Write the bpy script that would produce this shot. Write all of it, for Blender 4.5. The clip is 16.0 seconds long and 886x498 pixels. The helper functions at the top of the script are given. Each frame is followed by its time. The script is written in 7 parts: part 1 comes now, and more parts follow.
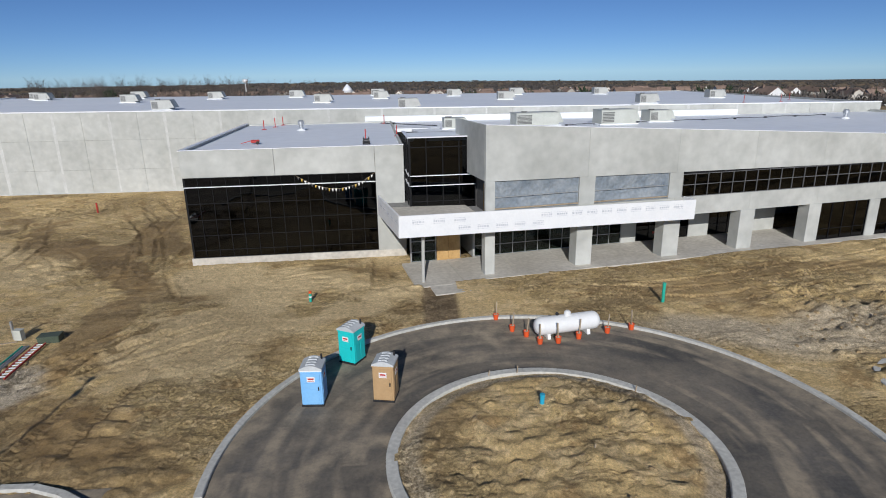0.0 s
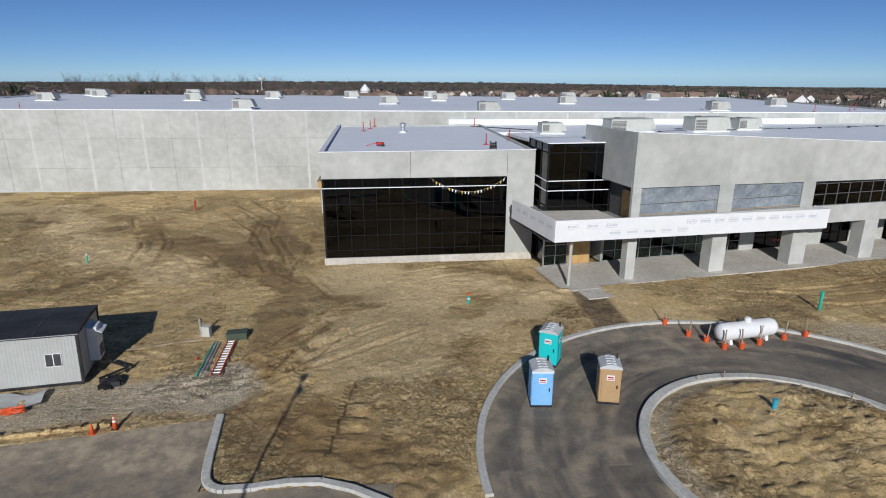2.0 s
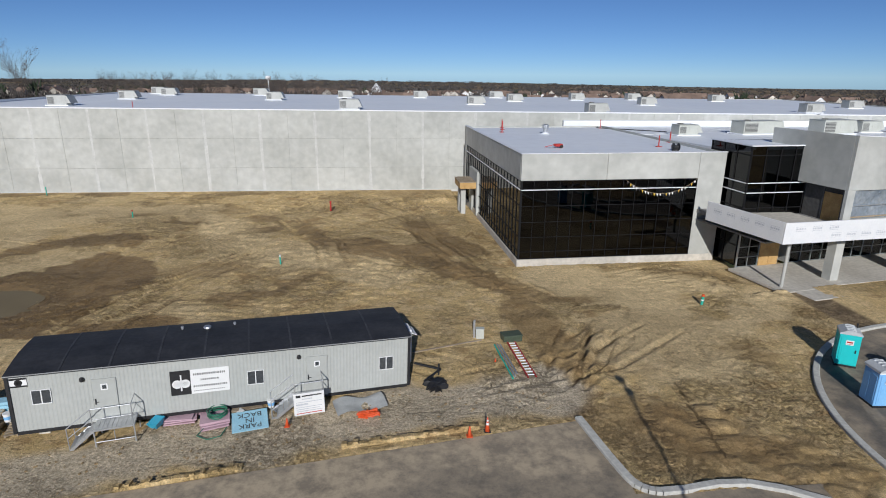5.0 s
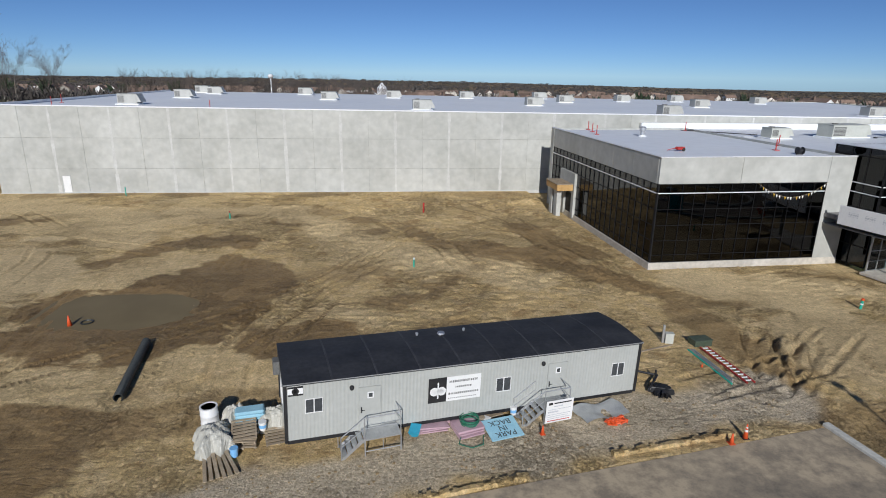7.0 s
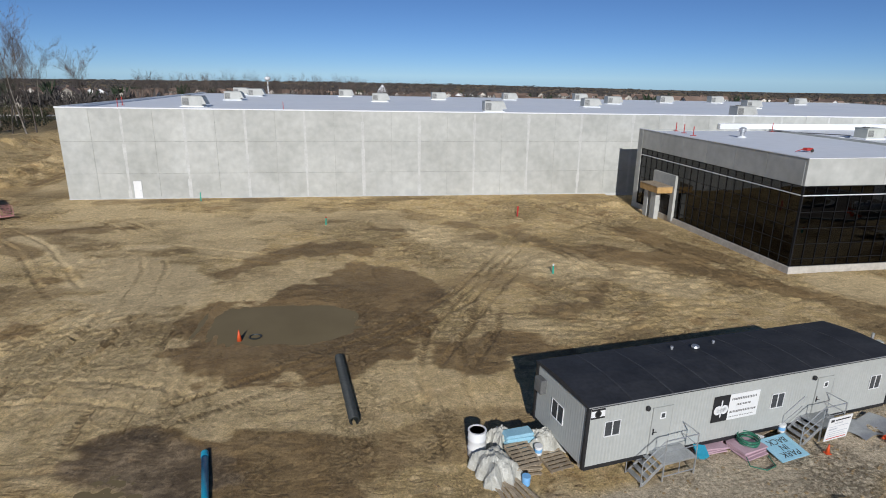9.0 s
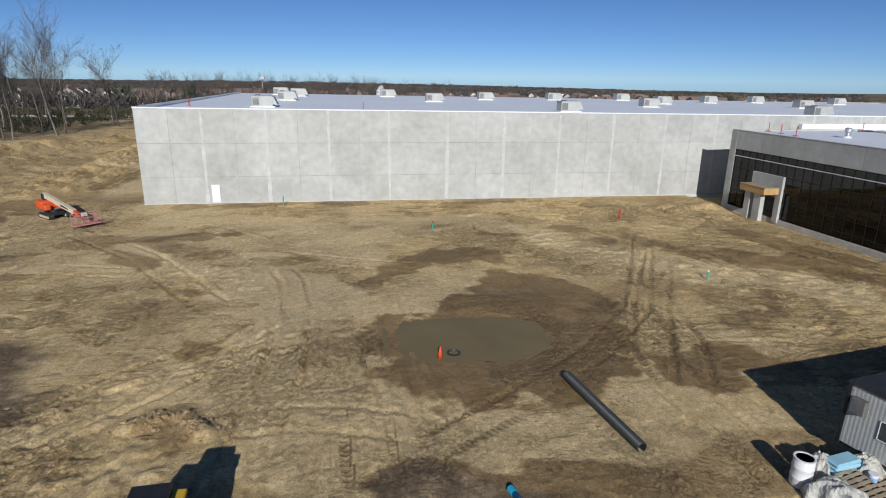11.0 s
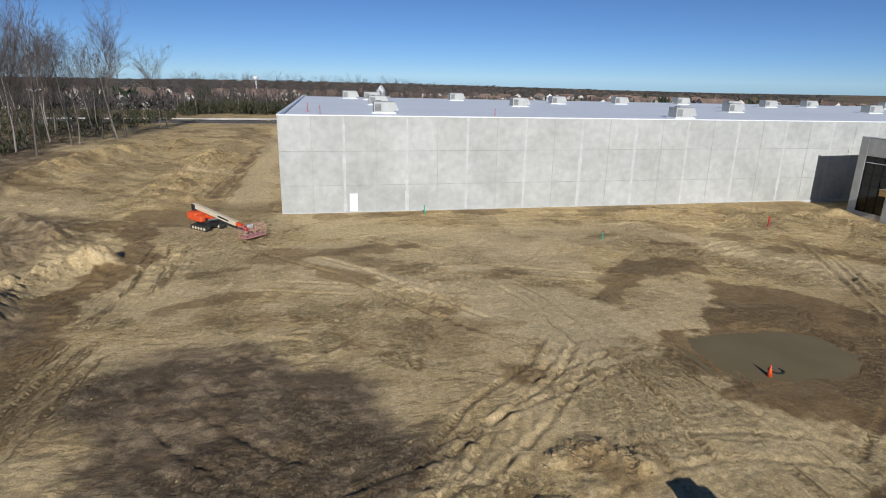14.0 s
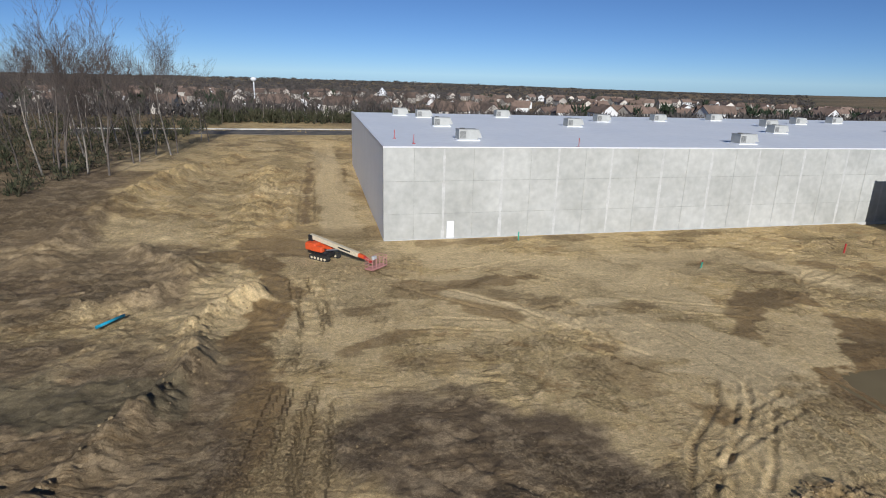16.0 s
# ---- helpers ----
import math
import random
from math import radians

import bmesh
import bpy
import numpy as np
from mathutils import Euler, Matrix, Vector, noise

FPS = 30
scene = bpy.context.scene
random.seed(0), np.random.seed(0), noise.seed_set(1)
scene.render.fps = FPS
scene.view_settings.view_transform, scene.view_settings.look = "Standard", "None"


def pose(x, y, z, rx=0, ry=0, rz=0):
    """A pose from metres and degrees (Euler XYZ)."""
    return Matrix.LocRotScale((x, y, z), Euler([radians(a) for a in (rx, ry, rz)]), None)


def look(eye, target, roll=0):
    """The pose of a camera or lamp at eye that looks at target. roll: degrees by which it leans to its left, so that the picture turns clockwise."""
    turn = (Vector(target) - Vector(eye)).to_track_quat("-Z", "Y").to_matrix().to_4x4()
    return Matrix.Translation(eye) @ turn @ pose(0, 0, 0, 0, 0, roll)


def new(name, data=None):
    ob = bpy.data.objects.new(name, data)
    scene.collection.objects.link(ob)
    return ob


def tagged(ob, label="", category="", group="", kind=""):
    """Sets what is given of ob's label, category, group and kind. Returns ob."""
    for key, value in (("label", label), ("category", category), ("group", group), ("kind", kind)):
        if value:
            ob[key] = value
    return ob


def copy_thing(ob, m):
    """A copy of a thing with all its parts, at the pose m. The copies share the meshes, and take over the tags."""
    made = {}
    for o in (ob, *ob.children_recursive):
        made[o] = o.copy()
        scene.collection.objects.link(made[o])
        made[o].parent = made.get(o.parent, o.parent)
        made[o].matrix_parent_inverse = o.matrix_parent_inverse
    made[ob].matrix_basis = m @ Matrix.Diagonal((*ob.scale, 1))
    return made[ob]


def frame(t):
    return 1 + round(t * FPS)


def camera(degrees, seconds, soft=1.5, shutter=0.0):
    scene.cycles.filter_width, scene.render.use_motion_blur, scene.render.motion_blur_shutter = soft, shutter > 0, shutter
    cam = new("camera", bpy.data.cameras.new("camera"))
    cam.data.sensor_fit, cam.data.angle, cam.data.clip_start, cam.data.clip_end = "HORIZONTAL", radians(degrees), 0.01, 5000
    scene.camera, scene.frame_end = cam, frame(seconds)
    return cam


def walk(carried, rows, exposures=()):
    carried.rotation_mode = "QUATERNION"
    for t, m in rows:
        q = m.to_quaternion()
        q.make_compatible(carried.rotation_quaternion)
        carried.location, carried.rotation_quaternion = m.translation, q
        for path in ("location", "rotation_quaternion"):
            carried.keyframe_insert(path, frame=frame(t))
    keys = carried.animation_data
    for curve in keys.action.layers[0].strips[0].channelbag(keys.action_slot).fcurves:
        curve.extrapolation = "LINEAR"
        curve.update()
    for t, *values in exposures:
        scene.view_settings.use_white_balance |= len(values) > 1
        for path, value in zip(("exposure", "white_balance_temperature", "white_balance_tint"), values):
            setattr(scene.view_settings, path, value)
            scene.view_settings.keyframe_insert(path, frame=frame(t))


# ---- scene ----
cam = camera(74.5, 16.0, soft=1.0)
PATH = [
    (0, (-0.621, -4.738, 14.094), (-0.487, -2.828, 13.518), -0.9),
    (0.5, (-3.128, -4.654, 14.239), (-2.996, -2.744, 13.662), -0.7),
    (1, (-5.703, -4.678, 14.353), (-5.572, -2.767, 13.778), -0.4),
    (1.5, (-8.341, -4.644, 14.431), (-8.209, -2.733, 13.856), -0.1),
    (2, (-10.966, -4.564, 14.51), (-10.834, -2.653, 13.937), 0.1),
    (2.5, (-13.65, -4.431, 14.482), (-13.513, -2.519, 13.91), 0.3),
    (3, (-16.401, -4.234, 14.44), (-16.257, -2.323, 13.869), 0.4),
    (3.5, (-19.229, -4.176, 14.543), (-19.076, -2.267, 13.968), 0.6),
    (4, (-21.831, -3.865, 14.552), (-21.674, -1.956, 13.977), 0.5),
    (6.5, (-35.812, -2.566, 14.724), (-35.616, -0.661, 14.149), 0.8),
    (7, (-38.602, -2.017, 14.678), (-38.397, -0.112, 14.102), 0.9),
    (7.5, (-41.421, -1.462, 14.652), (-41.206, 0.442, 14.08), 0.9),
    (8, (-44.302, -0.779, 14.598), (-44.077, 1.124, 14.027), 0.8),
    (8.5, (-47.259, -0.046, 14.521), (-47.019, 1.856, 13.951), 1.0),
    (9, (-50.018, 0.997, 14.33), (-49.766, 2.898, 13.762), 0.8),
    (11.5, (-64.876, 5.616, 14.062), (-64.554, 7.506, 13.495), 1.0),
    (12, (-67.963, 6.48, 14.096), (-67.626, 8.368, 13.528), 1.1),
    (12.5, (-71.1, 7.367, 14.138), (-70.744, 9.251, 13.569), 1.1),
    (13, (-73.958, 8.128, 14.157), (-73.593, 10.01, 13.588), 1.1),
    (13.5, (-76.852, 8.601, 14.284), (-76.477, 10.481, 13.717), 1.0),
    (14, (-79.819, 8.935, 14.558), (-79.429, 10.812, 13.991), 1.1),
    (14.5, (-82.853, 9.137, 15.038), (-82.451, 11.012, 14.47), 1.2),
    (15, (-86.024, 9.362, 15.756), (-85.607, 11.234, 15.188), 1.2),
    (15.5, (-89.131, 9.436, 16.777), (-88.703, 11.306, 16.21), 1.3),
    (16, (-92.492, 9.852, 18.08), (-92.047, 11.716, 17.506), 1.5),
]
walk(cam, [(t, look(eye, target, roll)) for t, eye, target, roll in PATH],
     exposures=[(0, -0.18, 6200, 10), (9, -0.17, 6200, 10), (11.5, -0.07, 6200, 10), (16, -0.05, 6200, 10)])

# ---------- world, sun ----------
world = bpy.data.worlds.new("world")
scene.world = world
world.use_nodes = True
wn = world.node_tree.nodes
sky = wn.new("ShaderNodeTexSky")
sky.sky_type = "NISHITA"
sky.sun_disc = False
sky.sun_elevation = radians(25.8)
sky.sun_rotation = radians(186)
sky.altitude = 5600
sky.air_density, sky.dust_density, sky.ozone_density = 1.0, 0.0, 4.0
wn["Background"].inputs["Strength"].default_value = 0.074
tint = wn.new("ShaderNodeVectorMath")
tint.operation = "MULTIPLY"
tint.inputs[1].default_value = (0.77, 0.87, 0.98)
world.node_tree.links.new(sky.outputs[0], tint.inputs[0])
world.node_tree.links.new(tint.outputs[0], wn["Background"].inputs["Color"])
sun_data = bpy.data.lights.new("sun", "SUN")
sun_data.energy, sun_data.angle, sun_data.color = 4.35, radians(0.5), (1.0, 0.965, 0.91)
sun = new("sun", sun_data)
sun.matrix_world = look((-9.1, -86.56, 42.0), (0, 0, 0))


# ---------- materials ----------
def mat(name, c1, c2=None, scale=1.0, rough=0.8, bump=0.0, metal=0.0, fine=8.0, fine_amount=0.25, spread=0.0, bump_scale=None, spec=0.5, space="pos"):
    """Two-scale noise between two colours, with bump. spread: variation from piece to piece."""
    m = bpy.data.materials.new(name)
    m.use_nodes = True
    n, l = m.node_tree.nodes, m.node_tree.links
    b = n["Principled BSDF"]
    b.inputs["Roughness"].default_value = rough
    b.inputs["Metallic"].default_value = metal
    b.inputs["Specular IOR Level"].default_value = spec
    c2 = c2 or c1
    if space == "pos":
        src = n.new("ShaderNodeNewGeometry").outputs["Position"]
    else:
        src = n.new("ShaderNodeTexCoord").outputs["Object"]
    big = n.new("ShaderNodeTexNoise")
    big.inputs["Scale"].default_value = scale
    big.inputs["Detail"].default_value = 5
    l.new(src, big.inputs["Vector"])
    small = n.new("ShaderNodeTexNoise")
    small.inputs["Scale"].default_value = scale * fine
    small.inputs["Detail"].default_value = 4
    l.new(src, small.inputs["Vector"])
    ramp = n.new("ShaderNodeMapRange")
    ramp.inputs["From Min"].default_value, ramp.inputs["From Max"].default_value = 0.3, 0.7
    l.new(big.outputs["Fac"], ramp.inputs["Value"])
    mix = n.new("ShaderNodeMix")
    mix.data_type = "RGBA"
    mix.inputs["A"].default_value, mix.inputs["B"].default_value = (*c1, 1), (*c2, 1)
    l.new(ramp.outputs[0], mix.inputs["Factor"])
    val = n.new("ShaderNodeMapRange")
    val.inputs["From Min"].default_value, val.inputs["From Max"].default_value = 0.25, 0.75
    val.inputs["To Min"].default_value, val.inputs["To Max"].default_value = 1 - fine_amount, 1 + fine_amount
    l.new(small.outputs["Fac"], val.inputs["Value"])
    last = val.outputs[0]
    if spread:
        info = n.new("ShaderNodeObjectInfo")
        r = n.new("ShaderNodeMapRange")
        r.inputs["To Min"].default_value, r.inputs["To Max"].default_value = 1 - spread, 1 + spread
        l.new(info.outputs["Random"], r.inputs["Value"])
        mu = n.new("ShaderNodeMath")
        mu.operation = "MULTIPLY"
        l.new(last, mu.inputs[0])
        l.new(r.outputs[0], mu.inputs[1])
        last = mu.outputs[0]
    sc = n.new("ShaderNodeVectorMath")
    sc.operation = "SCALE"
    l.new(mix.outputs["Result"], sc.inputs[0])
    l.new(last, sc.inputs["Scale"])
    l.new(sc.outputs[0], b.inputs["Base Color"])
    if bump:
        bn = n.new("ShaderNodeTexNoise")
        bn.inputs["Scale"].default_value = bump_scale or scale * fine
        bn.inputs["Detail"].default_value = 6
        l.new(src, bn.inputs["Vector"])
        bp = n.new("ShaderNodeBump")
        bp.inputs["Strength"].default_value = 1.0
        bp.inputs["Distance"].default_value = bump
        l.new(bn.outputs["Fac"], bp.inputs["Height"])
        l.new(bp.outputs[0], b.inputs["Normal"])
    return m


def glass(name, tint, rough=0.02):
    m = bpy.data.materials.new(name)
    m.use_nodes = True
    n, l = m.node_tree.nodes, m.node_tree.links
    n.remove(n["Principled BSDF"])
    fr = n.new("ShaderNodeFresnel")
    fr.inputs["IOR"].default_value = 1.5
    tr = n.new("ShaderNodeBsdfTransparent")
    tr.inputs["Color"].default_value = (*tint, 1)
    gl = n.new("ShaderNodeBsdfGlossy")
    gl.inputs["Roughness"].default_value = rough
    mx = n.new("ShaderNodeMixShader")
    l.new(fr.outputs[0], mx.inputs[0])
    l.new(tr.outputs[0], mx.inputs[1])
    l.new(gl.outputs[0], mx.inputs[2])
    l.new(mx.outputs[0], n["Material Output"].inputs["Surface"])
    return m


CONC = mat("concrete", (0.385, 0.388, 0.358), (0.515, 0.518, 0.485), 0.20, 0.85, 0.004, fine=6, fine_amount=0.12, spread=0.035)
CONC_PATCH = mat("concrete_patch", (0.475, 0.475, 0.45), (0.58, 0.58, 0.555), 0.8, 0.85, 0.003, fine_amount=0.08)
CONC_JOINT = mat("concrete_groove", (0.33, 0.33, 0.305), (0.42, 0.42, 0.395), 0.8, 0.9)
SLAB = mat("slab_concrete", (0.47, 0.435, 0.375), (0.60, 0.565, 0.50), 0.4, 0.9, 0.004, fine_amount=0.15)
CURB = mat("curb_concrete", (0.46, 0.45, 0.41), (0.58, 0.57, 0.52), 0.7, 0.85, 0.004, fine_amount=0.15)
TPO = mat("white_roof_membrane", (0.80, 0.83, 0.87), (0.87, 0.89, 0.91), 0.08, 0.5, 0.003, fine=10, fine_amount=0.04)
WHITE = mat("white_paint", (0.80, 0.80, 0.79), (0.74, 0.74, 0.73), 1.5, 0.45, fine_amount=0.04)
# albedo raised above WHITE so that the west wall reads brighter
WEST_WHITE = mat("bright_white_wall", (0.88, 0.89, 0.90), (0.84, 0.85, 0.86), 0.3, 0.6, fine_amount=0.03)
COPING = mat("white_metal_coping", (0.82, 0.83, 0.84), (0.76, 0.77, 0.79), 0.8, 0.4, fine_amount=0.03)
UNIT = mat("grey_beige_sheet_metal", (0.46, 0.47, 0.42), (0.53, 0.54, 0.49), 0.9, 0.5, fine_amount=0.06)
UNIT_WHITE = mat("pale_sheet_metal", (0.40, 0.40, 0.37), (0.48, 0.48, 0.45), 0.9, 0.5, fine_amount=0.06)
GRILLE = mat("dark_grille", (0.10, 0.10, 0.10), (0.16, 0.16, 0.15), 3, 0.6)
GLASS_DARK = glass("black_tinted_glass", (0.055, 0.068, 0.082))
GLASS_GREEN = glass("green_tinted_glass", (0.36, 0.48, 0.47))
FRAME_DARK = mat("dark_anodised_aluminium", (0.010, 0.010, 0.011), (0.016, 0.016, 0.017), 2, 0.7, spec=0.15, fine_amount=0.1)
FRAME_GREY = mat("clear_anodised_aluminium", (0.42, 0.43, 0.43), (0.50, 0.51, 0.51), 2, 0.4, metal=0.5, fine_amount=0.08)
DARK_IN = mat("dark_interior", (0.05, 0.05, 0.05), (0.09, 0.085, 0.08), 0.6, 0.9)
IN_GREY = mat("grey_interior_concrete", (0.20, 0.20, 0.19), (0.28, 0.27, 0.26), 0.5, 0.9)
WRAP = mat("white_house_wrap", (0.80, 0.80, 0.80), (0.74, 0.75, 0.76), 0.9, 0.55, 0.01, fine_amount=0.04)
FRAME_MID = mat("mid_grey_aluminium", (0.10, 0.10, 0.10), (0.14, 0.14, 0.14), 2, 0.5)
WRAP_INK = mat("grey_print", (0.46, 0.48, 0.52), (0.56, 0.57, 0.60), 3, 0.6)
PLY = mat("plywood", (0.42, 0.25, 0.09), (0.55, 0.35, 0.14), 1.8, 0.8, 0.003, fine_amount=0.2)
TIMBER = mat("weathered_timber", (0.28, 0.22, 0.15), (0.42, 0.34, 0.24), 2.5, 0.85, 0.004, fine_amount=0.25, spread=0.15)
STEEL = mat("galvanised_steel", (0.48, 0.49, 0.50), (0.60, 0.61, 0.62), 3, 0.4, metal=0.7, fine_amount=0.1)
SIDING = mat("grey_metal_siding", (0.40, 0.41, 0.385), (0.44, 0.45, 0.425), 0.6, 0.5, fine_amount=0.05)
TRAILER_ROOF = mat("black_membrane_roof", (0.018, 0.019, 0.022), (0.04, 0.041, 0.045), 0.7, 0.65, 0.006, fine_amount=0.25)
ROOF_SEAM = mat("scuffed_roof_seam", (0.032, 0.033, 0.037), (0.065, 0.066, 0.070), 1.5, 0.6, fine_amount=0.3)
BLACK = mat("black_trim", (0.012, 0.012, 0.014), (0.025, 0.025, 0.027), 2, 0.5)
ORANGE = mat("safety_orange", (0.75, 0.10, 0.02), (0.62, 0.09, 0.025), 4, 0.55, fine_amount=0.12)
REFLECT = mat("white_reflective_band", (0.78, 0.78, 0.76), (0.68, 0.68, 0.66), 5, 0.4)
RED = mat("red_paint", (0.50, 0.04, 0.03), (0.40, 0.035, 0.03), 3, 0.5, fine_amount=0.15)
TEAL = mat("teal_plastic", (0.02, 0.56, 0.56), (0.025, 0.50, 0.50), 1.2, 0.45, fine_amount=0.05)
BLUE = mat("light_blue_plastic", (0.20, 0.46, 0.78), (0.24, 0.50, 0.80), 1.2, 0.45, fine_amount=0.05)
TAN = mat("tan_plastic", (0.42, 0.27, 0.13), (0.47, 0.31, 0.16), 1.2, 0.5, fine_amount=0.06)
GREYPL = mat("grey_plastic_roof", (0.46, 0.48, 0.49), (0.56, 0.58, 0.58), 1.5, 0.5, fine_amount=0.06)
GREEN_PIPE = mat("green_pvc", (0.02, 0.36, 0.26), (0.03, 0.42, 0.31), 3, 0.45, fine_amount=0.1)
BLUE_PIPE = mat("blue_pvc", (0.02, 0.33, 0.50), (0.03, 0.38, 0.56), 3, 0.4, fine_amount=0.1)
BLACK_PIPE = mat("black_corrugated_pipe", (0.022, 0.026, 0.026), (0.04, 0.045, 0.043), 4, 0.45, fine_amount=0.2)
TRANSFORMER = mat("utility_green", (0.055, 0.075, 0.05), (0.08, 0.10, 0.07), 3, 0.5)
YELLOW = mat("machine_yellow", (0.65, 0.42, 0.03), (0.55, 0.36, 0.03), 2, 0.5, fine_amount=0.15)
TYRE = mat("black_rubber", (0.018, 0.018, 0.017), (0.05, 0.045, 0.035), 5, 0.9, 0.01)
CREAM = mat("cream_boom_paint", (0.60, 0.52, 0.36), (0.66, 0.58, 0.42), 2, 0.5)
PINK = mat("pink_foam_board", (0.44, 0.29, 0.34), (0.52, 0.36, 0.41), 2.5, 0.8, fine_amount=0.1)
SKYFOAM = mat("pale_blue_foam_board", (0.27, 0.50, 0.62), (0.32, 0.55, 0.66), 2.5, 0.8, fine_amount=0.1)
HOSE = mat("green_hose", (0.02, 0.14, 0.08), (0.03, 0.18, 0.11), 4, 0.5)
TARP = mat("pale_plastic_tarp", (0.40, 0.39, 0.34), (0.54, 0.53, 0.47), 3, 0.4, 0.05, fine_amount=0.12, bump_scale=6)
BARK = mat("grey_brown_bark", (0.09, 0.075, 0.06), (0.16, 0.135, 0.115), 3, 0.95, 0.01, fine_amount=0.25, spread=0.2)
PALE_BARK = mat("pale_bark", (0.20, 0.175, 0.145), (0.34, 0.305, 0.26), 3, 0.95, 0.01, fine_amount=0.2, spread=0.2)
TWIG = mat("bare_twigs", (0.082, 0.066, 0.057), (0.135, 0.110, 0.095), 0.05, 0.95, fine_amount=0.2)
UNDER = mat("undergrowth", (0.036, 0.046, 0.018), (0.075, 0.066, 0.038), 0.3, 0.95, fine_amount=0.35)
FAR_WOOD = mat("far_bare_woods", (0.058, 0.053, 0.050), (0.098, 0.086, 0.077), 0.02, 0.95, fine=12, fine_amount=0.3)
EVERGREEN = mat("evergreen", (0.02, 0.035, 0.018), (0.035, 0.055, 0.025), 0.1, 0.9)
HOUSE_WALL = mat("house_siding", (0.46, 0.42, 0.36), (0.62, 0.58, 0.52), 0.04, 0.8, spread=0.35)
HOUSE_ROOF = mat("house_shingle", (0.16, 0.11, 0.085), (0.24, 0.17, 0.13), 0.04, 0.9, spread=0.35)
WINDOW_FAR = mat("dark_window", (0.05, 0.055, 0.06), (0.07, 0.075, 0.08), 1, 0.2)


# ---------- mesh building ----------
class Geo:
    """A mesh in the making: boxes, bars and plates gathered into one."""

    def __init__(self):
        self.v, self.f = [], []

    def add(self, vs, fs):
        k = len(self.v)
        self.v += [tuple(p) for p in vs]
        self.f += [tuple(k + i for i in q) for q in fs]
        return self

    def box(self, x0, x1, y0, y1, z0, z1, c=0.0):
        if c <= 0:
            vs = [(x, y, z) for z in (z0, z1) for y in (y0, y1) for x in (x0, x1)]
            return self.add(vs, [(0, 2, 3, 1), (4, 5, 7, 6), (0, 1, 5, 4), (2, 6, 7, 3), (0, 4, 6, 2), (1, 3, 7, 5)])
        b = bmesh.new()
        bmesh.ops.create_cube(b, size=1)
        for p in b.verts:
            p.co = Vector(((x0 + x1) / 2 + p.co.x * (x1 - x0), (y0 + y1) / 2 + p.co.y * (y1 - y0), (z0 + z1) / 2 + p.co.z * (z1 - z0)))
        bmesh.ops.bevel(b, geom=b.edges[:], offset=c, segments=1, affect="EDGES")
        b.verts.index_update()
        self.add([p.co for p in b.verts], [[p.index for p in q.verts] for q in b.faces])
        b.free()
        return self

    def hexa(self, bottom, top):
        """Eight corners: bottom ring and top ring of four."""
        return self.add(list(bottom) + list(top), [(3, 2, 1, 0), (4, 5, 6, 7), (0, 1, 5, 4), (1, 2, 6, 5), (2, 3, 7, 6), (3, 0, 4, 7)])

    def rod(self, p, q, r, r2=None, seg=8, caps=True):
        p, q = Vector(p), Vector(q)
        r2 = r if r2 is None else r2
        d = (q - p).normalized()
        a = d.orthogonal().normalized()
        b = d.cross(a)
        vs = [c + (a * math.cos(i * math.tau / seg) + b * math.sin(i * math.tau / seg)) * rr for c, rr in ((p, r), (q, r2)) for i in range(seg)]
        fs = [(i, (i + 1) % seg, seg + (i + 1) % seg, seg + i) for i in range(seg)]
        if caps:
            fs += [tuple(range(seg - 1, -1, -1)), tuple(range(seg, 2 * seg))]
        return self.add(vs, fs)

    def lathe(self, profile, seg=16, axis="z", at=(0, 0, 0)):
        """Turn (radius, height) pairs about an axis."""
        vs = []
        for r, h in profile:
            for i in range(seg):
                a = i * math.tau / seg
                c, s = r * math.cos(a), r * math.sin(a)
                p = (c, s, h) if axis == "z" else (h, c, s) if axis == "x" else (c, h, s)
                vs.append((p[0] + at[0], p[1] + at[1], p[2] + at[2]))
        fs = []
        for j in range(len(profile) - 1):
            for i in range(seg):
                fs.append((j * seg + i, j * seg + (i + 1) % seg, (j + 1) * seg + (i + 1) % seg, (j + 1) * seg + i))
        fs += [tuple(range(seg - 1, -1, -1)), tuple((len(profile) - 1) * seg + i for i in range(seg))]
        return self.add(vs, fs)

    def tube(self, pts, r, seg=6):
        """One bent pipe through the points."""
        pts = [Vector(p) for p in pts]
        vs, a = [], None
        for i, p in enumerate(pts):
            d = (pts[min(i + 1, len(pts) - 1)] - pts[max(i - 1, 0)]).normalized()
            a = d.orthogonal().normalized() if a is None else (a - d * a.dot(d)).normalized()
            b = d.cross(a)
            vs += [p + (a * math.cos(k * math.tau / seg) + b * math.sin(k * math.tau / seg)) * r for k in range(seg)]
        fs = [(i * seg + k, i * seg + (k + 1) % seg, (i + 1) * seg + (k + 1) % seg, (i + 1) * seg + k) for i in range(len(pts) - 1) for k in range(seg)]
        return self.add(vs, fs + [tuple(range(seg)), tuple((len(pts) - 1) * seg + k for k in range(seg))])

    def mesh(self, name, material, smooth=False):
        me = bpy.data.meshes.new(name)
        me.from_pydata(self.v, [], self.f)
        me.update()
        b = bmesh.new()
        b.from_mesh(me)
        bmesh.ops.recalc_face_normals(b, faces=b.faces[:])
        b.to_mesh(me)
        b.free()
        me.materials.append(material)
        if smooth:
            me.polygons.foreach_set("use_smooth", [True] * len(me.polygons))
        return me


def part(name, geo, material, parent, label="", smooth=False, m=None):
    data = geo if isinstance(geo, bpy.types.Mesh) else geo.mesh(name, material, smooth)
    ob = new(name, data)
    ob.parent = parent
    if m is not None:
        ob.matrix_basis = m
    if label:
        tagged(ob, label)
    return ob


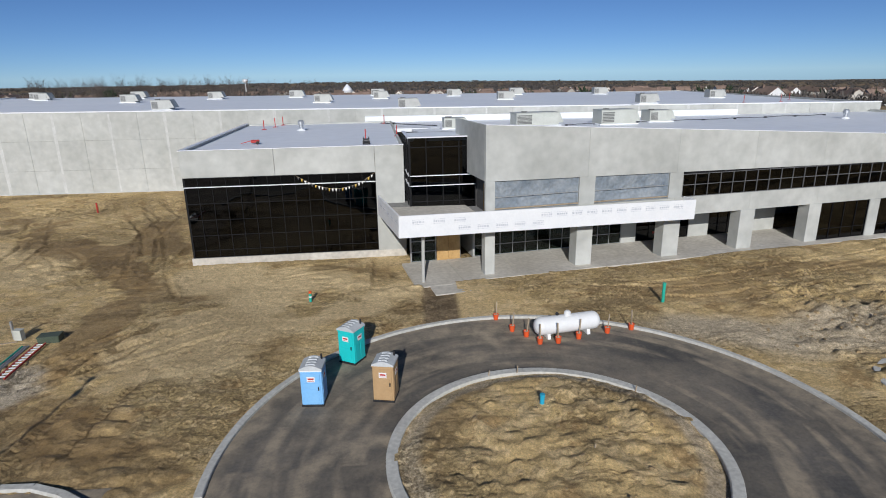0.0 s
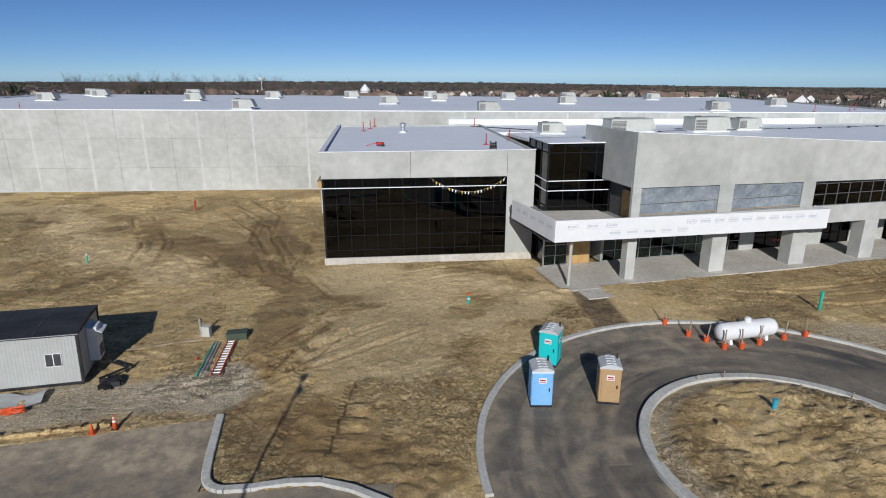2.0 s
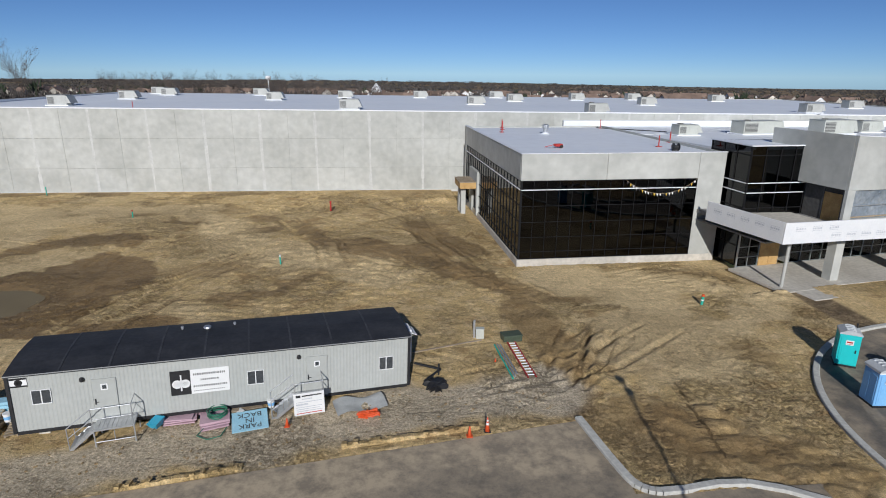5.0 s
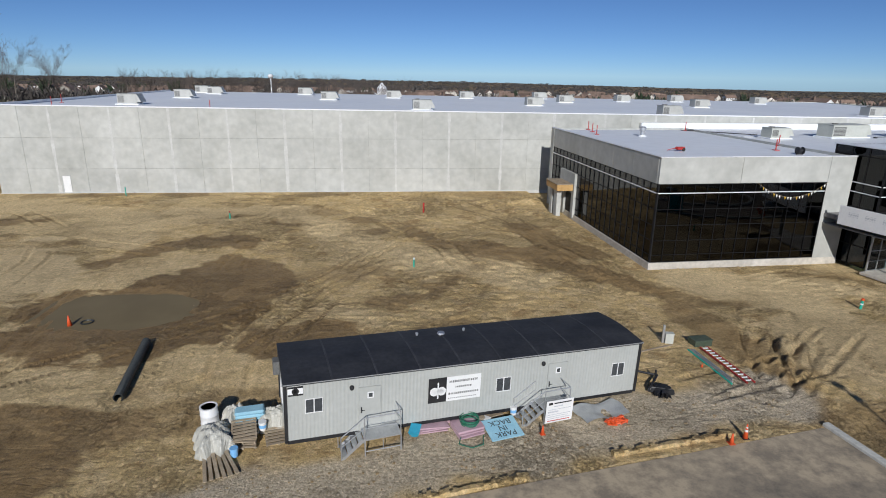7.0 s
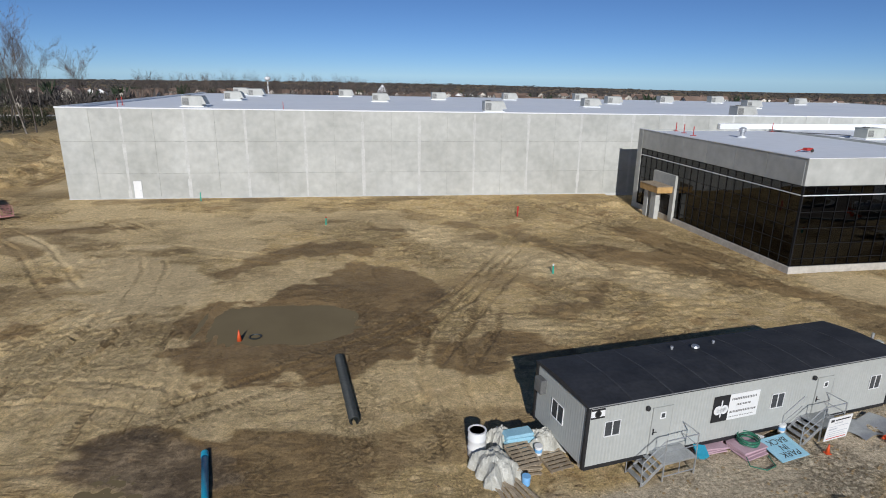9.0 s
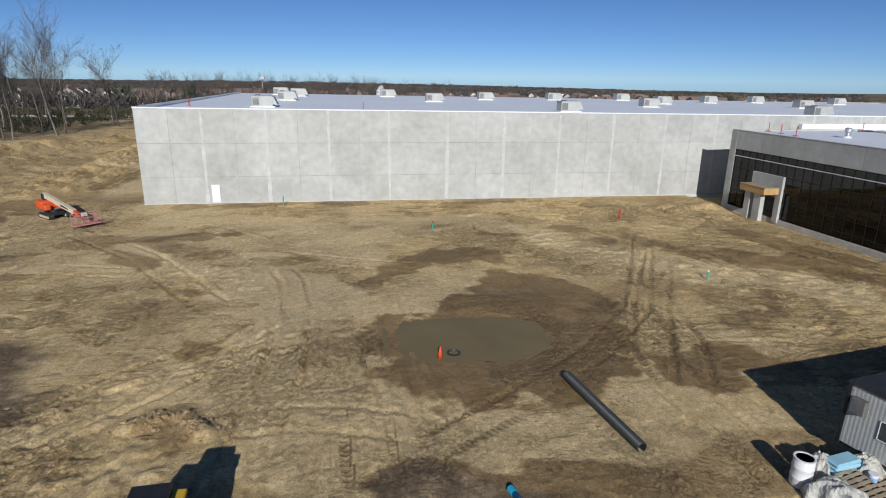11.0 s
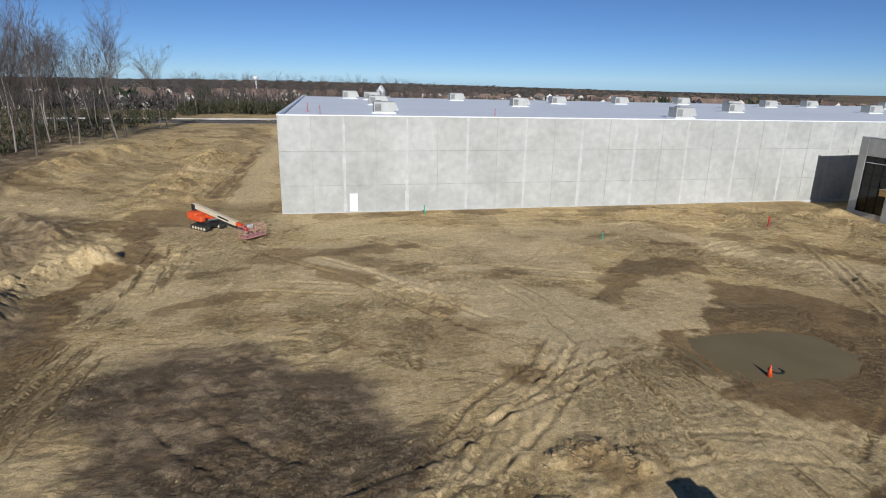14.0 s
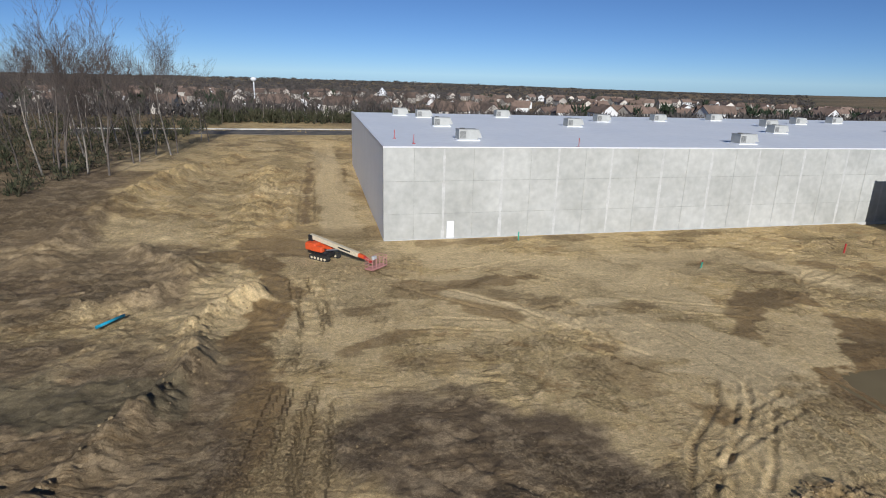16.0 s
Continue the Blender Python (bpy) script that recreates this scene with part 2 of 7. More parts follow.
def thing(name, m, label, category, group="", kind=""):
    ob = new(name)
    ob.empty_display_size = 0.3
    ob.matrix_basis = m
    return tagged(ob, label, category, group, kind)


def single(name, geo, material, m, label, category, group="", kind="", smooth=False):
    ob = new(name, geo.mesh(name, material, smooth))
    ob.matrix_basis = m
    return tagged(ob, label, category, group, kind)


# ---------- noise in numpy ----------
def lattice(ix, iy, seed):
    h = (ix.astype(np.int64) * 374761393 + iy.astype(np.int64) * 668265263 + seed * 2147483647) & 0xFFFFFFFF
    h = ((h ^ (h >> 13)) * 1274126177) & 0xFFFFFFFF
    return ((h ^ (h >> 16)) & 0xFFFF) / 65535.0


def vnoise(x, y, seed=0):
    ix, iy = np.floor(x), np.floor(y)
    fx, fy = x - ix, y - iy
    fx, fy = fx * fx * (3 - 2 * fx), fy * fy * (3 - 2 * fy)
    a, b = lattice(ix, iy, seed), lattice(ix + 1, iy, seed)
    c, d = lattice(ix, iy + 1, seed), lattice(ix + 1, iy + 1, seed)
    return (a * (1 - fx) + b * fx) * (1 - fy) + (c * (1 - fx) + d * fx) * fy - 0.5


def fbm(x, y, size, octaves=3, seed=0):
    total, amp = 0, 1.0
    for o in range(octaves):
        total = total + amp * vnoise(x / size + 17.3 * o, y / size - 9.1 * o, seed + o)
        size, amp = size / 2.1, amp * 0.5
    return total


def line_distance(x, y, pts):
    """Distance to a polyline, and the signed side."""
    best = np.full(np.shape(x), 1e9)
    along = np.zeros(np.shape(x))
    run = 0.0
    for (ax, ay), (bx, by) in zip(pts, pts[1:]):
        dx, dy = bx - ax, by - ay
        n = math.hypot(dx, dy)
        t = np.clip(((x - ax) * dx + (y - ay) * dy) / (n * n), 0, 1)
        d = np.hypot(x - ax - t * dx, y - ay - t * dy)
        closer = d < best
        along = np.where(closer, run + t * n, along)
        best = np.where(closer, d, best)
        run += n
    return best, along


def open_ends(s, pts):
    """Fades a rut out before either end of its line."""
    total = sum(math.dist(p, q) for p, q in zip(pts, pts[1:]))
    return smooth(0.02, 1.2, s) * smooth(total - 0.02, total - 1.2, s)


def smooth(a, b, v):
    t = np.clip((v - a) / (b - a), 0, 1)
    return t * t * (3 - 2 * t)

# ---------- ground ----------
RING, R_OUT, R_IN = (4.95, 14.1), 13.0, 6.35
TRACKS, DAMP, RIDGES = [], [], []


def track(*pts):
    """A pair of wheel ruts along plan points."""
    TRACKS.append(list(pts))


def damp(tone, radius, *pts):
    """A wet, darker stretch of soil round plan points."""
    DAMP.append((tone, radius, list(pts) if len(pts) > 1 else [pts[0], (pts[0][0] + 0.1, pts[0][1])]))


def ridge(height, width, *pts):
    """A heaped line of soil."""
    RIDGES.append((list(pts), height, width))


track((-34.5, 54.8), (-40.8, 42.9), (-44.0, 37.0), (-49.2, 31.6), (-54.7, 27.1), (-59.1, 24.3))
track((-33.7, 52.8), (-43.1, 36.9), (-45.9, 31.1), (-46.6, 26.8), (-46.0, 20.0))
track((-65.3, 36.7), (-65.4, 31.7), (-65.9, 27.2), (-66.3, 22.5))
track((-67.0, 35.5), (-71.3, 30.6), (-74.5, 27.8), (-80.3, 25.7))
track((-62.6, 33.6), (-61.6, 28.2), (-61.2, 21.7))
track((-66.3, 38.6), (-68.8, 35.0), (-73.0, 31.5), (-76.7, 26.4))
track((-64.5, 36.8), (-66.7, 32.3), (-69.8, 25.7))
track((-91.3, 44.7), (-92.5, 39.5), (-93.1, 30.5))
track((-92.5, 60.1), (-92.3, 48.3), (-95.3, 33.6))
track((-38.6, 57.8), (-33.0, 46.7), (-31.5, 38.9), (-34.0, 33.0))
track((-14.3, 28.1), (-18.1, 22.7), (-23.0, 20.3))
track((-13.0, 33.4), (-17.3, 26.4), (-19.2, 20.6))
track((-30.0, 60.0), (-24.0, 50.0), (-19.5, 38.0), (-16.5, 32.0))
track((-58.0, 68.0), (-40.0, 62.0), (-25.0, 52.0), (-21.5, 41.0))
track((-80.0, 66.0), (-70.0, 56.0), (-66.0, 45.0), (-65.0, 37.0))
track((-88.0, 62.0), (-78.0, 52.0), (-70.0, 40.0))
track((9.0, 34.0), (16.0, 31.0), (24.0, 32.5), (33.0, 36.0))
track((22.0, 33.0), (30.0, 34.2), (40.0, 37.0))
track((24.0, 30.5), (33.0, 32.5), (41.0, 35.0))
track((10.0, 32.0), (18.0, 30.0), (26.0, 31.0))
track((-12.5, 32.0), (-15.2, 26.8), (-17.6, 21.8))
track((-15.0, 31.0), (-17.4, 25.8), (-19.4, 21.4))
track((-9.5, 29.0), (-16.0, 24.0), (-24.0, 21.8))
track((-11.0, 26.5), (-12.5, 20.0), (-13.0, 15.0))
track((-14.5, 22.0), (-15.0, 18.0), (-15.4, 14.8))
track((-30.0, 64.0), (-25.0, 57.0), (-24.0, 48.0), (-20.5, 38.0))
track((-38.8, 57.0), (-35.7, 51.1), (-32.5, 47.0), (-31.7, 43.6))
track((-41.3, 39.5), (-43.3, 32.4), (-45.8, 27.4), (-47.6, 22.3), (-49.0, 19.9), (-50.0, 17.6), (-51.0, 14.5))
track((-94.0, 62.0), (-92.5, 52.0), (-93.0, 42.0), (-94.5, 31.0))
track((-103.0, 66.0), (-104.5, 52.0), (-109.0, 43.0))
track((-92.8, 80.0), (-92.4, 106.0), (-88.5, 150.0))


def more_tracks():
    """Wheel marks that sweep about the yard."""
    rnd = random.Random(77)
    made = []
    for _ in range(34):
        x, y = rnd.uniform(-96, -8), rnd.uniform(20, 68)
        a, bend = rnd.choice((0.3, 1.2, 1.9, 2.6)) + rnd.gauss(0, 0.3), rnd.gauss(0, 0.09)
        pts = [(x, y)]
        for _ in range(rnd.randint(5, 11)):
            a += bend
            x, y = x + 2.2 * math.cos(a), y + 2.2 * math.sin(a)
            pts.append((x, y))
        made.append(pts)
    for k in range(16):
        x0 = -72 + k * 0.9 + rnd.gauss(0, 0.4)
        made.append([(x0, 38 + rnd.uniform(-3, 3)), (x0 - 0.5 + rnd.gauss(0, 0.5), 31), (x0 - 2.5 + (k - 6) * 0.45, 22)])
    for k in range(10):
        x0 = -100 + k * 1.4
        made.append([(x0 + 5, 66), (x0 + 3, 55), (x0, 43), (x0 - 2, 30)])
    for k in range(8):
        x0 = -110 + k * 3.2
        made.append([(x0, 80), (x0 + 1.5, 100), (x0 + 3.0, 125)])
    return made


SWEEPS = more_tracks()
# the puddle's wet rim and the damp stretches about it
damp(1.0, 5.0, (-56.6, 33.4), (-52.0, 36.5), (-50.0, 38.0))
damp(1.0, 4.2, (-57.2, 31.2), (-54.0, 30.6), (-50.0, 33.5))
damp(0.95, 2.6, (-50.2, 42.5), (-47.6, 40.5))
damp(0.9, 1.5, (-56.8, 49.6), (-52.5, 50.0), (-50.5, 49.0))
damp(0.85, 1.1, (-57.0, 48.0), (-59.6, 45.2), (-63.2, 41.2))
damp(0.85, 1.2, (-49.6, 56.3), (-47.0, 55.6))
damp(0.8, 1.3, (-41.0, 52.4), (-39.5, 53.0))
damp(0.8, 1.1, (-42.0, 57.6), (-39.4, 57.2))
damp(0.85, 2.0, (-31.6, 46.8), (-27.5, 45.0), (-23.5, 45.6))
damp(0.9, 1.6, (-28.7, 46.2), (-25.5, 43.5), (-22.3, 39.8), (-20.9, 36.4))
damp(0.8, 1.5, (-24.5, 54.0), (-23.0, 49.0), (-20.5, 44.5))
damp(0.75, 1.0, (-31.0, 41.8), (-35.4, 35.4), (-38.5, 34.4))
damp(0.9, 1.7, (-44.8, 29.0), (-41.6, 30.2), (-40.4, 28.2))
# bands west of the puddle
damp(0.8, 1.3, (-79.2, 57.4), (-76.0, 58.0), (-72.6, 58.4))
damp(0.7, 0.9, (-82.0, 56.6), (-79.5, 51.8), (-77.4, 50.2))
damp(0.8, 1.0, (-73.4, 43.8), (-72.2, 43.2))
damp(0.75, 0.8, (-66.9, 50.4), (-65.2, 50.0))
damp(0.7, 0.9, (-90.5, 46.0), (-87.4, 47.6), (-84.5, 48.4))
damp(0.65, 0.8, (-89.5, 53.0), (-86.5, 53.6))
damp(0.8, 0.8, (-70.6, 34.8), (-69.6, 34.9))
damp(0.65, 1.0, (-80.0, 70.6), (-70.0, 70.8), (-61.0, 71.0))
damp(0.65, 0.9, (-58.0, 70.6), (-50.0, 70.4), (-44.0, 70.2))
damp(0.8, 1.3, (-103.2, 68.9), (-98.8, 68.4), (-96.4, 64.0), (-94.4, 57.0))
damp(0.95, 1.4, (-95.4, 54.0), (-97.0, 47.8), (-95.6, 40.7), (-96.3, 35.9), (-97.8, 30.5))
damp(0.85, 0.7, (-92.9, 82.3), (-92.5, 106.8), (-88.6, 150.0))
damp(0.8, 0.7, (-87.3, 100.0), (-85.8, 124.0))
damp(0.75, 2.4, (-92.0, 70.0), (-97.0, 73.0))
damp(0.7, 2.0, (-113.0, 62.0), (-118.0, 64.0))
# dug and soaked ground by the blue pipe
damp(1.0, 2.0, (-59.2, 21.6), (-57.0, 20.4), (-56.5, 18.5))
damp(0.9, 1.9, (-54.2, 21.4), (-51.8, 20.2), (-52.5, 17.5))
damp(0.75, 1.1, (-69.8, 27.2), (-68.8, 26.0))
damp(0.9, 0.8, (-77.8, 27.8), (-77.3, 27.6))
damp(0.9, 0.8, (-79.9, 26.6), (-79.2, 26.3))
# between the trailer and the drive
damp(0.7, 1.6, (-19.3, 35.8), (-17.0, 33.0), (-13.0, 33.3))
damp(0.7, 1.2, (-18.6, 32.0), (-18.6, 26.0), (-18.2, 22.4))
damp(0.7, 1.1, (-17.4, 25.2), (-13.9, 22.6))
damp(0.85, 1.3, (-15.4, 18.4), (-14.6, 16.4), (-12.4, 15.6))
damp(0.6, 1.6, (-17.2, 16.4), (-14.5, 15.1))
damp(0.6, 1.2, (-7.0, 37.8), (-2.0, 36.4))
damp(0.6, 1.4, (-0.6, 29.2), (0.6, 29.6))
damp(0.6, 1.1, (-6.5, 28.6), (-11.5, 28.4))
damp(0.75, 1.6, (-36.0, 55.0), (-33.0, 47.0))
damp(0.6, 2.4, (-16.4, 17.4), (-14.0, 15.6), (-12.0, 14.6))
# east of the drive, and inside the ring
damp(0.65, 1.2, (12.0, 31.5), (19.0, 31.0), (24.5, 33.5))
damp(0.65, 1.2, (24.0, 33.8), (29.0, 34.4), (34.0, 34.5))
damp(0.6, 0.8, (0.4, 13.0), (0.6, 17.0), (2.5, 19.0))
damp(0.6, 0.7, (10.3, 11.0), (10.4, 14.5), (8.6, 17.8))
# windrows, berms and spoil heaps
ridge(1.0, 1.9, (-118.0, 70.0), (-115.8, 84.0), (-113.0, 100.0), (-110.4, 115.0), (-105.5, 129.0))
ridge(1.35, 1.3, (-97.0, 56.6), (-98.8, 55.0), (-100.7, 51.0), (-99.8, 45.0), (-101.2, 40.0), (-103.6, 35.0), (-105.5, 29.0))
ridge(1.0, 1.6, (-109.0, 71.0), (-104.0, 66.2), (-102.8, 62.0), (-105.9, 57.8), (-110.5, 55.4))
ridge(1.2, 4.0, (-99.5, 80.0), (-99.0, 95.0), (-98.0, 116.0))
ridge(0.6, 1.0, (-95.0, 80.0), (-95.0, 98.0), (-94.8, 116.0))
ridge(0.6, 1.5, (-36.0, 63.6), (-30.7, 65.0), (-25.5, 64.0), (-20.5, 65.5))
ridge(0.4, 1.2, (-27.6, 63.0), (-24.0, 61.5), (-21.0, 58.0))
ridge(0.5, 2.0, (21.0, 27.0), (27.0, 25.0), (33.0, 26.0))
ridge(0.35, 0.7, (-71.2, 27.4), (-69.4, 28.2), (-68.0, 26.4))


def in_asphalt(x, y):
    """Paved ground: the ring drive, the lot west of it and the ways that join them, behind the first view."""
    r = np.hypot(x - RING[0], y - RING[1])
    ring = (r < R_OUT) & (r > R_IN)
    lot = (x < -19.15 + np.clip(18.6 - y, 0, 4.0) * 0.13) & (x > -60) & (y < 18.5 + (x + 19.0) * 0.178) & (y > -60)
    south = (y < 13.6) & (x >= -19.0) & (x < -11.5) & (y > -60)
    south2 = (y < 12.6 - (x + 11.5) * 1.1) & (x >= -11.5) & (x < RING[0]) & (y > -60) & (r > R_OUT)
    return ring | lot | south | south2


def path_fade(x, y):
    return smooth(1.3, 0.9, np.abs(x - 1.6 - (y - 30) * 0.03)) * smooth(25.5, 26.5, y) * smooth(36.0, 35.0, y)


def reach(x, y, pts, margin):
    """The points within the box round a polyline."""
    px, py = [p[0] for p in pts], [p[1] for p in pts]
    return (x > min(px) - margin) & (x < max(px) + margin) & (y > min(py) - margin) & (y < max(py) + margin)


def ground_height(x, y):
    z = 0.20 * fbm(x, y, 9.0, 2, 3) + 0.05 * fbm(x, y, 2.2, 3, 11)
    rough = smooth(-0.05, 0.2, fbm(x, y, 14.0, 2, 41)) * 0.7 + 0.3
    lumps = np.abs(fbm(x, y, 1.1, 3, 23))
    z = z + (0.04 + 0.22 * smooth(0.08, 0.34, fbm(x, y, 12.0, 3, 43))) * lumps * smooth(0.05, 0.35, lumps)
    # broken crust: sharp-edged slabs and crumbs
    crust = 1 - np.abs(fbm(x, y, 0.85, 3, 27)) * 3.2
    z = z + 0.055 * np.clip(crust, 0, 1) ** 2 * smooth(0.0, 0.25, fbm(x, y, 7.0, 3, 47)) * rough
    # combed, ridged soil where machines have scraped
    angle = fbm(x, y, 30.0, 1, 77) * 5
    u = x * np.cos(angle) + y * np.sin(angle)
    z = z + rough * 0.018 * np.sin(u * 5.0 + 5 * fbm(x, y, 3.0, 2, 5)) * smooth(-0.1, 0.2, fbm(x, y, 6.0, 2, 15))
    for k, pts in enumerate(TRACKS + SWEEPS):
        near = reach(x, y, pts, 2.0)
        if not near.any():
            continue
        xx, yy = x[near], y[near]
        d, s = line_distance(xx, yy, pts)
        bold = 1.0 if k < len(TRACKS) else 0.45 + 0.4 * ((k * 37) % 10) / 10
        fade = smooth(-0.30, 0.10, fbm(xx, yy, 5.0, 2, 61 + k % 5)) * bold * open_ends(s, pts)
        gauge = 0.80 + 0.3 * ((k * 13) % 7) / 7
        w = np.exp(-(((d - gauge) / 0.17) ** 2))
        lip = np.exp(-(((d - gauge - 0.34) / 0.13) ** 2)) + np.exp(-(((d - gauge + 0.34) / 0.13) ** 2))
        dz = fade * (-0.085 * w + 0.012 * w * np.sign(np.sin(s * 11.0)) + 0.065 * lip * (0.5 + 1.3 * np.abs(fbm(xx, yy, 0.7, 2, 67))))
        z[near] = z[near] + dz
    # deep ruts beside the trailer
    d, s = line_distance(x, y, [(-14.5, 28.0), (-17.0, 24.5), (-19.5, 21.5)])
    z = z + 0.17 * np.sin(d * 7.5 + 3 * fbm(x, y, 1.6, 3, 8)) * np.exp(-((d / 1.7) ** 2)) * (0.7 + 1.6 * fbm(x, y, 0.9, 3, 9)) * smooth(0.0, 0.8, s) * smooth(8.2, 7.2, s)
    for pts, h, w in RIDGES:
        d, s = line_distance(x, y, pts)
        wob = 0.95 + 1.0 * fbm(x, y, 2.6, 3, 31) + 0.8 * np.abs(fbm(x, y, 1.0, 3, 33)) - 0.3 * np.abs(fbm(x, y, 0.45, 2, 34))
        z = z + 0.7 * h * np.exp(-((d / (0.8 * w)) ** 2)) * np.clip(wob, 0.15, 2.2)
    # rough island in the ring, heaped in clods
    r = np.hypot(x - RING[0], y - RING[1])
    inside = smooth(R_IN - 0.2, R_IN - 1.6, r)
    z = z + inside * (0.25 + 0.26 * np.abs(fbm(x, y, 0.55, 3, 51)) - 0.16 * np.abs(fbm(x, y, 1.3, 2, 54)) + 0.20 * np.abs(fbm(x, y, 1.9, 4, 53)) + 0.3 * fbm(x, y, 3.2, 3, 52))
    right = smooth(19.0, 23.0, x) * smooth(33.0, 29.0, y)
    z = z + right * 0.8 * np.abs(fbm(x, y, 1.2, 3, 57))
    west = smooth(-96.0, -101.0, x) * smooth(150.0, 60.0, y)
    z = z + west * (0.3 * fbm(x, y, 2.0, 4, 58) + 0.25 * np.abs(fbm(x, y, 1.1, 3, 59)))
    # the basin that holds the puddle
    basin = np.exp(-(((x + 55.4) / 6.2) ** 2 + ((y - 34.5) / 4.3) ** 2) ** 2)
    z = z * (1 - 0.75 * basin) - 0.24 * basin + 0.06 * basin * fbm(x, y, 2.4, 3, 83)
    basin2 = np.exp(-(((x + 58.5) / 3.0) ** 2 + ((y - 20.0) / 2.0) ** 2) ** 2)
    z = z * (1 - 0.7 * basin2) - 0.12 * basin2
    # calm towards buildings, pads and kerbs
    near = smooth(1.6, 0.3, 72.58 - y) * (x > -90) * (y < 74)
    near = np.maximum(near, smooth(1.5, 0.2, np.abs(r - R_OUT)) * (r > R_OUT - 0.5))
    z = z * (1 - 0.85 * near)
    house = (x > -19.5) & (x < 70) & (y > 40.2 - (x + 17) * 0.0) & (y < 140)
    house = house | ((x > -3) & (x < 70) & (y > 33.6 + x * 0.185 - 0.3))
    house = house | ((x > -84.2) & (x < 66) & (y > 72.8) & (y < 132))
    z = np.where(house, -0.25, z)
    z = z * (1 - path_fade(x, y)) - 0.02 * path_fade(x, y)
    z = z * (1 - 0.9 * smooth(0.0, 1.0, (x > -45) * (y < 20) * 1.0 * smooth(21.5, 19.5, y - (x + 19) * 0.2) * (x < -19)))
    z = np.where(in_asphalt(x, y), np.minimum(z, 0) * 0.2 - 0.10, z)
    # the wooded bank and the far end of the site lie higher
    bank = np.maximum(smooth(-99, -115, x + 4 * fbm(x, y, 20.0, 2, 87)) * smooth(66, 92, y), smooth(-84, -100, x) * smooth(95, 150, y))
    bank = np.maximum(bank, smooth(136, 160, y) * smooth(-40, -60, x))
    z = z + 2.3 * np.where((x > -84.6) & (y < 136), 0, bank)
    # the land falls away beyond the site
    far = smooth(190, 430, y) + smooth(170, 420, np.abs(x + 20)) * 0.7
    far = np.clip(far, 0, 1)
    z = z - 11.0 * far - (30.0 + 34.0 * smooth(0.0, 0.8, (x + 30) / np.maximum(y, 200.0))) * smooth(550, 1900, np.hypot(x, y)) + far * 7.0 * fbm(x, y, 420.0, 2, 91)
    return z


def graded(spans, limit, grow):
    """Grid lines whose spacing changes from stretch to stretch and widens out to the horizon."""
    mid = np.concatenate([np.arange(a, b - step / 2, step) for (a, step), (b, _) in zip(spans, spans[1:])] + [np.array([spans[-1][0]])])
    up, d = [spans[-1][0]], spans[-1][1]
    while up[-1] < limit:
        d *= grow
        up.append(up[-1] + d)
    down, d = [spans[0][0]], spans[0][1]
    while down[-1] > -limit:
        d *= 1.22
        down.append(down[-1] - d)
    return np.concatenate([np.array(down[:0:-1]), mid, np.array(up[1:])])


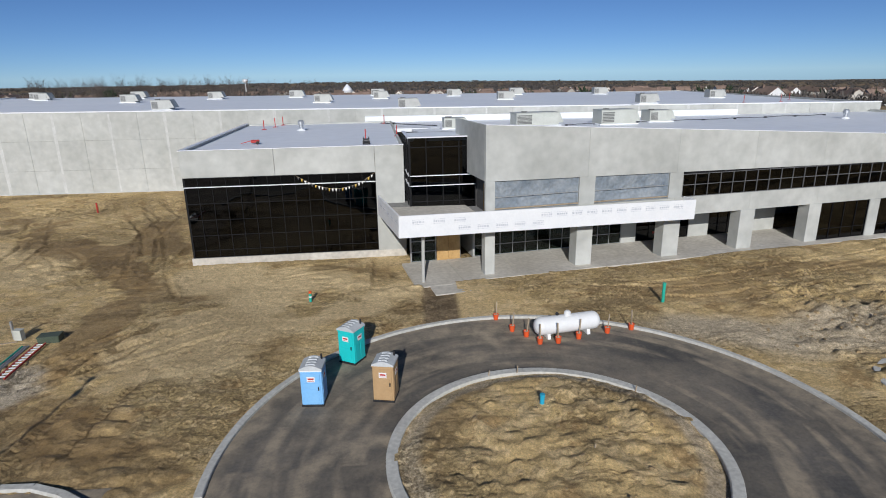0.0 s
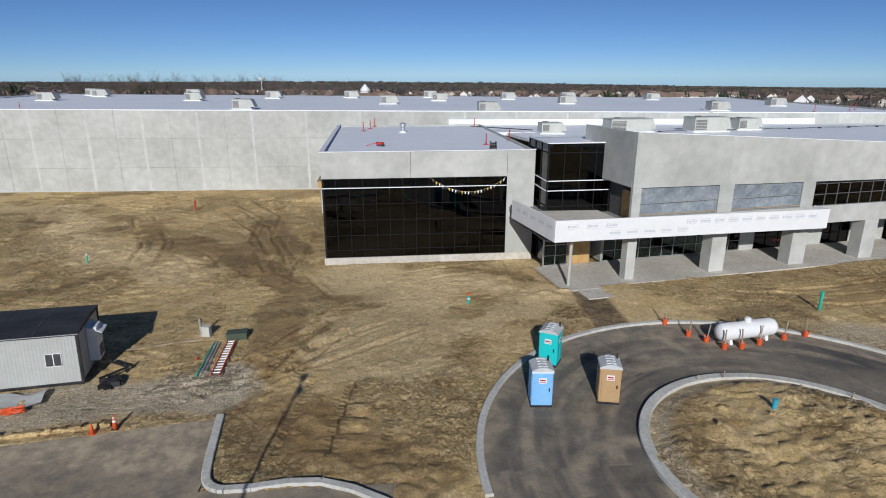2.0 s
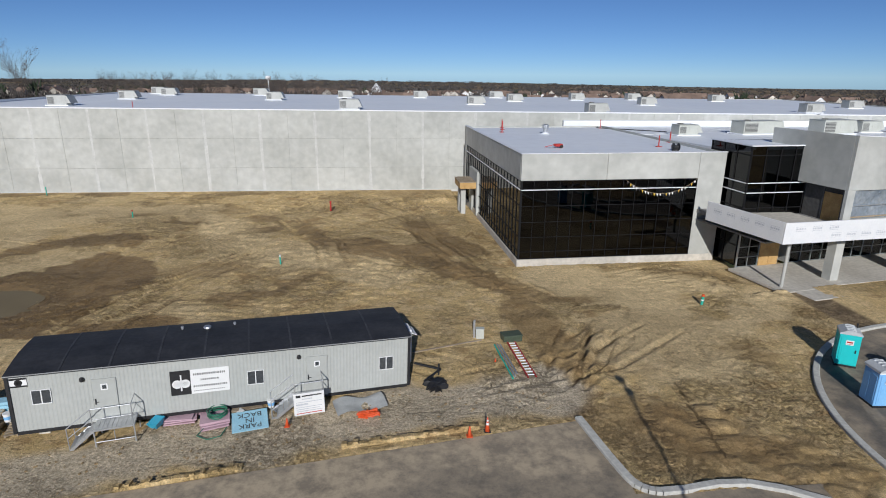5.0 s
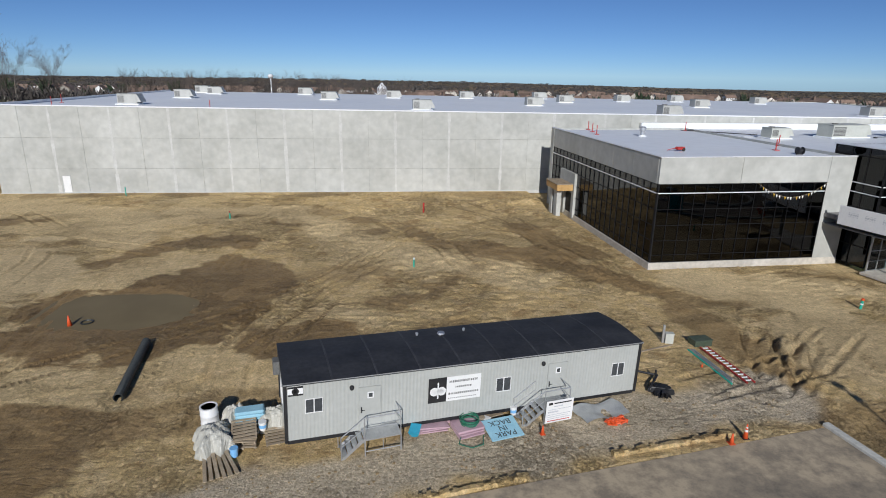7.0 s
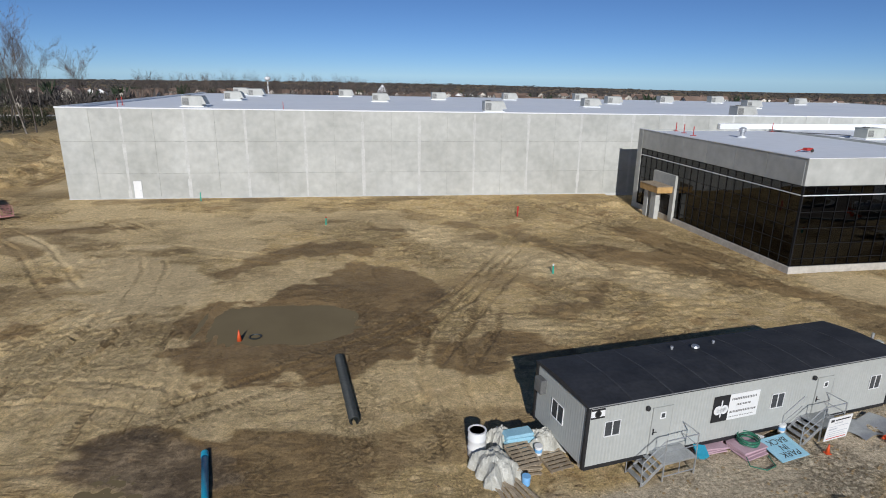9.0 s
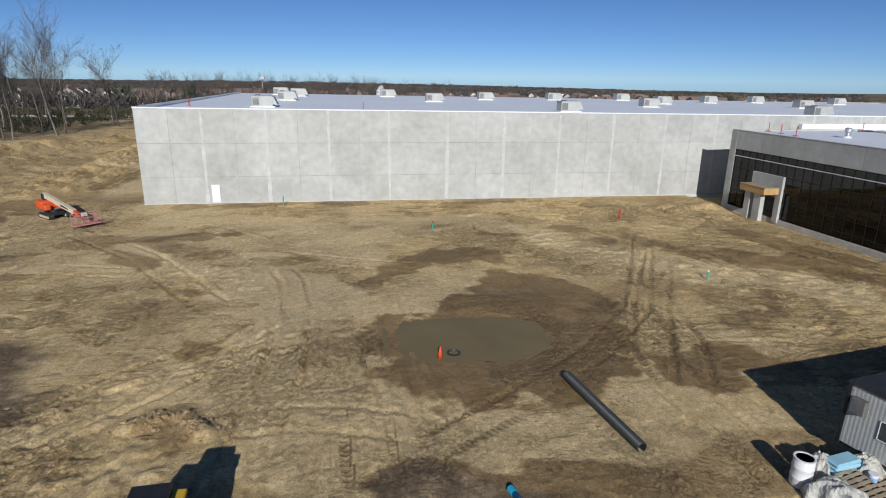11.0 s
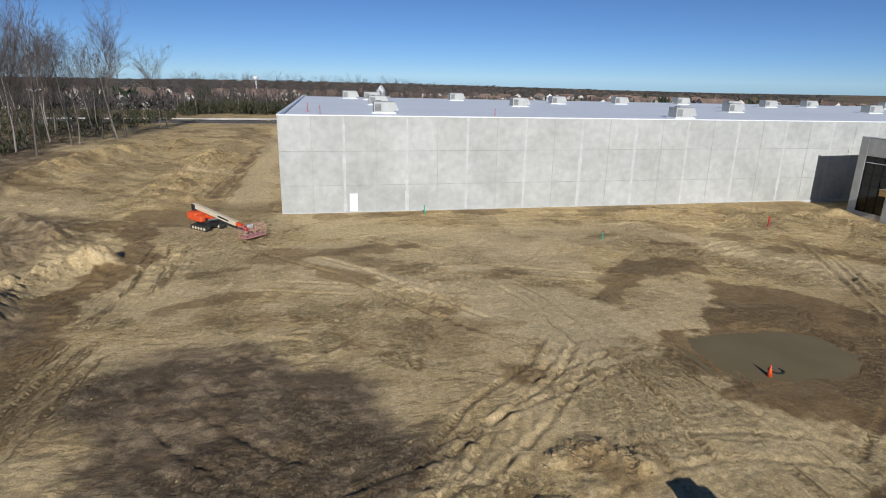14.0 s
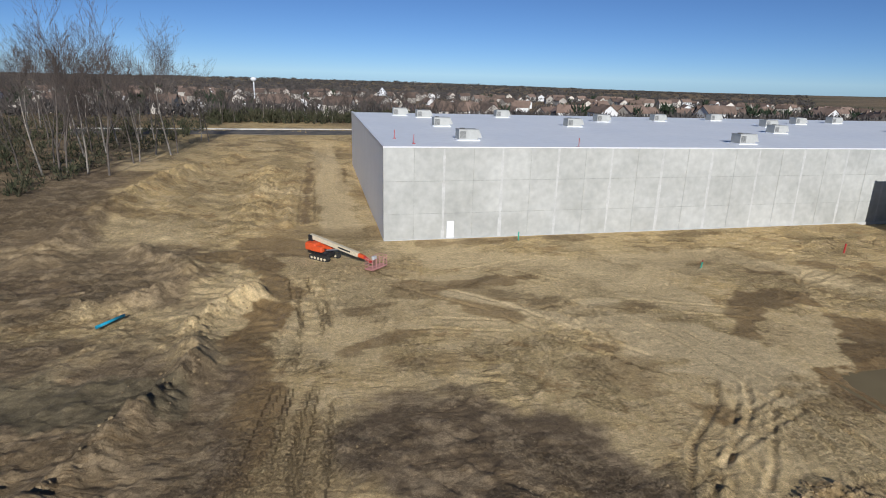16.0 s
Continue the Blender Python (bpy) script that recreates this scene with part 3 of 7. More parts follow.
def dirt_material():
    m = bpy.data.materials.new("graded_clay_soil")
    m.use_nodes = True
    n, l = m.node_tree.nodes, m.node_tree.links
    b = n["Principled BSDF"]
    b.inputs["Specular IOR Level"].default_value = 0.25
    pos = n.new("ShaderNodeNewGeometry").outputs["Position"]

    def tex(scale, detail=5, rough=0.55):
        t = n.new("ShaderNodeTexNoise")
        t.inputs["Scale"].default_value, t.inputs["Detail"].default_value, t.inputs["Roughness"].default_value = scale, detail, rough
        l.new(pos, t.inputs["Vector"])
        return t.outputs["Fac"]

    def span(v, a, c, lo=0.0, hi=1.0):
        r = n.new("ShaderNodeMapRange")
        r.inputs["From Min"].default_value, r.inputs["From Max"].default_value = a, c
        r.inputs["To Min"].default_value, r.inputs["To Max"].default_value = lo, hi
        l.new(v, r.inputs["Value"])
        return r.outputs[0]

    def blend(f, a, c):
        x = n.new("ShaderNodeMix")
        x.data_type = "RGBA"
        for v, s in ((a, "A"), (c, "B")):
            if isinstance(v, tuple):
                x.inputs[s].default_value = (*v, 1)
            else:
                l.new(v, x.inputs[s])
        l.new(f, x.inputs["Factor"])
        return x.outputs["Result"]

    def attr(name):
        a = n.new("ShaderNodeAttribute")
        a.attribute_name = name
        return a.outputs["Fac"]

    def times(p, q, op="MULTIPLY"):
        x = n.new("ShaderNodeMath")
        x.operation = op
        for v, k in ((p, 0), (q, 1)):
            if isinstance(v, float):
                x.inputs[k].default_value = v
            else:
                l.new(v, x.inputs[k])
        return x.outputs[0]

    soil = blend(span(tex(0.11, 6), 0.35, 0.65), (0.600, 0.428, 0.195), (0.540, 0.400, 0.198))
    soil = blend(span(tex(0.8, 9, 0.68), 0.49, 0.57, 0.0, 0.75), soil, (0.65, 0.49, 0.265))
    soil = blend(span(tex(0.35, 10, 0.72), 0.55, 0.60, 0.0, 0.8), soil, (0.385, 0.252, 0.112))
    soil = blend(attr("dry"), soil, blend(span(tex(0.7, 6, 0.65), 0.35, 0.65), (0.70, 0.54, 0.305), (0.63, 0.485, 0.27)))
    soil = blend(attr("wet"), soil, blend(span(tex(0.6, 7, 0.65), 0.38, 0.62), (0.235, 0.150, 0.064), (0.325, 0.220, 0.102)))
    soil = blend(attr("mud"), soil, blend(span(tex(0.55, 10, 0.72), 0.47, 0.58), (0.160, 0.114, 0.067), (0.31, 0.230, 0.138)))
    soil = blend(attr("green"), soil, (0.095, 0.092, 0.055))
    calm = span(attr("dry"), 0.1, 0.8, 1.0, 0.25)
    ruts = []
    for turn, seed, across in ((20, 3.0, 2.4), (-48, 9.0, 2.6), (80, 17.0, 2.4), (38, 5.0, 4.2), (-20, 13.0, 4.2)):
        mp = n.new("ShaderNodeMapping")
        mp.inputs["Rotation"].default_value = (0, 0, radians(turn))
        mp.inputs["Scale"].default_value = (across * 0.22, across, 1)
        mp.inputs["Location"].default_value = (seed, seed, 0)
        l.new(pos, mp.inputs["Vector"])
        st = n.new("ShaderNodeTexNoise")
        st.inputs["Scale"].default_value, st.inputs["Detail"].default_value, st.inputs["Roughness"].default_value = 0.8, 5, 0.62
        st.inputs["Distortion"].default_value = 1.1
        l.new(mp.outputs[0], st.inputs["Vector"])
        line = times(span(st.outputs["Fac"], 0.57, 0.65, 0.0, 0.55), times(span(tex(0.07 + 0.01 * seed, 4), 0.53, 0.60), calm))
        soil = blend(line, soil, (0.27, 0.182, 0.092))
        ruts.append(line)
    # lug marks pressed by tyres, rung after rung along each rut
    rung = n.new("ShaderNodeMath")
    rung.operation = "SINE"
    l.new(times(times(attr("along"), 21.0), times(tex(2.0, 3), 3.0), "ADD"), rung.inputs[0])
    lug = times(times(span(rung.outputs[0], -0.1, 0.35), span(attr("lane"), 0.25, 0.15)), attr("press"))
    soil = blend(times(lug, 0.5), soil, (0.21, 0.14, 0.07))
    soil = blend(attr("gravel"), soil, blend(span(tex(9.0, 3, 0.8), 0.38, 0.62), (0.37, 0.305, 0.215), (0.68, 0.585, 0.44)))
    # crazed crust: thin dark cracks between broken slabs
    rough_zone = times(span(tex(0.13, 5, 0.6), 0.47, 0.57, 0.12, 1.0), calm)
    split = n.new("ShaderNodeMath")
    split.operation = "ABSOLUTE"
    l.new(times(tex(2.1, 8, 0.68), 0.5, "SUBTRACT"), split.inputs[0])
    crack = times(span(split.outputs[0], 0.030, 0.006), rough_zone)
    soil = blend(times(crack, 0.34), soil, (0.22, 0.148, 0.075))
    crumb = times(span(tex(4.4, 8, 0.76), 0.565, 0.62, 0.0, 0.45), rough_zone)
    soil = blend(crumb, soil, (0.21, 0.145, 0.08))
    pale = times(span(tex(6.0, 6, 0.8), 0.585, 0.64, 0.0, 0.5), rough_zone)
    soil = blend(pale, soil, (0.70, 0.56, 0.35))
    speck = times(span(tex(11.0, 6, 0.85), 0.32, 0.68, 0.62, 1.48), span(tex(3.2, 5, 0.72), 0.3, 0.7, 0.76, 1.24))
    sc = n.new("ShaderNodeVectorMath")
    sc.operation = "SCALE"
    l.new(soil, sc.inputs[0])
    l.new(speck, sc.inputs["Scale"])
    l.new(sc.outputs[0], b.inputs["Base Color"])
    l.new(span(attr("wet"), 0, 1, 0.95, 0.6), b.inputs["Roughness"])
    last = None
    for height, depth, down in [(tex(6.0, 10, 0.76), 0.085, False), (times(span(tex(2.3, 7, 0.68), 0.47, 0.53), rough_zone), 0.065, False), (crack, 0.05, True), (lug, 0.05, True)] + [(r, 0.08, True) for r in ruts]:
        bp = n.new("ShaderNodeBump")
        bp.invert = down
        bp.inputs["Distance"].default_value = depth
        l.new(height, bp.inputs["Height"])
        if last:
            l.new(last.outputs[0], bp.inputs["Normal"])
        last = bp
    l.new(last.outputs[0], b.inputs["Normal"])
    return m


def make_ground():
    xs = graded(((-126.0, 0.19), (-112.0, 0.15), (-84.0, 0.13), (-38.0, 0.15), (22.0, 0.26), (45.0, 0.3)), 4200, 1.22)
    ys = graded(((11.5, 0.12), (42.0, 0.17), (73.0, 0.42), (136.0, 0.5)), 4200, 1.10)
    X, Y = np.meshgrid(xs, ys)
    Z = ground_height(X, Y)
    ny, nx = X.shape
    idx = np.arange(nx * ny).reshape(ny, nx)
    quads = np.stack([idx[:-1, :-1], idx[:-1, 1:], idx[1:, 1:], idx[1:, :-1]], -1).reshape(-1, 4)
    me = bpy.data.meshes.new("ground")
    me.vertices.add(nx * ny)
    me.vertices.foreach_set("co", np.stack([X, Y, Z], -1).ravel())
    me.loops.add(quads.size)
    me.loops.foreach_set("vertex_index", quads.ravel())
    me.polygons.add(len(quads))
    me.polygons.foreach_set("loop_start", np.arange(0, quads.size, 4))
    me.polygons.foreach_set("use_smooth", np.ones(len(quads), bool))
    me.update(calc_edges=True)
    wet = np.zeros_like(X)
    wob = fbm(X, Y, 4.0, 4, 71)
    streak = fbm(X * 0.35, Y, 1.2, 4, 72)
    fringe = 2.4 * fbm(X, Y, 3.2, 5, 73) + 1.3 * fbm(X * 0.45, Y, 1.0, 4, 74)
    for tone, radius, pts in DAMP:
        near = reach(X, Y, pts, radius + 4.0)
        d, _ = line_distance(X[near], Y[near], pts)
        edge = d - radius + fringe[near] * min(1.0, 0.45 + radius * 0.16)
        wet[near] = np.maximum(wet[near], tone * smooth(0.25, -0.3, edge))
    wet = np.maximum(wet, 0.5 * smooth(0.20, 0.32, fbm(X * 0.6, Y, 7.0, 5, 81)) * (Y > 20) * (Y < 150))
    lane, along, press = np.full_like(X, 9.0), np.zeros_like(X), np.zeros_like(X)
    for k, pts in enumerate(TRACKS + SWEEPS):
        near = reach(X, Y, pts, 2.0)
        xx, yy = X[near], Y[near]
        d, s = line_distance(xx, yy, pts)
        own = k < len(TRACKS)
        gauge = 0.80 + 0.3 * ((k * 13) % 7) / 7
        off = np.abs(d - gauge)
        fade = smooth(-0.25, 0.15, fbm(xx, yy, 3.0, 2, 62)) * (1.0 if own else 0.6) * open_ends(s, pts)
        wet[near] = np.maximum(wet[near], (0.38 if own else 0.32) * np.exp(-((off / 0.15) ** 2)) * fade)
        closer = off < lane[near]
        lane[near] = np.where(closer, off, lane[near])
        along[near] = np.where(closer, s, along[near])
        press[near] = np.where(closer, fade if own else 0.0, press[near])
    mud = smooth(1.4, -1.0, line_distance(X, Y, [(-87.0, 36.0), (-85.5, 33.0), (-86.0, 26.0)])[0] - 4.4 + fringe)
    mud = np.maximum(mud, smooth(1.4, -1.0, line_distance(X, Y, [(-83.5, 34.5), (-80.2, 33.0), (-79.0, 30.0), (-80.5, 26.0)])[0] - 2.8 + fringe))
    mud = np.maximum(mud, smooth(-95.5, -98.0, X + 3 * wob) * smooth(50, 45, Y + 5 * wob + 0.5 * (X + 100)) * 0.9)
    mud = np.maximum(mud, 0.85 * smooth(-100.5, -103.5, X + 3 * wob) * smooth(53, 56, Y + 3 * wob) * smooth(76, 70, Y))
    mud = np.maximum(mud, 0.9 * smooth(-113, -119, X + 6 * wob + 0.18 * (Y - 90)) * smooth(62, 76, Y))
    mud = np.maximum(mud, smooth(0.6, -0.4, line_distance(X, Y, [(-59.5, 21.4), (-57.5, 20.0)])[0] - 1.7 + 0.6 * fringe))
    # pale dry dust where the surface drained first
    dry = smooth(1.15, 0.6, np.hypot((X + 66.0 + 0.25 * (Y - 42)) / 4.6, (Y - 42.0) / 9.5) + 0.8 * wob + 0.5 * streak)
    d, s = line_distance(X, Y, [(-81.0, 55.5), (-77.0, 52.5), (-73.0, 47.8)])
    dry = np.maximum(dry, smooth(1.3, 0.5, d + 0.8 * wob))
    # packed ground before the office block
    d, s = line_distance(X, Y, [(-14.0, 36.5), (-10.0, 32.0), (-12.0, 27.0), (-12.5, 24.0)])
    dry = np.maximum(dry, 0.85 * smooth(4.2, 2.2, d + fringe))
    d, s = line_distance(X, Y, [(-9.0, 36.0), (-2.0, 33.5), (-4.0, 29.0), (-9.0, 27.0)])
    dry = np.maximum(dry, 0.8 * smooth(3.2, 1.6, d + fringe))
    d, s = line_distance(X, Y, [(-60.0, 62.0), (-48.0, 61.0), (-40.0, 47.0), (-28.0, 38.0)])
    dry = np.maximum(dry, 0.7 * smooth(3.4, 1.4, d + 1.3 * fringe))
    d, s = line_distance(X, Y, [(-78.0, 66.0), (-66.0, 60.0), (-62.0, 52.0)])
    dry = np.maximum(dry, 0.7 * smooth(4.5, 2.0, d + 1.3 * fringe))
    # the packed haul way beside the long building
    dry = np.maximum(dry, 0.8 * smooth(3.0, 2.0, np.abs(X + 88.6) + fringe * 0.5) * smooth(72, 80, Y) * smooth(160, 140, Y))
    d, s = line_distance(X, Y, [(-109.0, 44.0), (-104.9, 51.0), (-101.6, 58.6), (-99.6, 63.0)])
    dry = np.maximum(dry, 0.4 * smooth(1.6, 0.6, d + 0.6 * fringe))
    press = press * (1 - 0.7 * np.clip(dry, 0, 1))
    mud = np.maximum(mud * (1 - dry), 0.95 * path_fade(X, Y))
    wet = wet * (1 - 0.8 * dry)
    dry = np.maximum(dry, 0.5 * (1 - wet) * smooth(0.05, 0.3, fbm(X * 0.7, Y, 11.0, 4, 44)) * (Y > 20) * (Y < 150))
    # pale washed stone fill along the lot and in front of the trailer
    d, s = line_distance(X, Y, [(-52, 13.5), (-34.0, 18.5), (-20.0, 20.8)])
    gravel = smooth(2.4, 1.2, d + 2.2 * wob) * 0.9
    gravel = np.maximum(gravel, 0.6 * smooth(0.6, 0.2, np.abs(np.hypot(X - RING[0], Y - RING[1]) - R_IN + 0.7)))
    d, s = line_distance(X, Y, [(15.5, 25.2), (20.0, 22.5), (27.0, 24.0)])
    gravel = np.maximum(gravel, 0.75 * smooth(3.0, 0.5, d + 2.0 * wob))
    green = smooth(0.15, 0.35, fbm(X, Y, 6.0, 3, 99)) * smooth(-96, -100, X) * smooth(60, 45, Y) * 0.5
    green = np.maximum(green, smooth(400, 900, np.hypot(X, Y)) * smooth(-0.1, 0.25, fbm(X, Y, 120.0, 2, 97)))
    woods = smooth(170, 210, Y) * 0.8
    mud = np.maximum(mud, np.where(green > woods, 0, woods * smooth(0.3, 0.1, fbm(X, Y, 90.0, 2, 98))))
    mud = np.maximum(mud, smooth(240, 330, np.hypot(X + 20, Y)))
    for name, field in (("wet", wet), ("dry", dry), ("mud", mud), ("gravel", gravel), ("green", green), ("press", press)):
        a = me.attributes.new(name, "FLOAT", "POINT")
        a.data.foreach_set("value", np.clip(field, 0, 1).ravel().astype(np.float32))
    for name, field in (("lane", lane), ("along", along)):
        a = me.attributes.new(name, "FLOAT", "POINT")
        a.data.foreach_set("value", field.ravel().astype(np.float32))
    me.materials.append(dirt_material())
    return tagged(new("ground", me), "graded tan clay soil with ruts, berms and wet patches", "ground", kind="structure")


make_ground()

WATER = mat("muddy_water", (0.212, 0.166, 0.090), (0.178, 0.138, 0.074), 0.3, 0.2, 0.0006, fine_amount=0.03, bump_scale=9, spec=0.03)


def puddle(cx, cy, rx, ry, z, label):
    g = Geo()
    n = 40
    ring = [(rx * math.cos(i * math.tau / n), ry * math.sin(i * math.tau / n), 0) for i in range(n)]
    g.add(ring + [(p[0], p[1], -0.02) for p in ring], [tuple(range(n))])
    single("puddle", g, WATER, pose(cx, cy, z), label, "water", kind="structure")


puddle(-55.4, 34.5, 7.8, 5.6, -0.148, "shallow muddy brown puddle in a soil basin")
puddle(-58.5, 20.0, 3.2, 2.2, -0.10, "dark muddy puddle beside a blue pipe")

# ---------- asphalt and kerbs ----------


def asphalt_material():
    m = mat("dusty_asphalt", (0.06, 0.057, 0.053), (0.125, 0.115, 0.102), 0.25, 0.9, 0.006, fine=30, fine_amount=0.22, bump_scale=30)
    n, l = m.node_tree.nodes, m.node_tree.links
    b = n["Principled BSDF"]
    old = b.inputs["Base Color"].links[0].from_socket
    pos = n.new("ShaderNodeNewGeometry").outputs["Position"]
    fac = None
    for scale, a, c in ((0.16, 0.42, 0.68), (0.7, 0.46, 0.76)):
        t = n.new("ShaderNodeTexNoise")
        t.inputs["Scale"].default_value, t.inputs["Detail"].default_value, t.inputs["Distortion"].default_value = scale, 6, 1.2
        l.new(pos, t.inputs["Vector"])
        r = n.new("ShaderNodeMapRange")
        r.inputs["From Min"].default_value, r.inputs["From Max"].default_value, r.inputs["To Max"].default_value = a, c, 0.32
        l.new(t.outputs["Fac"], r.inputs["Value"])
        if fac is None:
            fac = r.outputs[0]
        else:
            mx = n.new("ShaderNodeMath")
            mx.operation = "MAXIMUM"
            l.new(fac, mx.inputs[0])
            l.new(r.outputs[0], mx.inputs[1])
            fac = mx.outputs[0]
    at = n.new("ShaderNodeAttribute")
    at.attribute_name = "dust"
    mx = n.new("ShaderNodeMath")
    mx.operation = "MAXIMUM"
    l.new(fac, mx.inputs[0])
    l.new(at.outputs["Fac"], mx.inputs[1])
    grit = n.new("ShaderNodeTexNoise")
    grit.inputs["Scale"].default_value, grit.inputs["Detail"].default_value, grit.inputs["Roughness"].default_value = 1.1, 9, 0.72
    l.new(pos, grit.inputs["Vector"])
    film = n.new("ShaderNodeMapRange")
    film.inputs["From Min"].default_value, film.inputs["From Max"].default_value = 0.38, 0.62
    film.inputs["To Min"].default_value, film.inputs["To Max"].default_value = 0.45, 1.2
    l.new(grit.outputs["Fac"], film.inputs["Value"])
    thin = n.new("ShaderNodeMath")
    thin.operation, thin.use_clamp = "MULTIPLY", True
    l.new(mx.outputs[0], thin.inputs[0])
    l.new(film.outputs[0], thin.inputs[1])
    mix = n.new("ShaderNodeMix")
    mix.data_type = "RGBA"
    mix.inputs["B"].default_value = (0.48, 0.39, 0.27, 1)
    l.new(thin.outputs[0], mix.inputs["Factor"])
    l.new(old, mix.inputs["A"])
    l.new(mix.outputs["Result"], b.inputs["Base Color"])
    return m


def make_road():
    xs, ys = np.arange(-60, 18.6, 0.3), np.arange(-40, 27.6, 0.3)
    X, Y = np.meshgrid(xs, ys)
    keep = in_asphalt(X[:-1, :-1] + 0.15, Y[:-1, :-1] + 0.15 + np.where(X[:-1, :-1] < -19.0, (X[:-1, :-1] + 19.0) * 0.178 * smooth(-5, 5, Y[:-1, :-1]), 0))
    r = np.hypot(X[:-1, :-1] + 0.15 - RING[0], Y[:-1, :-1] + 0.15 - RING[1])
    keep = keep & ~((r > R_IN - 1) & (r < R_OUT + 0.4) & (Y[:-1, :-1] > 3.0)) | (keep & (r > R_OUT + 0.4) & False)
    idx = np.arange(X.size).reshape(X.shape)
    q = np.stack([idx[:-1, :-1], idx[:-1, 1:], idx[1:, 1:], idx[1:, :-1]], -1)[keep]
    Y = np.where(X < -19.0, Y + (X + 19.0) * 0.178 * smooth(-5, 5, Y), Y)
    verts = np.stack([X, Y, 0.012 + 0.02 * fbm(X, Y, 5.0, 2, 5)], -1).reshape(-1, 3)
    # the ring as rows of its own, so that its rim is round
    angles = np.radians(np.arange(-62, 243, 0.75))
    radii = np.linspace(R_IN - 0.12, R_OUT + 0.12, 48)
    A, R = np.meshgrid(angles, radii)
    rx, ry = RING[0] + R * np.cos(A), RING[1] + R * np.sin(A)
    rv = np.stack([rx, ry, 0.016 + 0.02 * fbm(rx, ry, 5.0, 2, 5)], -1).reshape(-1, 3)
    ri = np.arange(A.size).reshape(A.shape) + len(verts)
    rq = np.stack([ri[:-1, :-1], ri[:-1, 1:], ri[1:, 1:], ri[1:, :-1]], -1).reshape(-1, 4)
    allv = np.concatenate([verts, rv])
    me = bpy.data.meshes.new("road")
    me.from_pydata(allv.tolist(), [], np.concatenate([q, rq]).tolist())
    x, y = allv[:, 0], allv[:, 1]
    dust = 0.9 * smooth(-18.9, -19.6, x) * smooth(3.5, 1.0, 18.5 + (x + 19) * 0.178 - y + 3 * fbm(x, y, 4.0, 3, 8))
    dust = np.maximum(dust, smooth(-18.9, -19.6, x) * (0.42 + 0.55 * smooth(-0.22, 0.12, fbm(x * 0.35, y, 2.2, 5, 18))))
    rr = np.hypot(x - RING[0], y - RING[1])
    dust = np.maximum(dust, 0.55 * smooth(1.5, 0.2, R_OUT - rr + 1.5 * fbm(x, y, 2.0, 3, 9)) * (y > 10))
    dust = np.maximum(dust, 0.7 * smooth(4.0, 1.0, np.hypot(x - 2.5, y - 24.5)) * smooth(-0.3, 0.2, fbm(x, y, 2.0, 3, 19)))
    # swirls of dried mud left by turning wheels
    swirl = fbm(np.arctan2(y - RING[1], x - RING[0]) * 2.2, rr * 1.6, 1.0, 4, 29)
    on_ring = (rr < R_OUT + 0.2) & (rr > R_IN - 0.2)
    dust = np.maximum(dust, 0.55 * smooth(0.0, 0.4, swirl) * on_ring)
    spin = np.arctan2(y - RING[1], x - RING[0])
    worn = 0.27 + 0.35 * fbm(x, y, 5.0, 3, 21) + 0.5 * fbm(spin * 1.5, rr * 3.0, 1.0, 4, 22)
    dust = np.maximum(dust, on_ring * np.clip(worn, 0, 0.8) * smooth(13.0, 6.0, x) * smooth(0.1, 1.2, rr - R_IN) * smooth(0.0, 1.5, R_OUT - rr))
    arc_d = np.abs(np.hypot(x + 2.0, y - 13.0) - 2.6)
    dust = np.maximum(dust, 0.6 * smooth(0.8, 0.1, arc_d) * (y > 12.5))
    a = me.attributes.new("dust", "FLOAT", "POINT")
    a.data.foreach_set("value", np.clip(dust, 0, 1).astype(np.float32))
    me.materials.append(asphalt_material())
    tagged(new("road", me), "dark dusty asphalt ring drive and lot with swirled mud film", "road", kind="structure")


make_road()


def kerb_segment(p, q, w, h, name_geo):
    """One poured length of kerb between two plan points, its top edges rounded."""
    (ax, ay), (bx, by) = p, q
    dx, dy = bx - ax, by - ay
    n = math.hypot(dx, dy)
    nx, ny = -dy / n, dx / n
    prof = [(-w / 2, -0.15), (-w / 2, h - 0.03), (-w / 2 + 0.03, h), (w / 2 - 0.03, h), (w / 2, h - 0.03), (w / 2, -0.15)]
    vs = [(ax + nx * o, ay + ny * o, z) for o, z in prof] + [(bx + nx * o, by + ny * o, z) for o, z in prof]
    k = len(prof)
    fs = [(i, (i + 1) % k, k + (i + 1) % k, k + i) for i in range(k)] + [tuple(range(k)), tuple(range(2 * k - 1, k - 1, -1))]
    name_geo.add(vs, fs)


def kerb(name, pts, w, h, label, per=6):
    holder = thing(name, pose(0, 0, 0), label, "kerb", kind="structure")
    for i in range(0, len(pts) - 1, per):
        g = Geo()
        run = pts[i:i + per + 1]
        for j, (p, q) in enumerate(zip(run, run[1:])):
            if j == len(run) - 2:
                d = Vector((q[0] - p[0], q[1] - p[1]))
                q = (q[0] - d.x / d.length * 0.012, q[1] - d.y / d.length * 0.012)
            kerb_segment(p, q, w, h, g)
        part("kerb_length", g, CURB, holder)


def arc(cx, cy, r, a0, a1, n):
    return [(cx + r * math.cos(radians(a0 + (a1 - a0) * i / n)), cy + r * math.sin(radians(a0 + (a1 - a0) * i / n))) for i in range(n + 1)]


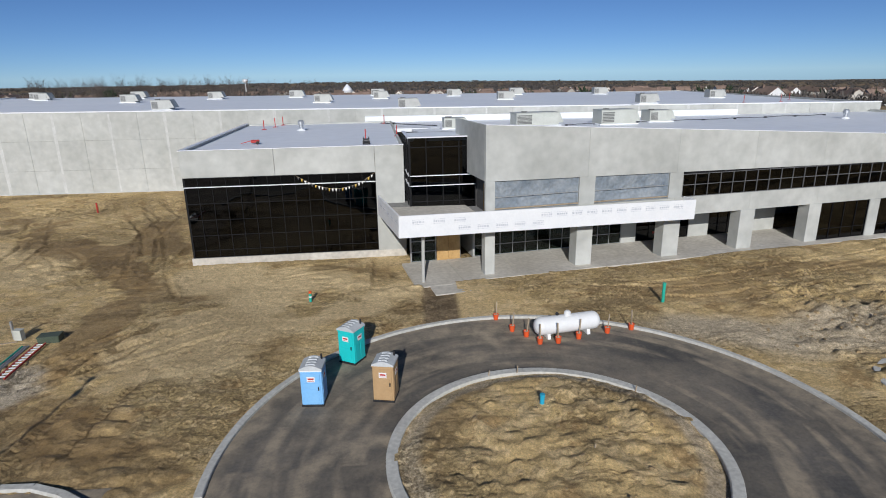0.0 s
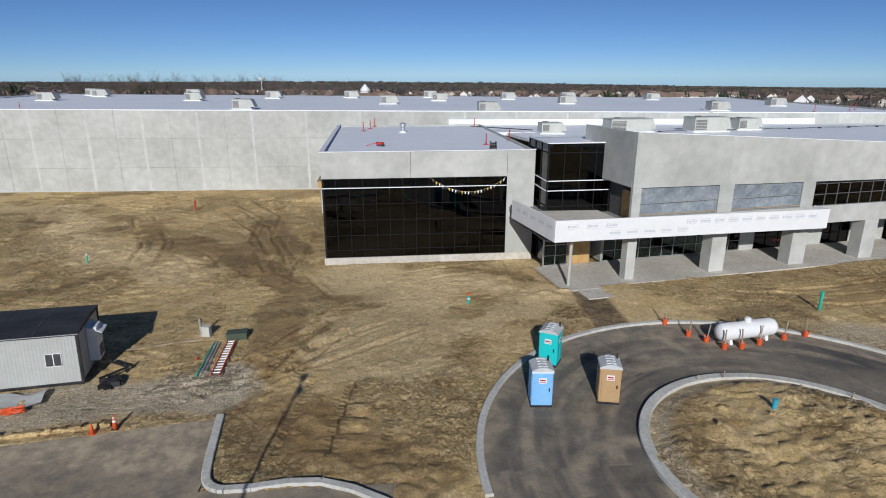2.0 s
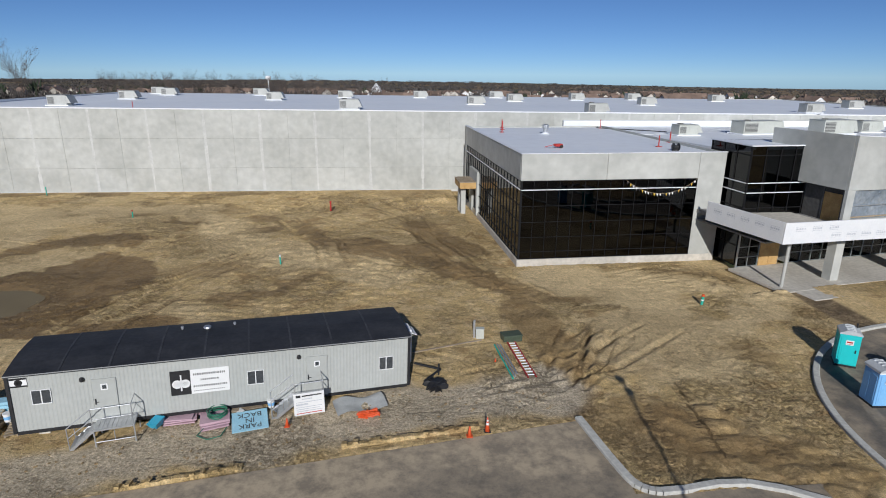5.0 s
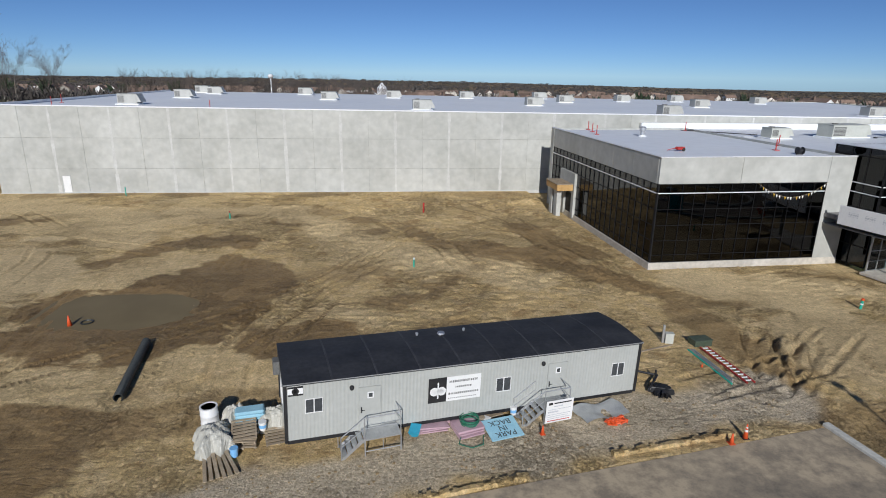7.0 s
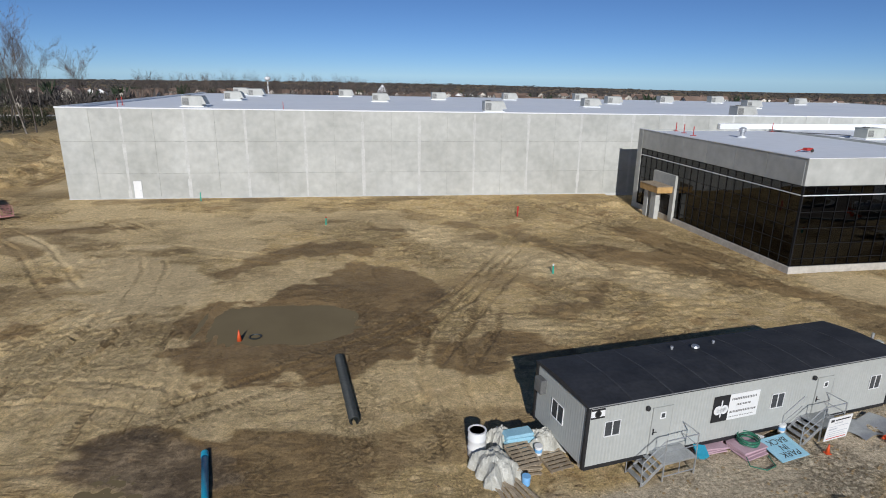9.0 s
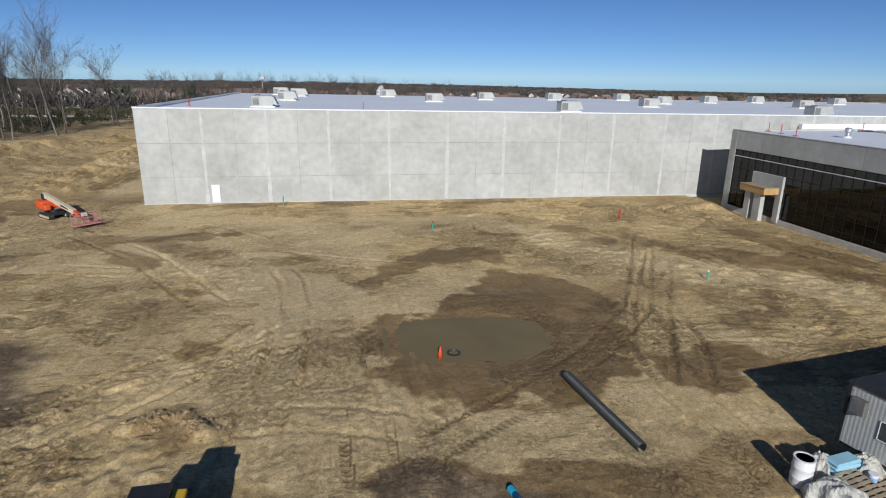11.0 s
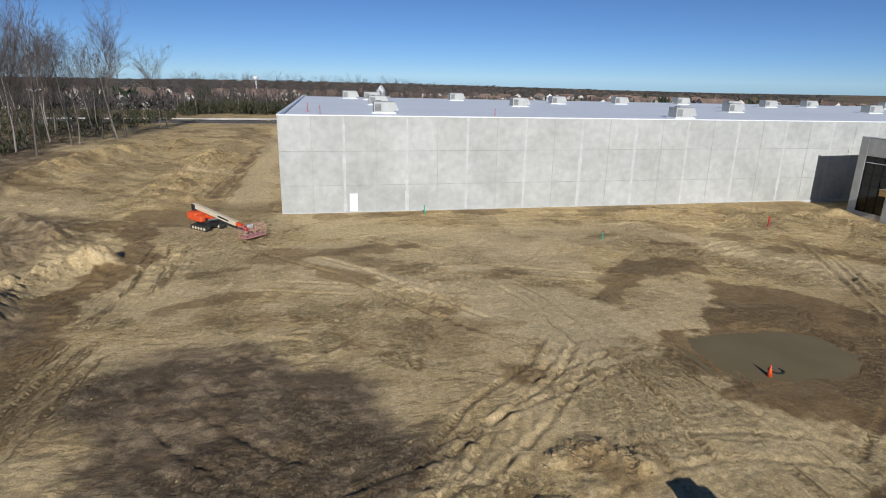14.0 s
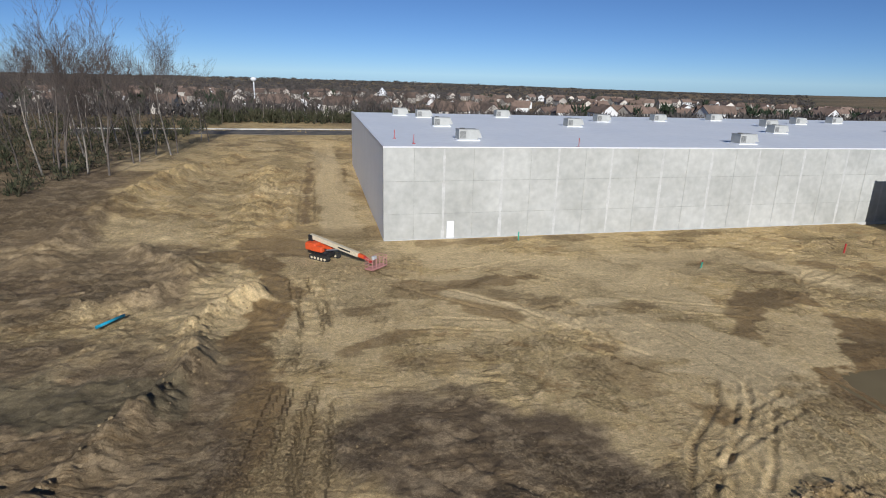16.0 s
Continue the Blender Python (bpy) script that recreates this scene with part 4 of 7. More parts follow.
kerb("kerb", arc(*RING, R_OUT + 0.1, -30, 186, 144), 0.32, 0.15, "pale concrete kerb round the outside of the ring drive")
kerb("kerb", arc(*RING, R_IN - 0.05, -60, 240, 120), 0.46, 0.22, "pale concrete kerb round the soil island")
curve = [(-19.2, 18.6), (-19.0, 17.2), (-18.8, 15.8), (-18.6, 14.7)] + arc(-17.6, 14.65, 0.95, 185, 268, 6)[1:] + [(-16.7, 13.74), (-15.4, 13.95), (-14.2, 13.9), (-13.0, 13.45), (-11.8, 12.7), (-10.6, 11.6), (-9.6, 10.2), (-8.9, 8.4)]
kerb("kerb", curve, 0.34, 0.15, "pale concrete kerb round the tip of a soil island", 3)
kerb("kerb", [(21.2, 17.0), (21.45, 18.1), (22.0, 19.0), (23.0, 19.7), (25.0, 20.0), (30.0, 20.0)], 0.32, 0.15, "pale concrete kerb end beside rough soil", 2)

# ---------- warehouse ----------
WY, WX0, WX1, WD = 72.58, -84.4, 65.2, 59.0


def roofline(x):
    return 10.5 - (x - WX0) * 0.0062


warehouse = thing("warehouse", pose(0, 0, 0), "long pale precast concrete warehouse with a flat white roof", "building")
STEP = 6.8
n_panels = 22
for i in range(n_panels):
    x0 = WX0 + i * STEP
    x1 = min(x0 + STEP, WX1)
    t0, t1 = roofline(x0), roofline(x1)
    mid = (x0 + x1) / 2
    g = Geo()
    g.hexa([(x0, WY + 0.03, -0.3), (x1, WY + 0.03, -0.3), (x1, WY + 0.25, -0.3), (x0, WY + 0.25, -0.3)], [(x0, WY + 0.03, t0 - 0.02), (x1, WY + 0.03, t1 - 0.02), (x1, WY + 0.25, t1 - 0.02), (x0, WY + 0.25, t0 - 0.02)])
    wall = part("wall_panel", g, CONC_JOINT, warehouse)
    for a, b in ((x0 + 0.02, mid - 0.02), (mid + 0.02, x1 - 0.02)):
        for z0, z1 in ((-0.3, 2.97), (3.02, 6.67), (6.72, None)):
            za, zb = (z1, z1) if z1 else (roofline(a), roofline(b))
            g = Geo()
            if i == 1 and z0 < 0 and a < x0 + 1:
                for q in ((a, x0 + 0.38, -0.3, 2.97), (x0 + 1.36, b, -0.3, 2.97), (x0 + 0.38, x0 + 1.36, 2.16, 2.97)):
                    g.box(q[0], q[1], WY, WY + 0.03, q[2], q[3])
            else:
                g.hexa([(a, WY, z0), (b, WY, z0), (b, WY + 0.03, z0), (a, WY + 0.03, z0)], [(a, WY, za), (b, WY, zb), (b, WY + 0.03, zb), (a, WY + 0.03, za)])
            part("panel_face", g, CONC, wall)
    part("footing", Geo().box(x0 + 0.01, x1 - 0.01, WY - 0.16, WY - 0.002, -0.3, 0.10, 0.01), CONC_PATCH, wall, "pale concrete footing")
    if i:
        g = Geo()
        rnd = random.Random(i)
        z = 0.0
        while z < t0 - 0.4:
            h = rnd.uniform(0.8, 2.4)
            w = rnd.uniform(0.10, 0.26)
            g.box(x0 - w, x0 + w * 0.7, WY - 0.004, WY, z, min(z + h, t0 - 0.05))
            z += h
        part("joint_band", g, CONC_PATCH, wall, "paler rubbed joint band")
t0, t1 = roofline(WX0), roofline(WX1)
SKEW = 1.2 / WD


def west_run(y0, y1, out, inn, z0, z1):
    """A length of the west side, which turns in slightly towards the back."""
    a, b = WX0 + (y0 - WY) * SKEW, WX0 + (y1 - WY) * SKEW
    ring = [(a + out, y0), (a + inn, y0), (b + inn, y1), (b + out, y1)]
    return Geo().hexa([(*p, z0) for p in ring], [(*p, z1) for p in ring])


for j in range(9):
    y0 = WY + 0.25 + j * (WD - 0.25) / 9
    y1 = y0 + (WD - 0.25) / 9 - 0.03
    part("side_wall", west_run(y0, y1, 0, 0.22, -0.3, t0 - 0.02), WEST_WHITE, warehouse, "bright white side wall")
part("side_wall", Geo().box(WX1 - 0.22, WX1, WY + 0.25, WY + WD, -0.3, t1 - 0.02), CONC, warehouse)
part("back_wall", Geo().box(WX0 + 1.42, WX1 - 0.22, WY + WD - 0.22, WY + WD, -0.3, t1 - 0.02), CONC, warehouse)
g = Geo()
g.hexa([(WX0 + 0.22, WY + 0.25, t0 - 0.75), (WX1 - 0.22, WY + 0.25, t1 - 0.75), (WX1 - 0.22, WY + WD - 0.22, t1 - 0.6), (WX0 + 1.42, WY + WD - 0.22, t0 - 0.6)],
       [(WX0 + 0.22, WY + 0.25, t0 - 0.35), (WX1 - 0.22, WY + 0.25, t1 - 0.35), (WX1 - 0.22, WY + WD - 0.22, t1 - 0.15), (WX0 + 1.42, WY + WD - 0.22, t0 - 0.15)])
part("roof", g, TPO, warehouse, "flat white membrane roof")
for a, b in ((WX0 - 0.04, 30.0), (30.5, WX1 + 0.04)):
    g = Geo()
    ta, tb = roofline(a), roofline(b)
    g.hexa([(a, WY - 0.05, ta - 0.09), (b, WY - 0.05, tb - 0.09), (b, WY + 0.32, tb - 0.018), (a, WY + 0.32, ta - 0.018)], [(a, WY - 0.05, ta + 0.05), (b, WY - 0.05, tb + 0.05), (b, WY + 0.32, tb + 0.07), (a, WY + 0.32, ta + 0.07)])
    part("coping", g, COPING, warehouse, "white metal parapet coping")
part("coping", west_run(WY + 0.33, WY + WD + 0.05, -0.05, 0.3, t0 - 0.016, t0 + 0.07), COPING, warehouse)
dx = WX0 + STEP + 0.38
door = part("door", Geo().box(dx + 0.05, dx + 0.93, WY - 0.01, WY + 0.028, 0.03, 2.11), WHITE, warehouse, "white steel door")
part("door_frame", Geo().box(dx, dx + 0.05, WY - 0.03, WY + 0.028, 0, 2.16).box(dx + 0.93, dx + 0.98, WY - 0.03, WY + 0.028, 0, 2.16).box(dx + 0.05, dx + 0.93, WY - 0.03, WY + 0.028, 2.11, 2.16), FRAME_GREY, door)
part("handle", Geo().rod((dx + 0.82, WY - 0.06, 1.0), (dx + 0.70, WY - 0.06, 1.0), 0.02).rod((dx + 0.82, WY - 0.06, 1.0), (dx + 0.82, WY, 1.0), 0.02), STEEL, door)


def roof_unit(m, w, d, h, label, hood=True, material=None, group="roof units"):
    """A packaged air handler on a kerb, with grilles and a rain hood."""
    u = thing("rooftop_unit", m, label, "air handler", group)
    mt = material or UNIT
    part("curb_frame", Geo().box(-w / 2 - 0.25, w / 2 + 0.25, -d / 2 - 0.2, d / 2 + 0.2, 0, 0.14, 0.03), TPO, u)
    part("casing", Geo().box(-w / 2, w / 2, -d / 2, d / 2, 0.14, h, 0.02), mt, u)
    part("lid", Geo().box(-w / 2 - 0.05, w / 2 + 0.05, -d / 2 - 0.05, d / 2 + 0.05, h, h + 0.06, 0.015), mt, u)
    gr = Geo()
    for k in range(7):
        gr.box(-w / 2 + 0.1, -w / 2 + w * 0.36, -d / 2 - 0.02, -d / 2, 0.3 + k * (h - 0.45) / 7, 0.3 + (k + 0.65) * (h - 0.45) / 7)
    part("grille", gr, GRILLE, u)
    part("access_panel", Geo().box(w * 0.02, w * 0.26, -d / 2 - 0.015, -d / 2, 0.3, h - 0.12), mt, u)
    part("access_panel", Geo().box(w * 0.29, w * 0.46, -d / 2 - 0.015, -d / 2, 0.3, h - 0.12), mt, u)
    part("fan_ring", Geo().lathe([(0.32, 0), (0.36, 0.1), (0.30, 0.1), (0.28, 0.02)], 14, at=(-w * 0.25, 0, h + 0.06)), GRILLE, u)
    if hood:
        part("rain_hood", Geo().hexa([(w / 2, -d / 2, 0.35), (w / 2 + 0.55, -d / 2, 0.35), (w / 2 + 0.55, d / 2, 0.35), (w / 2, d / 2, 0.35)], [(w / 2, -d / 2, h - 0.05), (w / 2 + 0.12, -d / 2, h - 0.05), (w / 2 + 0.12, d / 2, h - 0.05), (w / 2, d / 2, h - 0.05)]), mt, u)
    return u


first = None
for x, y, s in ((-72.3, 83.0, 1.0), (-71.3, 102.5, 0.9), (-74.5, 125.0, 0.9), (-70.8, 120.0, 0.9), (-47.6, 104.5, 0.95), (-36.2, 116.0, 0.9), (-54.0, 124.0, 0.9), (-21.3, 120.0, 0.9), (-33.0, 80.5, 1.0), (-13.2, 96.5, 0.95), (-4.0, 109.0, 0.9), (-5.0, 124.0, 0.9), (10.5, 117.0, 0.9), (18.0, 100.0, 0.9), (24.0, 121.0, 0.9), (0.6, 76.3, 1.0), (36.0, 82.0, 1.0), (41.0, 118.0, 0.9), (54.0, 96.0, 0.9)):
    m = pose(x, y, roofline(x) - 0.36 + (y - WY) / WD * 0.2, 0, 0, 0)
    if first is None:
        first = roof_unit(m, 2.5, 1.9, 1.35, "pale sheet metal air handler on the warehouse roof", material=UNIT_WHITE)
    else:
        copy_thing(first, m)
for x, y in ((-81.5, 84.0), (-80.0, 78.5), (-60.0, 76.0), (50.0, 80.0), (57.0, 82.0), (61.0, 86.0)):
    single("roof_marker", Geo().rod((0, 0, 0), (0, 0, 1.1), 0.04, seg=6).box(-0.2, 0.2, -0.2, 0.2, 0, 0.05), RED, pose(x, y, roofline(x) - 0.36 + (y - WY) / WD * 0.2), "thin red marker post on the white roof", "post", "roof markers")


# ---------- curtain walls ----------
def curtain(parent, xs, zs, y, pane_mat, bar_mat, special=(), bar=0.036, skip=None):
    """Glass panes between aluminium bars in the plane y of the parent; special rows get bright rails."""
    shared = {}
    for i in range(len(xs) - 1):
        for j in range(len(zs) - 1):
            if skip and skip(i, j):
                continue
            w, h = xs[i + 1] - xs[i] - bar, zs[j + 1] - zs[j] - bar
            key = (round(w, 3), round(h, 3))
            if key not in shared:
                shared[key] = Geo().box(0, w, 0, 0.02, 0, h).mesh("pane", pane_mat)
            rnd = random.Random(i * 31 + j)
            part("pane", shared[key], None, parent, m=pose(xs[i] + bar / 2, y + 0.03, zs[j] + bar / 2, rnd.uniform(-0.25, 0.25), 0, rnd.uniform(-0.25, 0.25)))
    for x in xs:
        part("mullion", Geo().box(x - bar / 2, x + bar / 2, y - 0.03, y + 0.12, zs[0], zs[-1]), bar_mat, parent)
    for z in zs:
        bright = any(abs(z - s) < 0.01 for s in special)
        k = 0.03 if bright else bar / 2
        part("rail", Geo().box(xs[0], xs[-1], y - (0.06 if bright else 0.026), y + 0.11, z - k, z + k), COPING if bright else bar_mat, parent)


def steps(a, b, n):
    return [a + (b - a) * i / n for i in range(n + 1)]


# ---------- office block with black glass ----------
BLOCK_W, BLOCK_D, BLOCK_H = 16.9, 25.6, 8.8
block = thing("office_block", pose(-17.27, 40.72, 0, 0, 0, 2.7), "concrete office block with black curtain wall glass", "building")
ROWS_Z = [0.36, 0.95, 2.15, 3.4, 4.7, 6.0, 6.7]
part("plinth", Geo().box(-0.12, BLOCK_W, -0.12, 0.6, -0.3, 0.33, 0.02).box(-0.12, 0.6, 0.6, BLOCK_D, -0.3, 0.33, 0.02), SLAB, block)
curtain(part("front_glazing", Geo().box(0.0, 0.12, 0.0, 0.12, 0.33, 6.7), FRAME_DARK, block), steps(0.0, 14.62, 14), ROWS_Z, 0.0, GLASS_DARK, FRAME_DARK, (6.0,))
side = part("side_glazing", Geo().box(0.0, 0.1, 0.0, 0.12, 0.33, 6.7), FRAME_DARK, block, m=pose(0, 24.6, 0, 0, 0, -90))
curtain(side, steps(0.0, 24.45, 22), ROWS_Z, 0.0, GLASS_DARK, FRAME_DARK, (6.0,), skip=lambda i, j: 3 <= i < 7 and j < 4)
# fascia panels over the glass
for a, b in ((-0.04, 6.9), (6.92, 14.62)):
    part("fascia_panel", Geo().box(a, b, -0.06, 0.2, 6.74, BLOCK_H, 0.012), CONC, block)
part("fascia_panel", Geo().box(14.64, BLOCK_W, -0.06, 0.2, 0.0, BLOCK_H, 0.012), CONC, block, "smooth concrete end pier")
for k in range(6):
    a, b = 0.21 + k * 4.07, 0.2 + (k + 1) * 4.07
    part("fascia_panel", Geo().box(-0.06, 0.2, a, b - 0.01, 6.74, BLOCK_H, 0.012), CONC, block)
part("fascia_panel", Geo().box(-0.08, 0.3, 24.63, BLOCK_D, 0.0, BLOCK_H, 0.012), CONC, block, "concrete corner pier")
part("back_wall", Geo().box(0.3, BLOCK_W, BLOCK_D - 0.2, BLOCK_D, 0, BLOCK_H - 0.05), CONC, block)
part("end_wall", Geo().box(BLOCK_W - 0.2, BLOCK_W, 0.2, BLOCK_D - 0.2, 0, BLOCK_H - 0.02), CONC, block)
part("roof", Geo().box(0.2, BLOCK_W - 0.2, 0.2, BLOCK_D - 0.2, 8.2, 8.58), TPO, block, "flat white membrane roof")
part("coping", Geo().box(-0.1, BLOCK_W + 0.03, -0.1, 0.26, BLOCK_H, BLOCK_H + 0.06).box(-0.1, 0.26, 0.26, BLOCK_D + 0.03, BLOCK_H, BLOCK_H + 0.06), COPING, block)
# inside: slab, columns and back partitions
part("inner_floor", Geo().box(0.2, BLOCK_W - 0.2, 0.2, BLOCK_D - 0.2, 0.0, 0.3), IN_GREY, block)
part("inner_wall", Geo().box(0.4, BLOCK_W - 0.4, 12.0, 12.2, 0.3, 8.0), IN_GREY, block)
for x, y in ((3.0, 5.0), (9.5, 5.0), (3.0, 10.5), (9.5, 10.5), (3.0, 18.0)):
    part("inner_column", Geo().box(x - 0.16, x + 0.16, y - 0.16, y + 0.16, 0.3, 8.0), UNIT, block)
part("inner_beam", Geo().box(0.4, BLOCK_W - 0.4, 4.85, 5.15, 7.3, 7.9), UNIT, block)
# side entrance: portal, pier and timber canopy
portal = part("portal", Geo().box(-0.25, 0.05, 16.7, 17.4, 0, 4.75, 0.01).box(-0.25, 0.05, 19.6, 21.1, 0, 4.75, 0.01).box(-0.25, 0.05, 17.4, 19.6, 2.6, 4.75, 0.01), CONC, block, "concrete entrance portal")
part("portal_door", Geo().box(-0.02, 0.05, 17.5, 19.5, 0.3, 2.55), DARK_IN, portal)
canopy = part("door_canopy", Geo().box(-2.0, -0.26, 17.0, 20.6, 2.9, 3.55, 0.01), PLY, block, "plywood formed door canopy")
part("canopy_cap", Geo().box(-2.05, -0.26, 16.95, 20.65, 3.55, 3.62), TIMBER, canopy)
part("pier", Geo().box(-1.75, -1.25, 17.6, 18.6, 0.0, 2.9, 0.02), CONC, canopy)
part("pier", Geo().box(-1.75, -1.25, 19.2, 20.0, 0.0, 2.9, 0.02), CONC, canopy)

# ---------- entrance wing ----------
wing = thing("entrance_wing", pose(5.2, 35.0, 0, 0, 0, 10.5), "two-storey concrete office wing with a sloping parapet", "building")
WING_L = 64.0


def crest(s):
    return 10.72 - 0.055 * s if s < 38 else 8.63


def head(s):
    return 6.86 - 0.012 * s


def sill(s):
    return 4.95 - 0.016 * s if s < 16 else 4.7


def slab_piece(s0, s1, n0, n1, zb0, zb1, zt0, zt1):
    return Geo().hexa([(s0, n0, zb0), (s1, n0, zb1), (s1, n1, zb1), (s0, n1, zb0)], [(s0, n0, zt0), (s1, n0, zt1), (s1, n1, zt1), (s0, n1, zt0)])


SPANS = [0, 7.85, 15.3, 22.3, 29.0, 35.3, 41.9, 48.7, 55.5, WING_L]
for a, b in zip(SPANS, SPANS[1:]):
    part("parapet_panel", slab_piece(a + 0.005, b - 0.005, 0, 0.25, head(a), head(b), crest(a), crest(b)), CONC, wing)
    part("coping", slab_piece(a, b, -0.03, 0.3, crest(a) + 0.002, crest(b) + 0.002, crest(a) + 0.06, crest(b) + 0.06), COPING, wing)
for a, b in zip(SPANS[2:], SPANS[3:]):
    part("spandrel_panel", Geo().box(a + 0.005, b - 0.005, 0, 0.25, 3.28, 4.7), CONC, wing)
part("spandrel_panel", Geo().box(0, 15.28, 0, 0.25, 3.28, 4.68), CONC, wing)
for s, w in ((0.36, 0.75), (7.83, 1.3), (15.3, 1.45), (22.25, 1.4), (28.95, 1.25), (35.25, 1.1), (41.9, 1.1), (48.7, 1.1), (55.5, 1.1)):
    part("column", Geo().box(s - w / 2, s + w / 2, -0.02, 1.1 if w > 1 else 0.75, -0.2, 3.27, 0.02), CONC, wing)
for s0, s1 in ((0.0, 0.7), (7.2, 8.47), (14.73, 15.9)):
    part("upper_pier", Geo().box(s0, s1, 0.0, 0.25, 4.69, head(s0) - 0.012), CONC, wing)
# left return of the upper storey
part("return_wall", Geo().hexa([(-0.002, 0.26, 6.86), (0.24, 0.26, 6.86), (0.24, 7.5, 6.86), (-0.002, 7.5, 6.86)], [(-0.002, 0.26, 10.70), (0.24, 0.26, 10.70), (0.24, 7.5, 10.70), (-0.002, 7.5, 10.70)]), CONC, wing)
part("return_wall", Geo().box(0.5, 0.7, 4.5, 9.0, 0.0, 3.3), CONC, wing)
recess = part("recess_wall", Geo().box(0.72, 0.9, 0.3, 4.2, 4.21, 6.85), DARK_IN, wing, "dark glazed recess wall")
part("plywood_door", Geo().box(0.66, 0.715, 0.9, 2.4, 4.21, 6.35), PLY, recess, "temporary plywood door")
part("recess_jamb", Geo().box(0.66, 0.715, 2.45, 2.52, 4.21, 6.85).box(0.66, 0.715, 0.82, 0.89, 4.21, 6.85), FRAME_MID, recess)
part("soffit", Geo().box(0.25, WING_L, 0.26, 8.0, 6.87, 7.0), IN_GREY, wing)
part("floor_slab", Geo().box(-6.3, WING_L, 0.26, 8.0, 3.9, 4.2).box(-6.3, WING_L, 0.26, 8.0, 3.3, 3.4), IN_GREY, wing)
part("back_wall", Geo().box(-5, WING_L, 9.0, 9.2, 0, 8.0), IN_GREY, wing)
# polythene over two unglazed openings
POLY = mat("clear_polythene_sheet", (0.30, 0.36, 0.42), (0.55, 0.60, 0.64), 0.9, 0.16, 0.05, fine=5, fine_amount=0.2, bump_scale=3.5, spec=0.8)
POLY.node_tree.nodes["Principled BSDF"].inputs["Alpha"].default_value = 0.55


def polythene(s0, s1, z0, z1, seed):
    """A sheet pulled into creases, stapled round an opening."""
    nx, nz = 72, 26
    vs = []
    for j in range(nz + 1):
        for i in range(nx + 1):
            u, v = i / nx, j / nz
            hang = math.sin(math.pi * u) * math.sin(math.pi * v)
            crease = sum(math.sin((u * a + v * b) * math.tau + c) for a, b, c in ((7 + seed, 2.2, 1), (11, -3.1 - seed, 2), (17, 1.4, seed))) / 3
            fan = math.sin(20 * math.atan2(v - 0.1, u + 0.02))
            n = 0.03 + 0.10 * hang + 0.03 * crease * math.sqrt(max(hang, 0)) + 0.018 * fan * hang
            vs.append((s0 + u * (s1 - s0), 0.12 + n, z0 + v * (z1 - z0)))
    fs = [(j * (nx + 1) + i, j * (nx + 1) + i + 1, (j + 1) * (nx + 1) + i + 1, (j + 1) * (nx + 1) + i) for j in range(nz) for i in range(nx)]
    sheet = part("polythene_sheet", Geo().add(vs, fs), POLY, wing, "creased clear polythene sheet", smooth=True)
    part("batten", Geo().box(s0, s1, 0.05, 0.10, z0 + 0.1, z0 + 0.2), TIMBER, sheet)
    part("middle_rail", Geo().hexa([(s0, 0.06, z0 + 0.95), (s1, 0.06, z0 + 1.0), (s1, 0.09, z0 + 1.0), (s0, 0.09, z0 + 0.95)], [(s0, 0.06, z0 + 1.0), (s1, 0.06, z0 + 1.05), (s1, 0.09, z0 + 1.05), (s0, 0.09, z0 + 1.0)]), FRAME_GREY, sheet)


polythene(0.7, 7.2, 4.7, 6.78, 1)
polythene(8.47, 14.73, 4.7, 6.72, 2)
# ribbon window of the long wing
ribbon = part("ribbon_window", Geo().box(15.9, 16.0, 0.08, 0.16, 4.71, 6.5), FRAME_GREY, wing)
curtain(ribbon, steps(15.95, WING_L, 42), [4.72, 5.62, 6.45], 0.1, GLASS_DARK, FRAME_MID, bar=0.05)
part("window_head", Geo().hexa([(15.9, 0.1, 6.45), (WING_L, 0.1, 6.1), (WING_L, 0.25, 6.1), (15.9, 0.25, 6.45)], [(15.9, 0.1, 6.66), (WING_L, 0.1, 6.1 + 0.02), (WING_L, 0.25, 6.1 + 0.02), (15.9, 0.25, 6.66)]), FRAME_DARK, wing)
# recessed shop front at ground level
front = part("shopfront", Geo().box(-4.6, -4.5, 4.4, 4.5, 0, 3.3), FRAME_GREY, wing)
curtain(front, steps(-4.55, -0.6, 4), [0.08, 0.85, 1.7, 3.25], 4.4, GLASS_GREEN, FRAME_GREY, skip=lambda i, j: i == 2)
curtain(front, steps(0.6, 13.6, 12), [0.08, 0.92, 3.25], 4.4, GLASS_GREEN, FRAME_GREY)
part("plywood_door", Geo().box(-2.5, -1.55, 4.36, 4.42, 0.05, 2.4).box(-1.53, -0.62, 4.36, 4.42, 0.05, 2.4), PLY, front, "temporary plywood doors")
for a, b in ((13.6, 15.0), (20.2, 22.2), (25.3, 29.2), (33.5, 35.5), (40.0, WING_L)):
    part("infill_wall", Geo().box(a, b, 4.3, 4.55, 0, 3.3), CONC, wing)
dark = part("shopfront", Geo().box(15.0, 15.1, 4.4, 4.5, 0, 3.3), FRAME_DARK, wing)
for a, b, n in ((15.0, 20.2, 4), (22.2, 25.3, 3)):
    curtain(dark, steps(a, b, n), [0.08, 1.0, 3.25], 4.4, GLASS_DARK, FRAME_DARK)
for a, b in ((29.58, 34.7), (35.8, 41.35), (42.45, 48.15), (49.25, 54.95), (56.05, WING_L)):
    curtain(dark, steps(a, b, 4), [0.08, 1.0, 3.25], 0.1, GLASS_DARK, FRAME_DARK)
